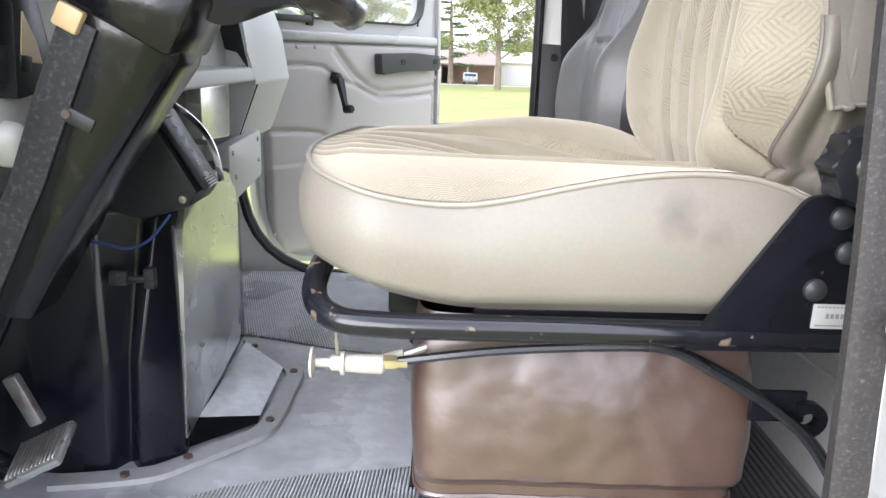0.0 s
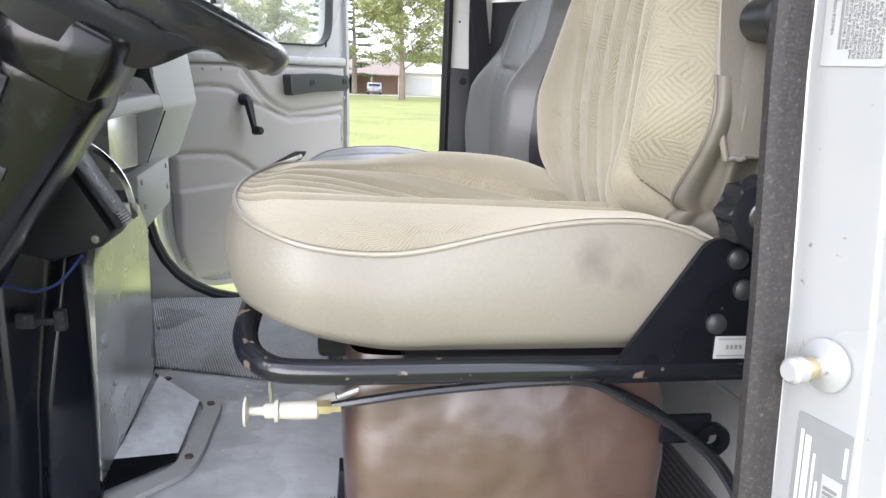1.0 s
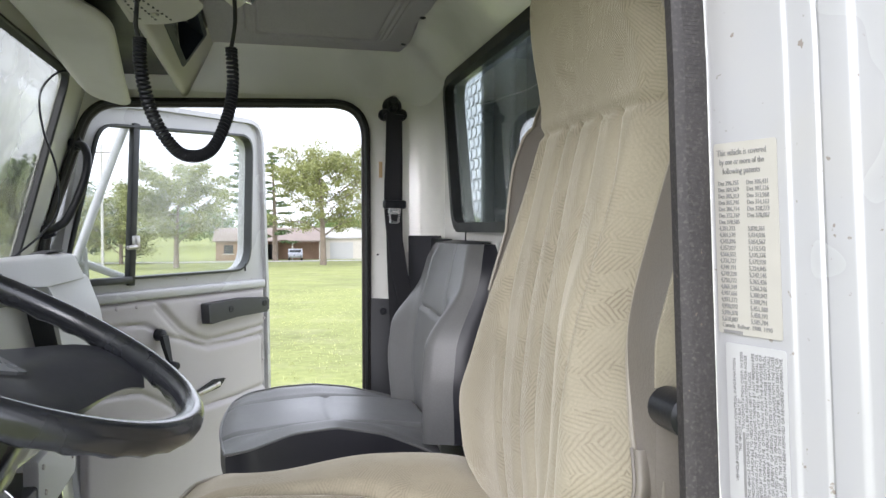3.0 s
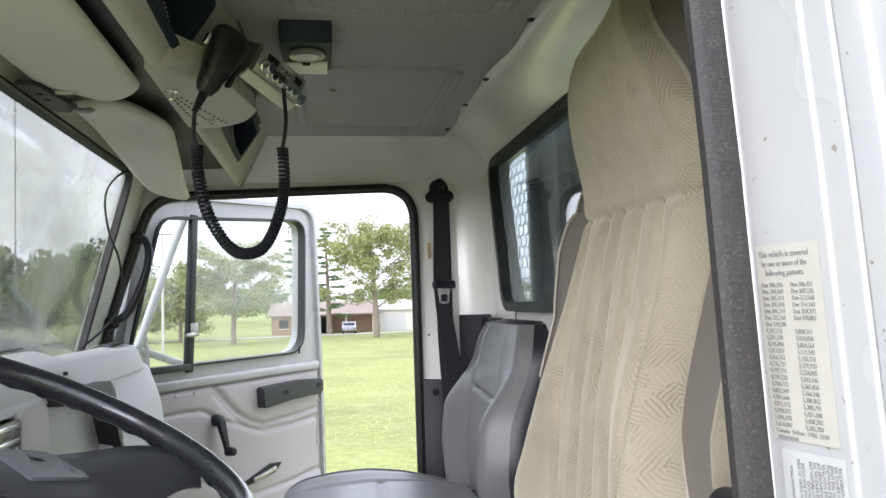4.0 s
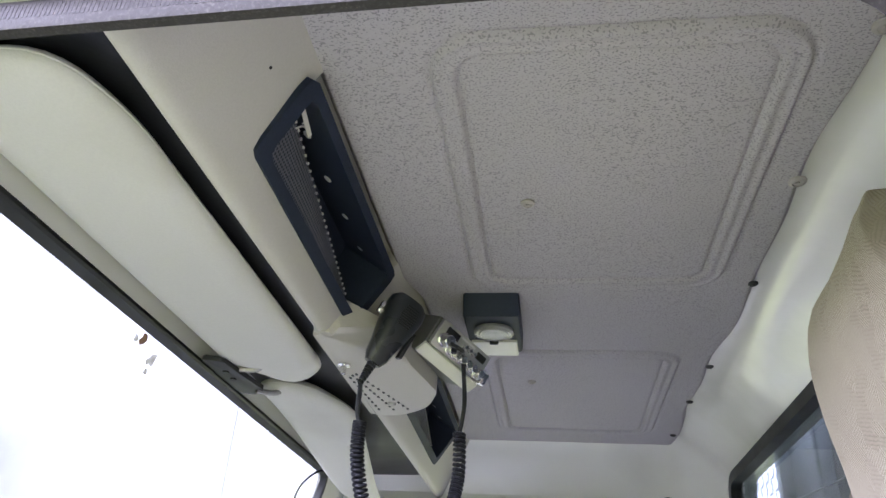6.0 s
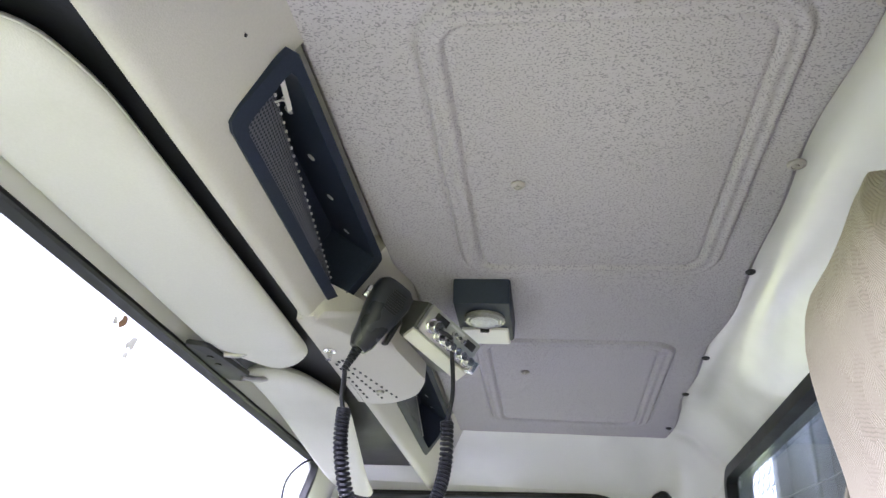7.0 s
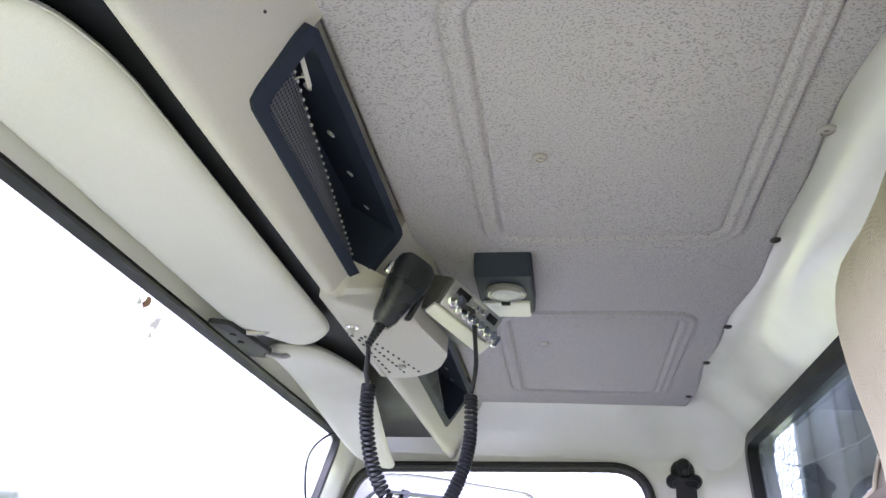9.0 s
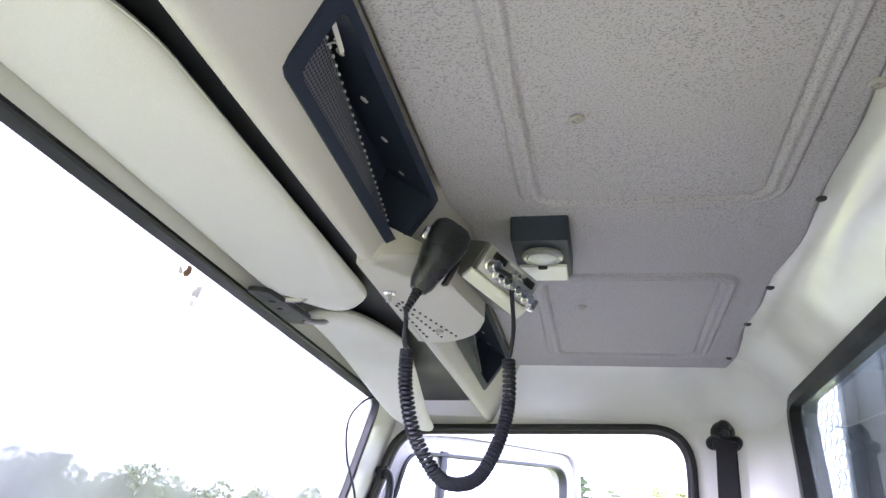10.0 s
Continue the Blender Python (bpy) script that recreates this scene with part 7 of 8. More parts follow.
def on_radio(a, b, c=0.0):
    """A place on the radio's face: along it, up it, and out of it."""
    return RB + rw_ * a * RL + rh_ * b * RHH + rn_ * c


bm = B()
box(bm, on_radio(0.5, 0.36, -0.040), (RL * 1.06, 0.074, RHH * 1.36), RT, 0.003)
part("case", bm, RADIO_CASE, radio, "grey painted radio case")
bm = B()
box(bm, on_radio(0.5, 0.5, 0.002), (RL, 0.010, RHH), RT, 0.003)
face_ob = part("face", bm, METAL_GREY, radio, "brushed silver radio face")
# pale yellowish colour stands for the lawn reflected in this strip
bm = B()
box(bm, on_radio(0.5, -0.22, -0.004), (RL * 1.10, 0.007, 0.020), RT @ Matrix.Rotation(radians(-38), 3, "X"), 0.002)
part("trim_strip", bm, DIFFUSER, face_ob, "trim strip with the lawn reflection put into its pale colour")
for a0, a1, b0, b1, m in ((0.12, 0.36, 0.62, 0.88, BLACK_GLOSS), (0.74, 0.92, 0.60, 0.86, BLACK_GLOSS)):
    bm = B()
    box(bm, on_radio((a0 + a1) / 2, (b0 + b1) / 2, 0.0075), (RL * (a1 - a0), 0.002, RHH * (b1 - b0)), RT, 0.0008)
    part("display", bm, m, face_ob, "small dark display")
for a, b, r, h in ((0.14, 0.36, 0.0105, 0.024), (0.30, 0.22, 0.0072, 0.017), (0.42, 0.22, 0.0070, 0.017), (0.53, 0.22, 0.0070, 0.017), (0.64, 0.22, 0.0070, 0.017), (0.75, 0.22, 0.0072, 0.018), (0.88, 0.20, 0.0080, 0.020), (0.50, 0.66, 0.0034, 0.010), (0.59, 0.66, 0.0034, 0.010), (0.68, 0.66, 0.0034, 0.010)):
    bm = B()
    lathe(bm, [(0, 0), (r, 0), (r, h * 0.3), (r * 0.82, h * 0.36), (r * 0.82, h * 0.94), (r * 0.7, h), (0, h)], Matrix.Translation(on_radio(a, b, 0.006)) @ rn_.to_track_quat("Z", "Y").to_matrix().to_4x4(), 18)
    part("knob", bm, CHROME, face_ob, "chrome knob")
bm = B()
for k in range(6):
    box(bm, on_radio(0.42 + 0.045 * k, 0.86, 0.0078), (0.005, 0.001, 0.003), RT)
part("print", bm, MARK_WHITE, face_ob)
bm = B()
box(bm, on_radio(0.985, 0.16, 0.012), (0.010, 0.020, 0.020), RT, 0.002)
part("side_bracket", bm, CHROME, radio, "bright mounting thumb bracket")
bm = B()
cyl(bm, on_radio(0.42, 0.0, -0.05) - rh_ * 0.0005, on_radio(0.42, 0.0, -0.05) - rh_ * 0.003, 0.0065, n=14)
part("case_screw", bm, BLACK, radio)

# ---- microphone and coiled cord ----
mic = thing("microphone", (-0.45, 0.72, 1.27), "black hand microphone with a coiled cord clipped to the console", "microphone")
M_UP = Vector((0.42, 0.05, 0.90)).normalized()
M_OUT = Vector((0.55, -0.80, -0.22)).normalized()
M_SIDE = M_UP.cross(M_OUT).normalized()
M_OUT = M_SIDE.cross(M_UP)
MC = Vector((-0.452, 0.715, 1.272))
bm = B()
MSEC = [(-0.050, 0.011, 0.010), (-0.040, 0.016, 0.013), (-0.020, 0.019, 0.016), (0.005, 0.025, 0.018), (0.030, 0.029, 0.019), (0.045, 0.027, 0.017), (0.052, 0.020, 0.012)]
rings = [[bm.verts.new(MC + M_UP * h + M_SIDE * (w * math.copysign(abs(math.cos(a)) ** 0.7, math.cos(a))) + M_OUT * (d * math.copysign(abs(math.sin(a)) ** 0.7, math.sin(a)))) for a in [2 * math.pi * k / 24 for k in range(24)]] for h, w, d in MSEC]
for p, q in zip(rings, rings[1:]):
    for k in range(24):
        bm.faces.new((p[k], p[(k + 1) % 24], q[(k + 1) % 24], q[k]))
bm.faces.new(rings[0][::-1])
bm.faces.new(rings[-1])
body = part("body", bm, MIC_BLACK, mic, "blue-black microphone body")
bm = B()
for k in range(9):
    box(bm, MC + M_UP * (0.010 + 0.0035 * k) + M_OUT * 0.0185 + M_SIDE * 0.004, (0.026 - 0.002 * abs(k - 4), 0.0015, 0.0016), Matrix((M_SIDE, M_OUT, M_UP)).transposed())
part("grille", bm, BLACK, body, "black slotted grille", kind="stuff")
bm = B()
box(bm, MC + M_SIDE * 0.027 - M_UP * 0.005, (0.006, 0.014, 0.040), Matrix((M_SIDE, M_OUT, M_UP)).transposed(), 0.002)
part("talk_key", bm, BLACK, body)
bm = B()
box(bm, MC - M_SIDE * 0.030 + M_UP * 0.020, (0.008, 0.010, 0.018), Matrix((M_SIDE, M_OUT, M_UP)).transposed(), 0.002)
part("clip", bm, CHROME, mic, "chrome hanger clip")
CB = MC - M_UP * 0.05
bm = B()
for k in range(6):
    lathe(bm, [(0, -0.0025), (0.0068 - 0.0005 * k, -0.002), (0.0068 - 0.0005 * k, 0.002), (0, 0.0025)], Matrix.Translation(CB - M_UP * (0.003 + 0.0052 * k)) @ M_UP.to_track_quat("Z", "Y").to_matrix().to_4x4(), 14)
part("strain_relief", bm, BLACK, mic, "ribbed strain relief")
bm = B()
tube(bm, [CB - M_UP * 0.03, (-0.490, 0.730, 1.19), (-0.492, 0.737, 1.17), (-0.488, 0.740, 1.152)], 0.0032, 8, 8)
part("lead", bm, BLACK, mic)
bm = B()
tube(bm, [on_radio(0.18, 0.30, 0.030), on_radio(0.28, 0.26, 0.045), (-0.366, 0.805, 1.272), (-0.364, 0.835, 1.22), (-0.368, 0.848, 1.19), (-0.372, 0.850, 1.172)], 0.0032, 8, 8)
part("lead", bm, BLACK, mic)
bm = B()
loop = smooth_path([(-0.488, 0.740, 1.155), (-0.487, 0.745, 1.11), (-0.476, 0.765, 1.055), (-0.450, 0.790, 1.010), (-0.424, 0.80, 1.000), (-0.398, 0.815, 1.014), (-0.378, 0.835, 1.062), (-0.369, 0.848, 1.115), (-0.371, 0.850, 1.175)], 40)
pts, turns = [], 78
N = turns * 12
up = Vector((0.55, -0.83, 0)).normalized()
for k in range(N + 1):
    f = k / N * (len(loop) - 1)
    i = min(int(f), len(loop) - 2)
    p = loop[i].lerp(loop[i + 1], f - i)
    d = (loop[i + 1] - loop[i]).normalized()
    s1 = d.cross(up).normalized()
    s2 = s1.cross(d)
    a = 2 * math.pi * turns * k / N
    pts.append(p + (s1 * math.cos(a) + s2 * math.sin(a)) * 0.0072)
sweep(bm, pts, circle(0.0027, 6), up=up)
part("coiled_cord", bm, BLACK, mic, "black coiled cord hanging in a loop")

# ---- dome lamp ----
lamp = thing("dome_lamp", (-0.33, 0.90, 1.372), "black dome lamp with round lens and white rocker", "lamp")
bm = B()
prism(bm, [(0.802, 1.376), (0.815, 1.340), (0.948, 1.337), (0.958, 1.376)], "x", -0.371, -0.287, 0.005)
part("housing", bm, BLUE_BLACK, lamp)
bm = B()
lathe(bm, [(0.031, 0), (0.031, 0.004), (0.027, 0.006), (0.024, 0.005), (0.021, 0.0065), (0.017, 0.0055), (0.013, 0.007), (0.008, 0.006), (0, 0.0075)], Matrix.Translation((-0.328, 0.866, 1.3385)) @ Matrix.Rotation(math.pi, 4, "X"), 32)
part("lens", bm, LENS, lamp, "clear ringed round lens")
bm = B()
prism(bm, [(0.900, 1.340), (0.900, 1.334), (0.942, 1.328), (0.962, 1.336), (0.962, 1.345)], "x", -0.366, -0.294, 0.002)
part("rocker", bm, DIFFUSER, lamp, "white plastic rocker")
bm = B()
box(bm, (-0.330, 0.898, 1.333), (0.014, 0.006, 0.008), bevel=0.002)
part("catch", bm, BLACK, lamp)

# ---- seat belt ----
belt = thing("seat_belt", (0.03, 1.66, 1.24), "black seat belt hanging from its pillar anchor", "seat belt")
bm = B()
lathe(bm, [(0, 0.022), (0.018, 0.020), (0.026, 0.012), (0.028, 0.0)], Matrix.Translation((0.030, 1.728, 1.240)) @ Matrix.Rotation(math.pi / 2, 4, "X"), 24)
for dx, dz in ((-0.024, -0.020), (0.024, -0.020), (0.0, 0.016)):
    lathe(bm, [(0, 0.026), (0.010, 0.025), (0.016, 0.018), (0.017, 0.0)], Matrix.Translation((0.030 + dx, 1.722, 1.235 + dz)) @ Matrix.Rotation(math.pi / 2, 4, "X"), 18)
lathe(bm, [(0, 0.030), (0.008, 0.030), (0.011, 0.026), (0.011, 0.010)], Matrix.Translation((0.030, 1.722, 1.232)) @ Matrix.Rotation(math.pi / 2, 4, "X"), 18)
box(bm, (0.030, 1.698, 1.206), (0.058, 0.014, 0.018), bevel=0.006)
part("anchor_cover", bm, BLACK, belt, "black anchor cover")


def strap(bm, pts, w, side, th=0.0016):
    path = smooth_path(pts, 8)
    side = Vector(side).normalized()
    nrm = Vector((0.3, -1, 0)).normalized()
    r = [[bm.verts.new(p + side * a * w / 2 + nrm * b * th) for a, b in ((-1, -1), (1, -1), (1, 1), (-1, 1))] for p in path]
    for p, q in zip(r, r[1:]):
        for k in range(4):
            bm.faces.new((p[k], p[(k + 1) % 4], q[(k + 1) % 4], q[k]))
    bm.faces.new(r[0][::-1])
    bm.faces.new(r[-1])


bm = B()
strap(bm, [(0.030, 1.694, 1.22), (0.026, 1.685, 1.10), (0.020, 1.672, 0.95), (0.035, 1.66, 0.80), (0.065, 1.65, 0.62), (0.09, 1.645, 0.45)], 0.046, (1, 0.25, 0.05))
part("webbing", bm, WEBBING, belt, "black webbing")
bm = B()
strap(bm, [(0.034, 1.716, 1.22), (0.034, 1.712, 1.10), (0.034, 1.708, 0.8), (0.05, 1.705, 0.5)], 0.046, (1, 0.1, 0))
part("webbing", bm, WEBBING, belt, "black webbing")
bm = B()
box(bm, (0.024, 1.655, 0.960), (0.066, 0.020, 0.024), Matrix.Rotation(radians(12), 3, "Z"), 0.006)
tongue = part("tongue_cover", bm, BLACK, belt, "black tongue cover")
bm = B()
poly = resample(rounded([(-0.020, -0.002), (0.020, -0.002), (0.014, -0.045), (-0.014, -0.045)], 0.006), 40)
inner = [(p.x * 0.55, (p.y + 0.026) * 0.45 - 0.030) for p in poly]
ring_panel(bm, inner, [tuple(p) for p in poly], lambda u, v, w: Vector((0.022 + u, 1.650 + 0.25 * u - w, 0.952 + v)), 0.003)
part("tongue", bm, CHROME, tongue, "chrome belt tongue")
bm = B()
box(bm, (-0.005, 1.716, 1.06), (0.010, 0.004, 0.045), bevel=0.001)
part("tag", bm, ORANGE, belt, "small faded belt tag")
guide = thing("belt_guide", (0.11, 1.66, 0.7), "black plastic belt guide panel behind the passenger seat", "belt guide")
bm = B()
prism(bm, rounded([(1.50, 0.62), (1.50, 0.866), (1.70, 0.866), (1.70, 0.62)], 0.012), "x", 0.128, 0.152, 0.004)
gp = part("panel", bm, BLACK, guide)
bm = B()
for i in range(5):
    for k in range(7):
        cyl(bm, (0.1275, 1.525 + 0.014 * k, 0.80 + 0.011 * i), (0.126, 1.525 + 0.014 * k, 0.80 + 0.011 * i), 0.003, n=6)
part("perforations", bm, DASH_DARK, gp, kind="stuff")

# ---- labels and striker on the door jamb ----
JA, JB = Vector((-0.022, 0.108, 0)), Vector((-0.004, 0.046, 0))
jd = (JB - JA).normalized()
jn = Vector((jd.y, -jd.x, 0))
if jn.x > 0:
    jn = -jn
JT = Matrix((jd, Vector((0, 0, 1)), jd.cross(Vector((0, 0, 1))))).transposed()


def on_jamb(a, z, c=0.001):
    return JA + jd * a + Vector((0, lean(z), z)) + jn * c


def sticker(name, a0, a1, z0, z1, mat, label):
    ob = thing(name, tuple(on_jamb((a0 + a1) / 2, z0)), label, "sticker")
    bm = B()
    poly = rounded([(a0, z0), (a1, z0), (a1, z1), (a0, z1)], 0.002, 3)
    lo = [bm.verts.new(on_jamb(a, z, 0.0004)) for a, z in poly]
    hi = [bm.verts.new(on_jamb(a, z, 0.0010)) for a, z in poly]
    bm.faces.new(hi)
    for i in range(len(poly)):
        bm.faces.new((lo[i], lo[(i + 1) % len(poly)], hi[(i + 1) % len(poly)], hi[i]))
    return ob, part("paper", bm, mat, ob)


SLOPE = (lean(0.948) - lean(0.71)) / 0.238
LF = (JT.to_4x4() if jd.cross(Vector((0, 0, 1))).dot(jn) > 0 else Matrix((jd, Vector((0, 0, 1)), jn)).transposed().to_4x4())
LF = LF.copy()
LF[1][1] += SLOPE
st, paper = sticker("patent_sticker", 0.0020, 0.0500, 0.821, 0.948, PAPER, "cream sticker with patent numbers on the white jamb")
for k, (tx, ind) in enumerate((("This vehicle is covered", 0.0), ("by one or more of the", 0.0018), ("following patents", 0.0042))):
    writing("text_line", tx, Matrix.Translation(on_jamb(0.0048 + ind, 0.9395 - 0.0062 * k, 0.0012)) @ LF, 0.0058, INK, paper, width=(0.038, 0.0345, 0.029)[k])
NUMBERS = ("Des 296,755|Des 304,569|Des 305,313|Des 305,746|Des 306,714|Des 332,769|Des 378,585|4,281,733|4,301,570|4,345,896|4,357,027|4,566,552|4,736,727|4,749,191|4,749,220|4,750,772|4,865,349|4,907,666|4,971,172|4,998,592|5,006,078|5,618,087",
           "Des 306,431|Des 307,126|Des 313,968|Des 314,163|Des 328,273|Des 370,887||5,020,361|5,034,036|5,054,567|5,115,542|5,125,376|5,179,920|5,224,045|5,242,146|5,365,436|5,366,246|5,380,042|5,388,791|5,451,188|5,458,392|5,585,784")
for k, column_text in enumerate(NUMBERS):
    writing("number_column", column_text.replace("|", "\n"), Matrix.Translation(on_jamb(0.0050 + 0.0225 * k, 0.9195, 0.0012)) @ LF, 0.0043, INK, paper, width=0.0165)
writing("text_line", "Canada  Rd/enr. 1988, 1990", Matrix.Translation(on_jamb(0.0052, 0.8252, 0.0012)) @ LF, 0.0040, INK, paper, width=0.038)
bm = B()
box(bm, on_jamb(0.0135, 0.8223, 0.0011), (0.015, 0.0022, 0.0003), LF.to_3x3())
part("print", bm, INK, paper)
st, paper = sticker("noise_sticker", 0.0070, 0.0520, 0.706, 0.815, PAPER_WHITE, "white emission control sticker with sideways print")
LFS = LF @ Matrix.Rotation(math.pi / 2, 4, "Z")
NOISE = ("VEHICLE NOISE EMISSION CONTROL INFORMATION", "THIS VEHICLE WAS BUILT BY", "TRANSPORTATION CORP. IN 2000", "THIS VEHICLE CONFORMS TO U.S. EPA REGULATIONS FOR NOISE", "EMISSIONS APPLICABLE TO MEDIUM AND HEAVY TRUCKS.",
         "THE FOLLOWING ACTS OR THE CAUSING THEREOF BY ANY PERSON ARE", "PROHIBITED BY THE NOISE CONTROL ACT OF 1972: A. THE REMOVAL OR", "RENDERING INOPERATIVE, OTHER THAN FOR THE PURPOSES OF", "MAINTENANCE REPAIR OR REPLACEMENT OF ANY NOISE CONTROL",
         "DEVICE OR ELEMENT OF DESIGN (LISTED IN OWNERS MANUAL)", "INCORPORATED INTO THIS VEHICLE IN COMPLIANCE WITH THE NOISE", "CONTROL ACT. B. THE USE OF THIS VEHICLE AFTER SUCH DEVICE OR", "ELEMENT OF DESIGN HAS BEEN REMOVED OR RENDERED INOPERATIVE.")
for k, tx in enumerate(NOISE):
    z0, wide = ((0.725, 0.080), (0.745, 0.034), (0.760, 0.050), (0.716, 0.092), (0.716, 0.082))[k] if k < 5 else (0.7105, 0.0995)
    writing("text_line", tx, Matrix.Translation(on_jamb(0.0145 + 0.0029 * k, z0, 0.0012)) @ LFS, 0.0029, INK, paper, width=wide)
bm = B()
box(bm, on_jamb(0.0193, 0.737, 0.0011), (0.0019, 0.042, 0.0003), LF.to_3x3())
part("print", bm, INK, paper)
st, paper = sticker("rating_sticker", 0.0135, 0.0545, 0.335, 0.481, STICKER_GREY, "dark grey rating sticker with pale print and a barcode")
bm = B()
box(bm, on_jamb(0.0425, 0.398, 0.0011), (0.015, 0.100, 0.0003), LF.to_3x3())
panel_ob = part("barcode_panel", bm, PAPER_WHITE, paper, "white barcode panel")
bm = B()
r = random.Random(9)
z = 0.353
while z < 0.443:
    w = r.choice((0.0010, 0.0016, 0.0026))
    box(bm, on_jamb(0.0425, z, 0.0014), (0.0105, w, 0.0003), LF.to_3x3())
    z += w + r.choice((0.0010, 0.0018))
part("print", bm, INK, panel_ob, "barcode bars", kind="stuff")
bm = B()
for a, z, length, w in ((0.0170, 0.415, 0.110, 0.0022), (0.0225, 0.440, 0.055, 0.0042), (0.0225, 0.372, 0.045, 0.0020), (0.0275, 0.410, 0.095, 0.0016), (0.0310, 0.400, 0.080, 0.0016), (0.0510, 0.462, 0.020, 0.0022)):
    box(bm, on_jamb(a, z, 0.0011), (w, length, 0.0003), LF.to_3x3())
part("print", bm, MARK_WHITE, paper, "pale bars of print", kind="stuff")
striker = thing("door_striker", tuple(on_jamb(0.045, 0.52)), "white painted door striker pin on a round plate", "striker")
SP = on_jamb(0.031, 0.519, 0.0)
bm = B()
lathe(bm, [(0.0175, 0.0), (0.0175, 0.002), (0.014, 0.0035), (0.009, 0.005), (0.0062, 0.006), (0.0062, 0.024), (0, 0.024)], Matrix.Translation(SP + jn * 0.002) @ jn.to_track_quat("Z", "Y").to_matrix().to_4x4(), 28)
part("base", bm, WHITE, striker)
bm = B()
lathe(bm, [(0.0068, 0.022), (0.0085, 0.023), (0.0085, 0.031), (0.006, 0.034), (0, 0.034)], Matrix.Translation(SP + jn * 0.002) @ jn.to_track_quat("Z", "Y").to_matrix().to_4x4(), 24)
part("head", bm, WHITE, striker)
bm = B()
lathe(bm, [(0.0064, 0.012), (0.0070, 0.013), (0.0070, 0.020), (0.0064, 0.021)], Matrix.Translation(SP + jn * 0.002) @ jn.to_track_quat("Z", "Y").to_matrix().to_4x4(), 24)
part("bush", bm, BRASS, striker, "brown worn bush")

# ---- behind the rear window ----
rack = thing("cab_guard", (0.50, 1.2, 0.2), "dark cab guard with a painted expanded mesh panel behind the window", "cab guard")
bm = B()
box(bm, (0.285, 0.60, 0.85), (0.02, 1.93, 1.50), bevel=0.004)
part("panel", bm, BODY_DARK, rack, "dark grey guard panel")
for y in (1.985, 1.555, 1.30):
    bm = B()
    box(bm, (0.262, y, 0.85), (0.028, 0.035, 1.50), bevel=0.005)
    part("post", bm, BODY_DARK, rack)
for y in (0.10, 1.70):
    bm = B()
    box(bm, (0.230, y, 0.45), (0.06, 0.04, 0.04), bevel=0.004)
    part("standoff", bm, BODY_DARK, rack)
bm = B()
PX, PZ = 0.050, 0.031
for j in range(44):
    for k in range(9):
        cy, czm = 1.585 + PX * (k + 0.5 * (j % 2)), 0.15 + PZ * j
        o = [(-0.5, 0), (-0.30, 0.5), (0.30, 0.5), (0.5, 0), (0.30, -0.5), (-0.30, -0.5)]
        ov = [bm.verts.new((0.27, cy + a * PX, czm + b * PZ)) for a, b in o]
        iv = [bm.verts.new((0.268, cy + a * PX * 0.80, czm + b * PZ * 0.76)) for a, b in o]
        for q_ in range(6):
            bm.faces.new((ov[q_], ov[(q_ + 1) % 6], iv[(q_ + 1) % 6], iv[q_]))
part("mesh", bm, MESH_WHITE, rack, "pale expanded metal mesh", kind="stuff")
tie = thing("loose_wire", (0.2, 1.3, 1.2), "thin white wire hanging behind the window", "wire")
bm = B()
tube(bm, [(0.19, 1.46, 1.215), (0.20, 1.36, 1.195), (0.21, 1.22, 1.190), (0.20, 1.05, 1.175), (0.20, 0.9, 1.19)], 0.0014, 6, 6)
part("strand", bm, MARK_WHITE, tie)
tie = thing("loose_wire", (0.15, 1.42, 0.86), "short black wire hanging below the rear window", "wire")
bm = B()
tube(bm, [(0.155, 1.385, 0.885), (0.152, 1.38, 0.870), (0.150, 1.365, 0.855), (0.148, 1.35, 0.842)], 0.0016, 6, 6)
part("strand", bm, BLACK, tie)


# ---- outdoors ----
GROUND_Z = -1.10


def gz(x, y):
    return GROUND_Z - 0.020 * max(-60.0, min(160.0, y))


def axis(t):
    t = 2 * t - 1
    return 1400 * math.copysign(abs(t) ** 3, t)


bm = B()
sheet(bm, lambda u, v: (axis(u), axis(v), gz(axis(u), axis(v))), 80, 80)
structure("ground", bm, GRASS, "bright green mown lawn", "lawn", sharp=80)
# tufts in the near lawn
rng = np.random.default_rng(4)
bm = B()
for k in range(16000):
    x, y = rng.uniform(-9, 7), 2.8 + 30 * rng.random() ** 1.7
    z = gz(x, y)
    h, w, a = rng.uniform(0.02, 0.055), rng.uniform(0.006, 0.014), rng.uniform(0, 6.28)
    lx, ly = rng.uniform(-0.03, 0.03), rng.uniform(-0.03, 0.03)
    bm.faces.new([bm.verts.new(p) for p in ((x - w * math.cos(a), y - w * math.sin(a), z - 0.005), (x + w * math.cos(a), y + w * math.sin(a), z - 0.005), (x + lx, y + ly, z + h))])
ob = part("grass", bm, TUFT)
tagged(ob, "short uneven grass blades on the lawn", "grass", kind="stuff")
# the road beyond the lawn
bm = B()
sheet(bm, lambda u, v: (-160 + 320 * u, 88 + 5 * v + 0.03 * (-160 + 320 * u), gz(0, 88 + 5 * v) + 0.05 + 0.04 * math.sin(math.pi * v)), 40, 4)
structure("road", bm, ROAD, "pale concrete road beyond the lawn", "road")


def at(az, dist):
    """A place on the ground by its bearing from the cab (degrees to the rear of straight across) and distance."""
    a = radians(az)
    x, y = -0.3 + dist * math.sin(a), -0.35 + dist * math.cos(a)
    return Vector((x, y, gz(x, y)))


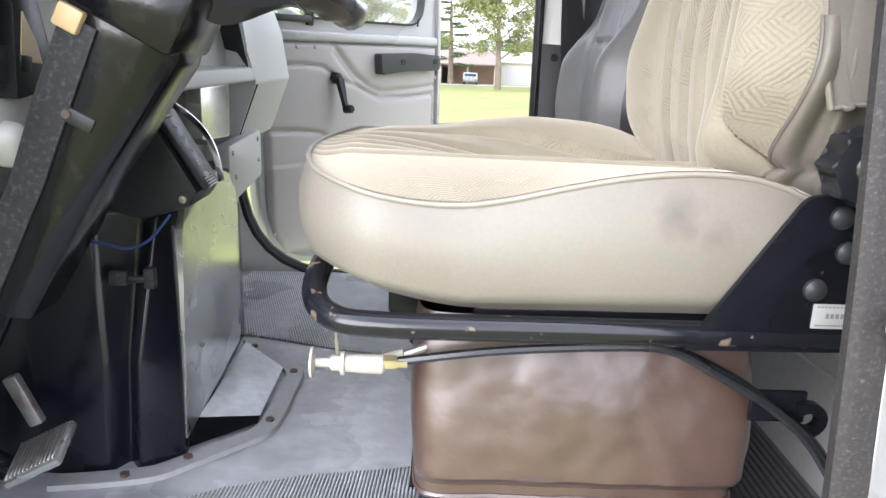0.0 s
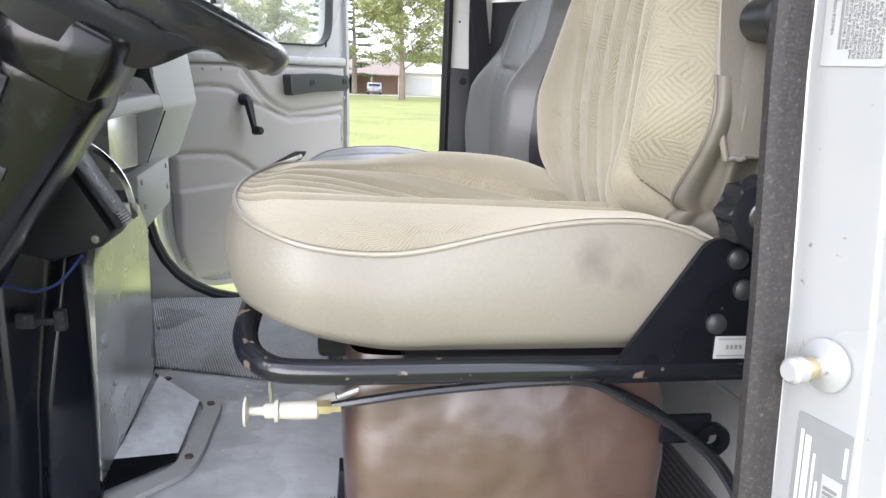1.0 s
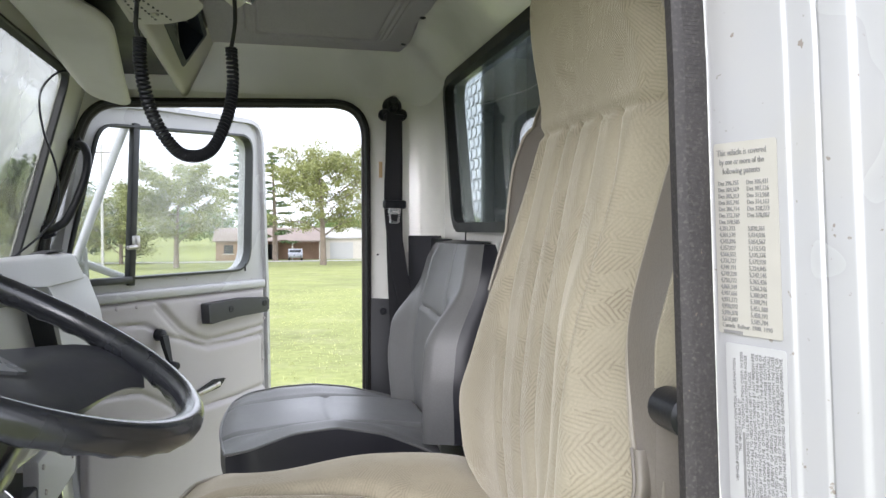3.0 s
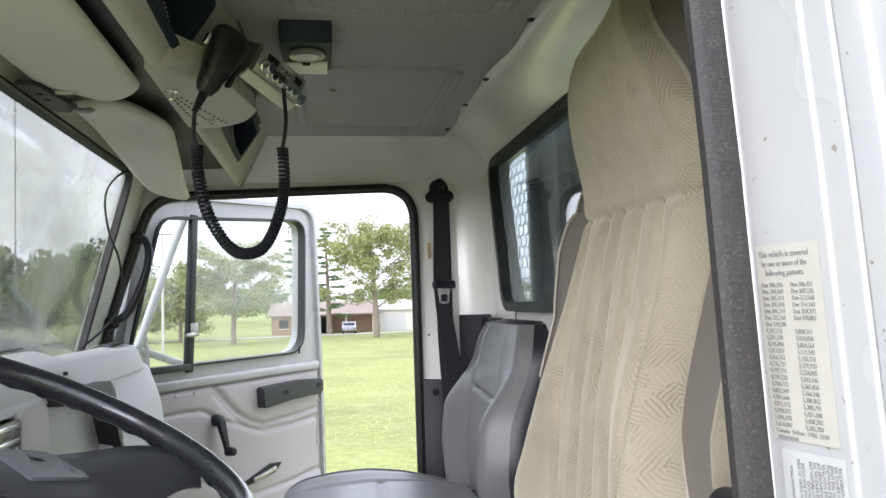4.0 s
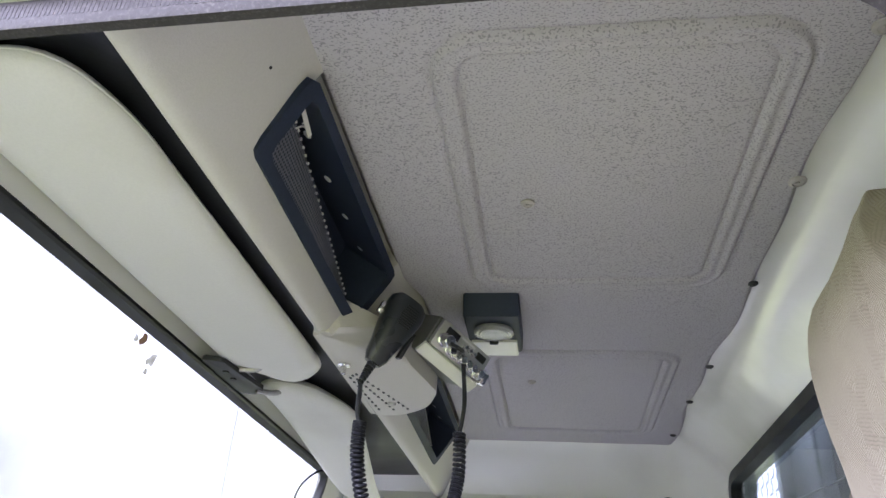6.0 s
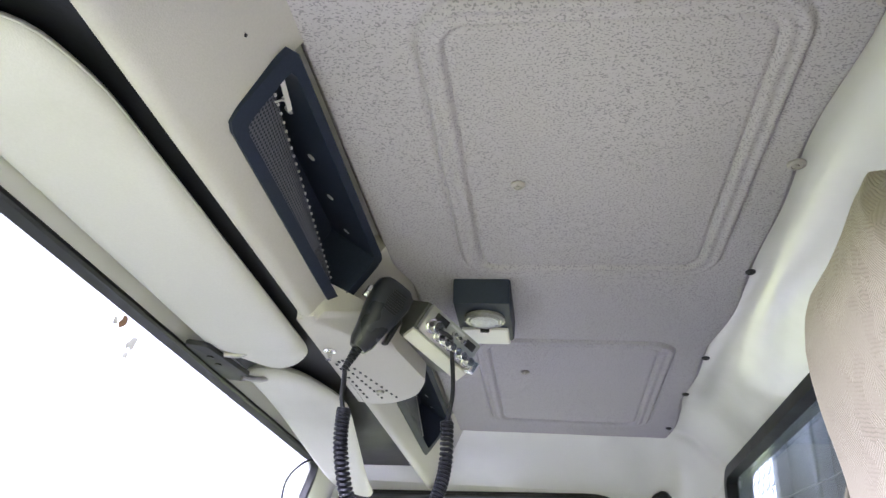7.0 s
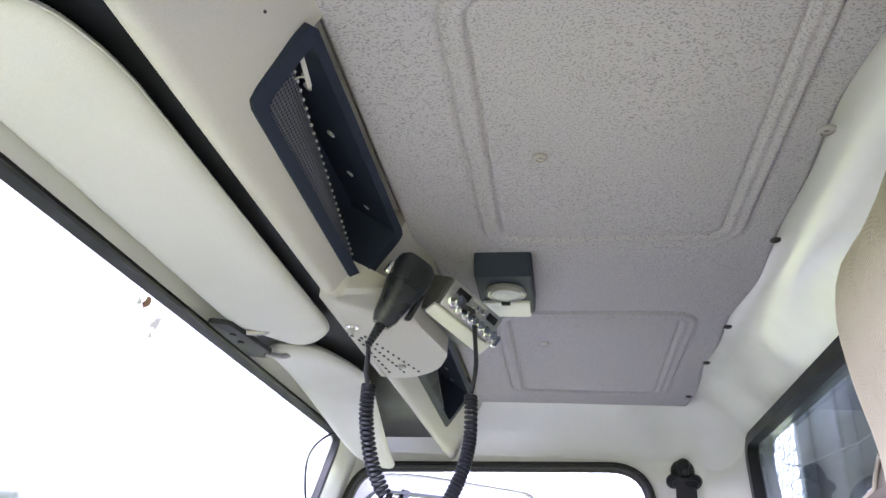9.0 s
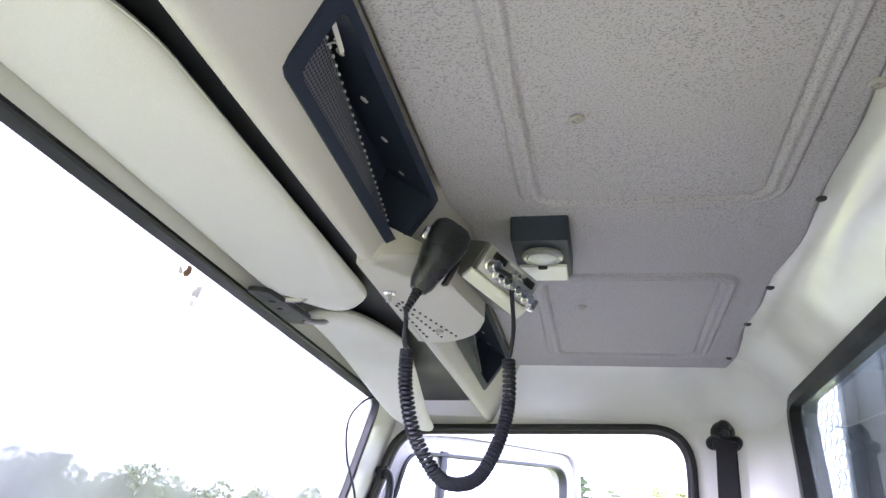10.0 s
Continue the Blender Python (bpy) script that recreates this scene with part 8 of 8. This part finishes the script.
def tree(az, dist, height, spread, leafmat, label, seed, conifer=False, crown_from=0.3, leaves=5200, size=0.30, group="trees across the lawn"):
    """A tapered trunk with forking limbs and a loose crown of leaf clumps."""
    r = random.Random(seed)
    base = at(az, dist)
    ob = thing("tree", tuple(base), label, "tree", group)
    bm = B()
    tr = height * 0.022 + 0.05
    lean = Vector((r.uniform(-0.04, 0.04), r.uniform(-0.04, 0.04), 0)) * height
    spine = [base + lean * k ** 2 + Vector((0, 0, height * (0.9 if conifer else 0.72) * k - 0.2 * (k == 0))) for k in (0, 0.25, 0.5, 0.75, 1.0)]
    tube(bm, spine, tr, 8, 4, up=(0, 1, 0), scale=lambda t: 1 - 0.82 * t)
    tips = []
    count = 26 if conifer else 20
    for k in range(count):
        f = crown_from + (1 - crown_from) * (k + 0.5) / count
        o = spine[0].lerp(spine[-1], f) + lean * (f * f - f)
        a = k * 2.4 + r.uniform(-0.4, 0.4)
        if conifer:
            ln = spread * (1.08 - f) * r.uniform(0.75, 1.15)
            rise = ln * r.uniform(-0.05, 0.2)
        else:
            ln = spread * (0.45 + 0.55 * math.sin(math.pi * min(1, 0.25 + 0.75 * (f - crown_from) / (1 - crown_from)))) * r.uniform(0.65, 1.1)
            rise = ln * r.uniform(0.25, 0.75)
        tip = o + Vector((math.cos(a) * ln, math.sin(a) * ln, rise))
        mid = o.lerp(tip, 0.5) + Vector((0, 0, 0.10 * ln))
        tube(bm, [o, mid, tip], tr * 0.34 * (1.1 - f), 5, 3, up=(0.2, 0.1, 1), scale=lambda t: 1 - 0.8 * t)
        tips += [(tip, 1.0), (o.lerp(tip, 0.72), 0.8), (o.lerp(tip, 0.45), 0.6)]
        if not conifer:
            for _ in range(2):
                t2 = tip + Vector((r.gauss(0, 1), r.gauss(0, 1), r.uniform(0, 1))) * spread * 0.22
                tube(bm, [mid, mid.lerp(t2, 0.6), t2], tr * 0.14, 4, 2, up=(0.2, 0.1, 1), scale=lambda t: 1 - 0.7 * t)
                tips += [(t2, 0.8)]
    if not conifer:
        tips.append((spine[-1] + Vector((0, 0, height * 0.16)), 1.0))
    part("trunk", bm, BARK, ob, "brown forked trunk and limbs")
    verts, faces = [], []
    for k in range(leaves):
        c, s = tips[r.randrange(len(tips))]
        q = spread * (0.11 if conifer else 0.115) * s
        p = c + Vector((r.gauss(0, 1) * q, r.gauss(0, 1) * q, r.gauss(0, 0.8) * q * (0.35 if conifer else 0.75)))
        if p.z > base.z + height:
            p.z = base.z + height - r.random() * 0.5
        d = Vector((r.gauss(0, 1), r.gauss(0, 1), r.gauss(0, 0.6))).normalized()
        e = d.cross(Vector((r.gauss(0, 1), r.gauss(0, 1), r.gauss(0, 1)))).normalized()
        w = size * r.uniform(0.5, 1.2)
        i = len(verts)
        verts += [p + d * w, p + e * w * 0.5, p - d * w * 0.8, p - e * w * 0.45]
        faces.append((i, i + 1, i + 2, i + 3))
    me = bpy.data.meshes.new("crown")
    me.from_pydata([tuple(v) for v in verts], [], faces)
    me.materials.append(leafmat)
    cr = new("crown", me)
    cr.parent = ob
    cr.matrix_parent_inverse = ob.matrix_basis.inverted()
    tagged(cr, "loose green leaf clumps", kind="stuff")
    return ob


tree(4.2, 74, 13.6, 5.4, LEAF, "broad oak with a full round crown on the lawn", 1, crown_from=0.28, leaves=30000, size=0.135)
tree(-6.5, 70, 10.2, 4.6, LEAF, "spreading oak with a low crown on the lawn", 2, crown_from=0.28, leaves=26000, size=0.135)
tree(-1.6, 84, 15.0, 3.0, LEAF_DARK, "tall sparse pine behind the lawn trees", 3, conifer=True, crown_from=0.40, leaves=9000, size=0.15)
tree(0.6, 92, 14.6, 3.0, LEAF_DARK, "tall sparse pine beside the house", 4, conifer=True, crown_from=0.18, leaves=8000, size=0.15)
tree(9.5, 84, 12.0, 5.0, LEAF, "oak with pale green leaves beyond the lawn", 5, crown_from=0.25, leaves=12000, size=0.17)
tree(-10.2, 88, 8.5, 4.6, LEAF, "low spreading tree near the road", 6, crown_from=0.12, leaves=12000, size=0.17)
tree(-12.8, 96, 9.5, 5.4, LEAF_DARK, "dense dark tree near the road", 7, crown_from=0.10, leaves=12000, size=0.17)
tree(-15.2, 90, 8.5, 5.0, LEAF, "dense green roadside tree beyond the lawn", 8, crown_from=0.10, leaves=12000, size=0.17)


def woods(name, label, az0, az1, d0, d1, h0, h1, count, seed):
    """A far belt of trees as one mass of leaf clumps: each tree is a pile of uneven lobes."""
    r = random.Random(seed)
    verts, faces = [], []
    for k in range(count):
        c = at(r.uniform(az0, az1), r.uniform(d0, d1))
        h = r.uniform(h0, h1)
        w = h * r.uniform(0.30, 0.46)
        lobes = [(Vector((0, 0, h * 0.55)), w * 0.9, h * 0.42)]
        for _ in range(7):
            a, up = r.uniform(0, 6.283), r.uniform(0.30, 0.86)
            lobes.append((Vector((math.cos(a), math.sin(a), 0)) * w * 0.75 * (1.15 - up) * 1.2 + Vector((0, 0, h * up)), w * r.uniform(0.30, 0.48), h * r.uniform(0.10, 0.16)))
        for _ in range(1500):
            o, lw, lh = lobes[r.randrange(len(lobes))]
            th, ph = r.uniform(0, 6.283), math.acos(r.uniform(-0.9, 1))
            q = r.uniform(0.75, 1.06)
            p = c + o + Vector((lw * q * math.cos(th) * math.sin(ph), lw * q * math.sin(th) * math.sin(ph), lh * q * math.cos(ph)))
            d = Vector((r.gauss(0, 1), r.gauss(0, 1), r.gauss(0, 0.7))).normalized()
            e = d.cross(Vector((r.gauss(0, 1), r.gauss(0, 1), r.gauss(0, 1)))).normalized()
            s = h * r.uniform(0.012, 0.034)
            i = len(verts)
            verts += [p + d * s, p + e * s * 0.7, p - d * s * 0.8, p - e * s * 0.6]
            faces.append((i, i + 1, i + 2, i + 3))
    me = bpy.data.meshes.new(name)
    me.from_pydata([tuple(v) for v in verts], [], faces)
    me.materials.append(WOODS)
    ob = new(name, me)
    tagged(ob, label, "woods", kind="stuff")


woods("woods", "dense green belt of trees beyond the road", -50, -15, 100, 125, 9.0, 13.8, 95, 11)
woods("woods", "far green belt of trees on the horizon", -16, 16, 190, 260, 8, 13, 60, 12)
woods("woods", "far belt of trees ahead of the truck", -100, -50, 110, 160, 9, 14, 70, 13)


# ---- house, garage and parked car ----
def facing(az, dist):
    p = at(az, dist)
    return Matrix.Translation(p) @ Matrix.Rotation(-radians(az), 4, "Z")


def block(bm, m, x0, x1, y0, y1, z0, z1):
    made = bmesh.ops.create_cube(bm, size=1.0)["verts"]
    bmesh.ops.transform(bm, matrix=m @ Matrix.Translation(((x0 + x1) / 2, (y0 + y1) / 2, (z0 + z1) / 2)) @ Matrix.Diagonal((x1 - x0, y1 - y0, z1 - z0, 1)), verts=made)


def gable(bm, m, x0, x1, y0, y1, z0, z1, over=0.4):
    ym = (y0 + y1) / 2
    sec = [(y0 - over, z0 - 0.08), (ym, z1), (y1 + over, z0 - 0.08), (y1 + over, z0 + 0.10), (ym, z1 + 0.2), (y0 - over, z0 + 0.10)]
    a = [bm.verts.new(m @ Vector((x0 - over, y, z))) for y, z in sec]
    b = [bm.verts.new(m @ Vector((x1 + over, y, z))) for y, z in sec]
    for i in range(6):
        bm.faces.new((a[i], a[(i + 1) % 6], b[(i + 1) % 6], b[i]))
    for q in (a, b):
        bm.faces.new((q[0], q[1], q[4], q[5]))
        bm.faces.new((q[1], q[2], q[3], q[4]))


HM = facing(1.2, 100)
house = thing("house", tuple(HM.translation), "low brown brick house with a red-brown roof and carport", "house")
bm = B()
block(bm, HM, -8.6, -2.6, 0, 8, -0.3, 2.5)
block(bm, HM, -2.6, 5.0, 5.0, 8, -0.3, 2.5)
part("wall", bm, BRICK, house, "brown brick wall")
bm = B()
gable(bm, HM, -8.6, 5.0, 0, 8, 2.5, 4.1)
part("roof", bm, ROOF, house, "red-brown shingle roof")
for x in (-2.4, 1.2, 4.8):
    bm = B()
    block(bm, HM, x - 0.1, x + 0.1, 0.2, 0.4, -0.3, 2.5)
    part("carport_post", bm, SIDING, house)
for x0, x1, z0, z1 in ((-7.6, -6.4, 0.9, 2.0), (-5.2, -4.0, 0.9, 2.0)):
    bm = B()
    block(bm, HM, x0, x1, -0.06, 0.05, z0, z1)
    w = part("window", bm, SHADE_DARK, house, "dark window")
    bm = B()
    block(bm, HM, x0 - 0.1, x1 + 0.1, -0.10, 0.0, z0 - 0.12, z0)
    part("sill", bm, SIDING, w)
bm = B()
block(bm, HM, -2.2, -1.2, 4.9, 5.02, -0.1, 2.0)
part("door", bm, SHADE_DARK, house, "dark door under the carport")
GM = facing(6.7, 104)
garage = thing("garage", tuple(GM.translation), "pale metal garage with a shallow roof", "garage")
bm = B()
block(bm, GM, -4.6, 9.0, 0, 9, -0.3, 2.9)
part("wall", bm, SIDING, garage, "pale sheet wall")
bm = B()
gable(bm, GM, -4.6, 9.0, 0, 9, 2.9, 4.2, 0.3)
part("roof", bm, ROAD, garage, "pale sheet roof")
for x0, x1 in ((-3.6, -0.4), (1.2, 4.4)):
    bm = B()
    block(bm, GM, x0, x1, -0.05, 0.04, -0.2, 2.3)
    part("garage_door", bm, PAPER_WHITE, garage, "white roll-up door")
CM = facing(2.1, 98)
car = thing("parked_car", tuple(CM.translation), "silver car parked in the carport", "car")
bm = B()
sec = [(-2.1, 0.35), (-2.1, 0.85), (-1.3, 0.95), (-0.8, 1.45), (0.8, 1.50), (1.5, 1.0), (2.1, 0.9), (2.1, 0.35)]
a = [bm.verts.new(CM @ Vector((0.75 * 1.2 * s, y, z))) for s in (-1,) for y, z in sec]
b = [bm.verts.new(CM @ Vector((0.75 * 1.2, y, z))) for y, z in sec]
for i in range(8):
    bm.faces.new((a[i], a[(i + 1) % 8], b[(i + 1) % 8], b[i]))
bm.faces.new(a[::-1])
bm.faces.new(b)
bmesh.ops.bevel(bm, geom=list(bm.edges), offset=0.08, segments=2, affect="EDGES", profile=0.5)
part("body", bm, CAR_SILVER, car)
bm = B()
block(bm, CM, -0.72, 0.72, -1.16, -0.95, 1.0, 1.36)
part("windscreen", bm, CAR_GLASS, car)
for x in (-0.8, 0.8):
    for y in (-1.3, 1.3):
        bm = B()
        cyl(bm, CM @ Vector((x - 0.1, y, 0.32)), CM @ Vector((x + 0.1, y, 0.32)), 0.32, n=16)
        part("wheel", bm, SHADE_DARK, car)

# ---- utility poles and lines ----
for az, d, h in ((-9.2, 120, 9.0), (-3.2, 140, 9.0), (-11.4, 60, 9.5), (-19.5, 110, 10)):
    p = at(az, d)
    ob = thing("utility_pole", tuple(p), "bare wooden utility pole by the road", "pole", "utility poles")
    bm = B()
    cyl(bm, p - Vector((0, 0, 0.3)), p + Vector((0, 0, h)), 0.11, 0.08, 10)
    part("shaft", bm, BARK if d != 60 else ROAD, ob)
    bm = B()
    cyl(bm, p + Vector((-0.9, 0, h - 0.6)), p + Vector((0.9, 0, h - 0.6)), 0.06, n=6)
    part("crossarm", bm, BARK, ob)
lines = thing("power_lines", (-40, 40, 9), "thin overhead power lines across the sky", "power lines")
for dz, dy in ((0, 0), (0.5, 1.2), (2.2, 2.0), (4.6, 3.0)):
    bm = B()
    tube(bm, [(-160, 10 + dy, 13 + dz), (-60, 44 + dy, 10.2 + dz), (20, 72 + dy, 9.6 + dz), (120, 108 + dy, 12 + dz)], 0.011, 5, 14)
    part("line", bm, SHADE_DARK, lines)
mast = thing("whip_aerial", (-1.10, 1.715, 0.45), "thin whip aerial standing outside the windshield", "aerial")
bm = B()
tube(bm, [(-1.10, 1.715, 0.45), (-1.10, 1.715, 1.0), (-1.10, 1.705, 1.50)], 0.0016, 6, 4)
part("whip", bm, BODY_DARK, mast)
bm = B()
box(bm, (-1.058, 1.715, 0.46), (0.10, 0.03, 0.02), bevel=0.003)
part("mount", bm, BODY_DARK, mast, "dark aerial mount")

# ---- windshield wipers and hood mirror ----
for ya, za, yb, zb in ((1.10, 0.868, 1.40, 0.822), (0.72, 0.862, 0.96, 0.905)):
    wiper = thing("wiper", (ws_x(0.82) - 0.05, (ya + yb) / 2, 0.79), "dark windshield wiper resting low on the glass", "wiper", "windshield wipers")
    bm = B()
    sweep(bm, [Vector((ws_x(za + (zb - za) * k / 8) - 0.028, ya + (yb - ya) * k / 8, za + (zb - za) * k / 8 + 0.006 * math.sin(math.pi * k / 8))) for k in range(9)], [(-0.005, -0.010), (0.005, -0.010), (0.003, 0.012), (-0.003, 0.012)])
    part("blade", bm, GASKET, wiper)
    bm = B()
    tube(bm, [(ws_x(zb) - 0.034, (ya + yb) / 2, (za + zb) / 2), (ws_x(0.80) - 0.05, (ya + yb) / 2 + 0.10, 0.795), (ws_x(0.78) - 0.055, (ya + yb) / 2 + 0.16, 0.770)], 0.006, 8, 4)
    part("arm", bm, GASKET, wiper)
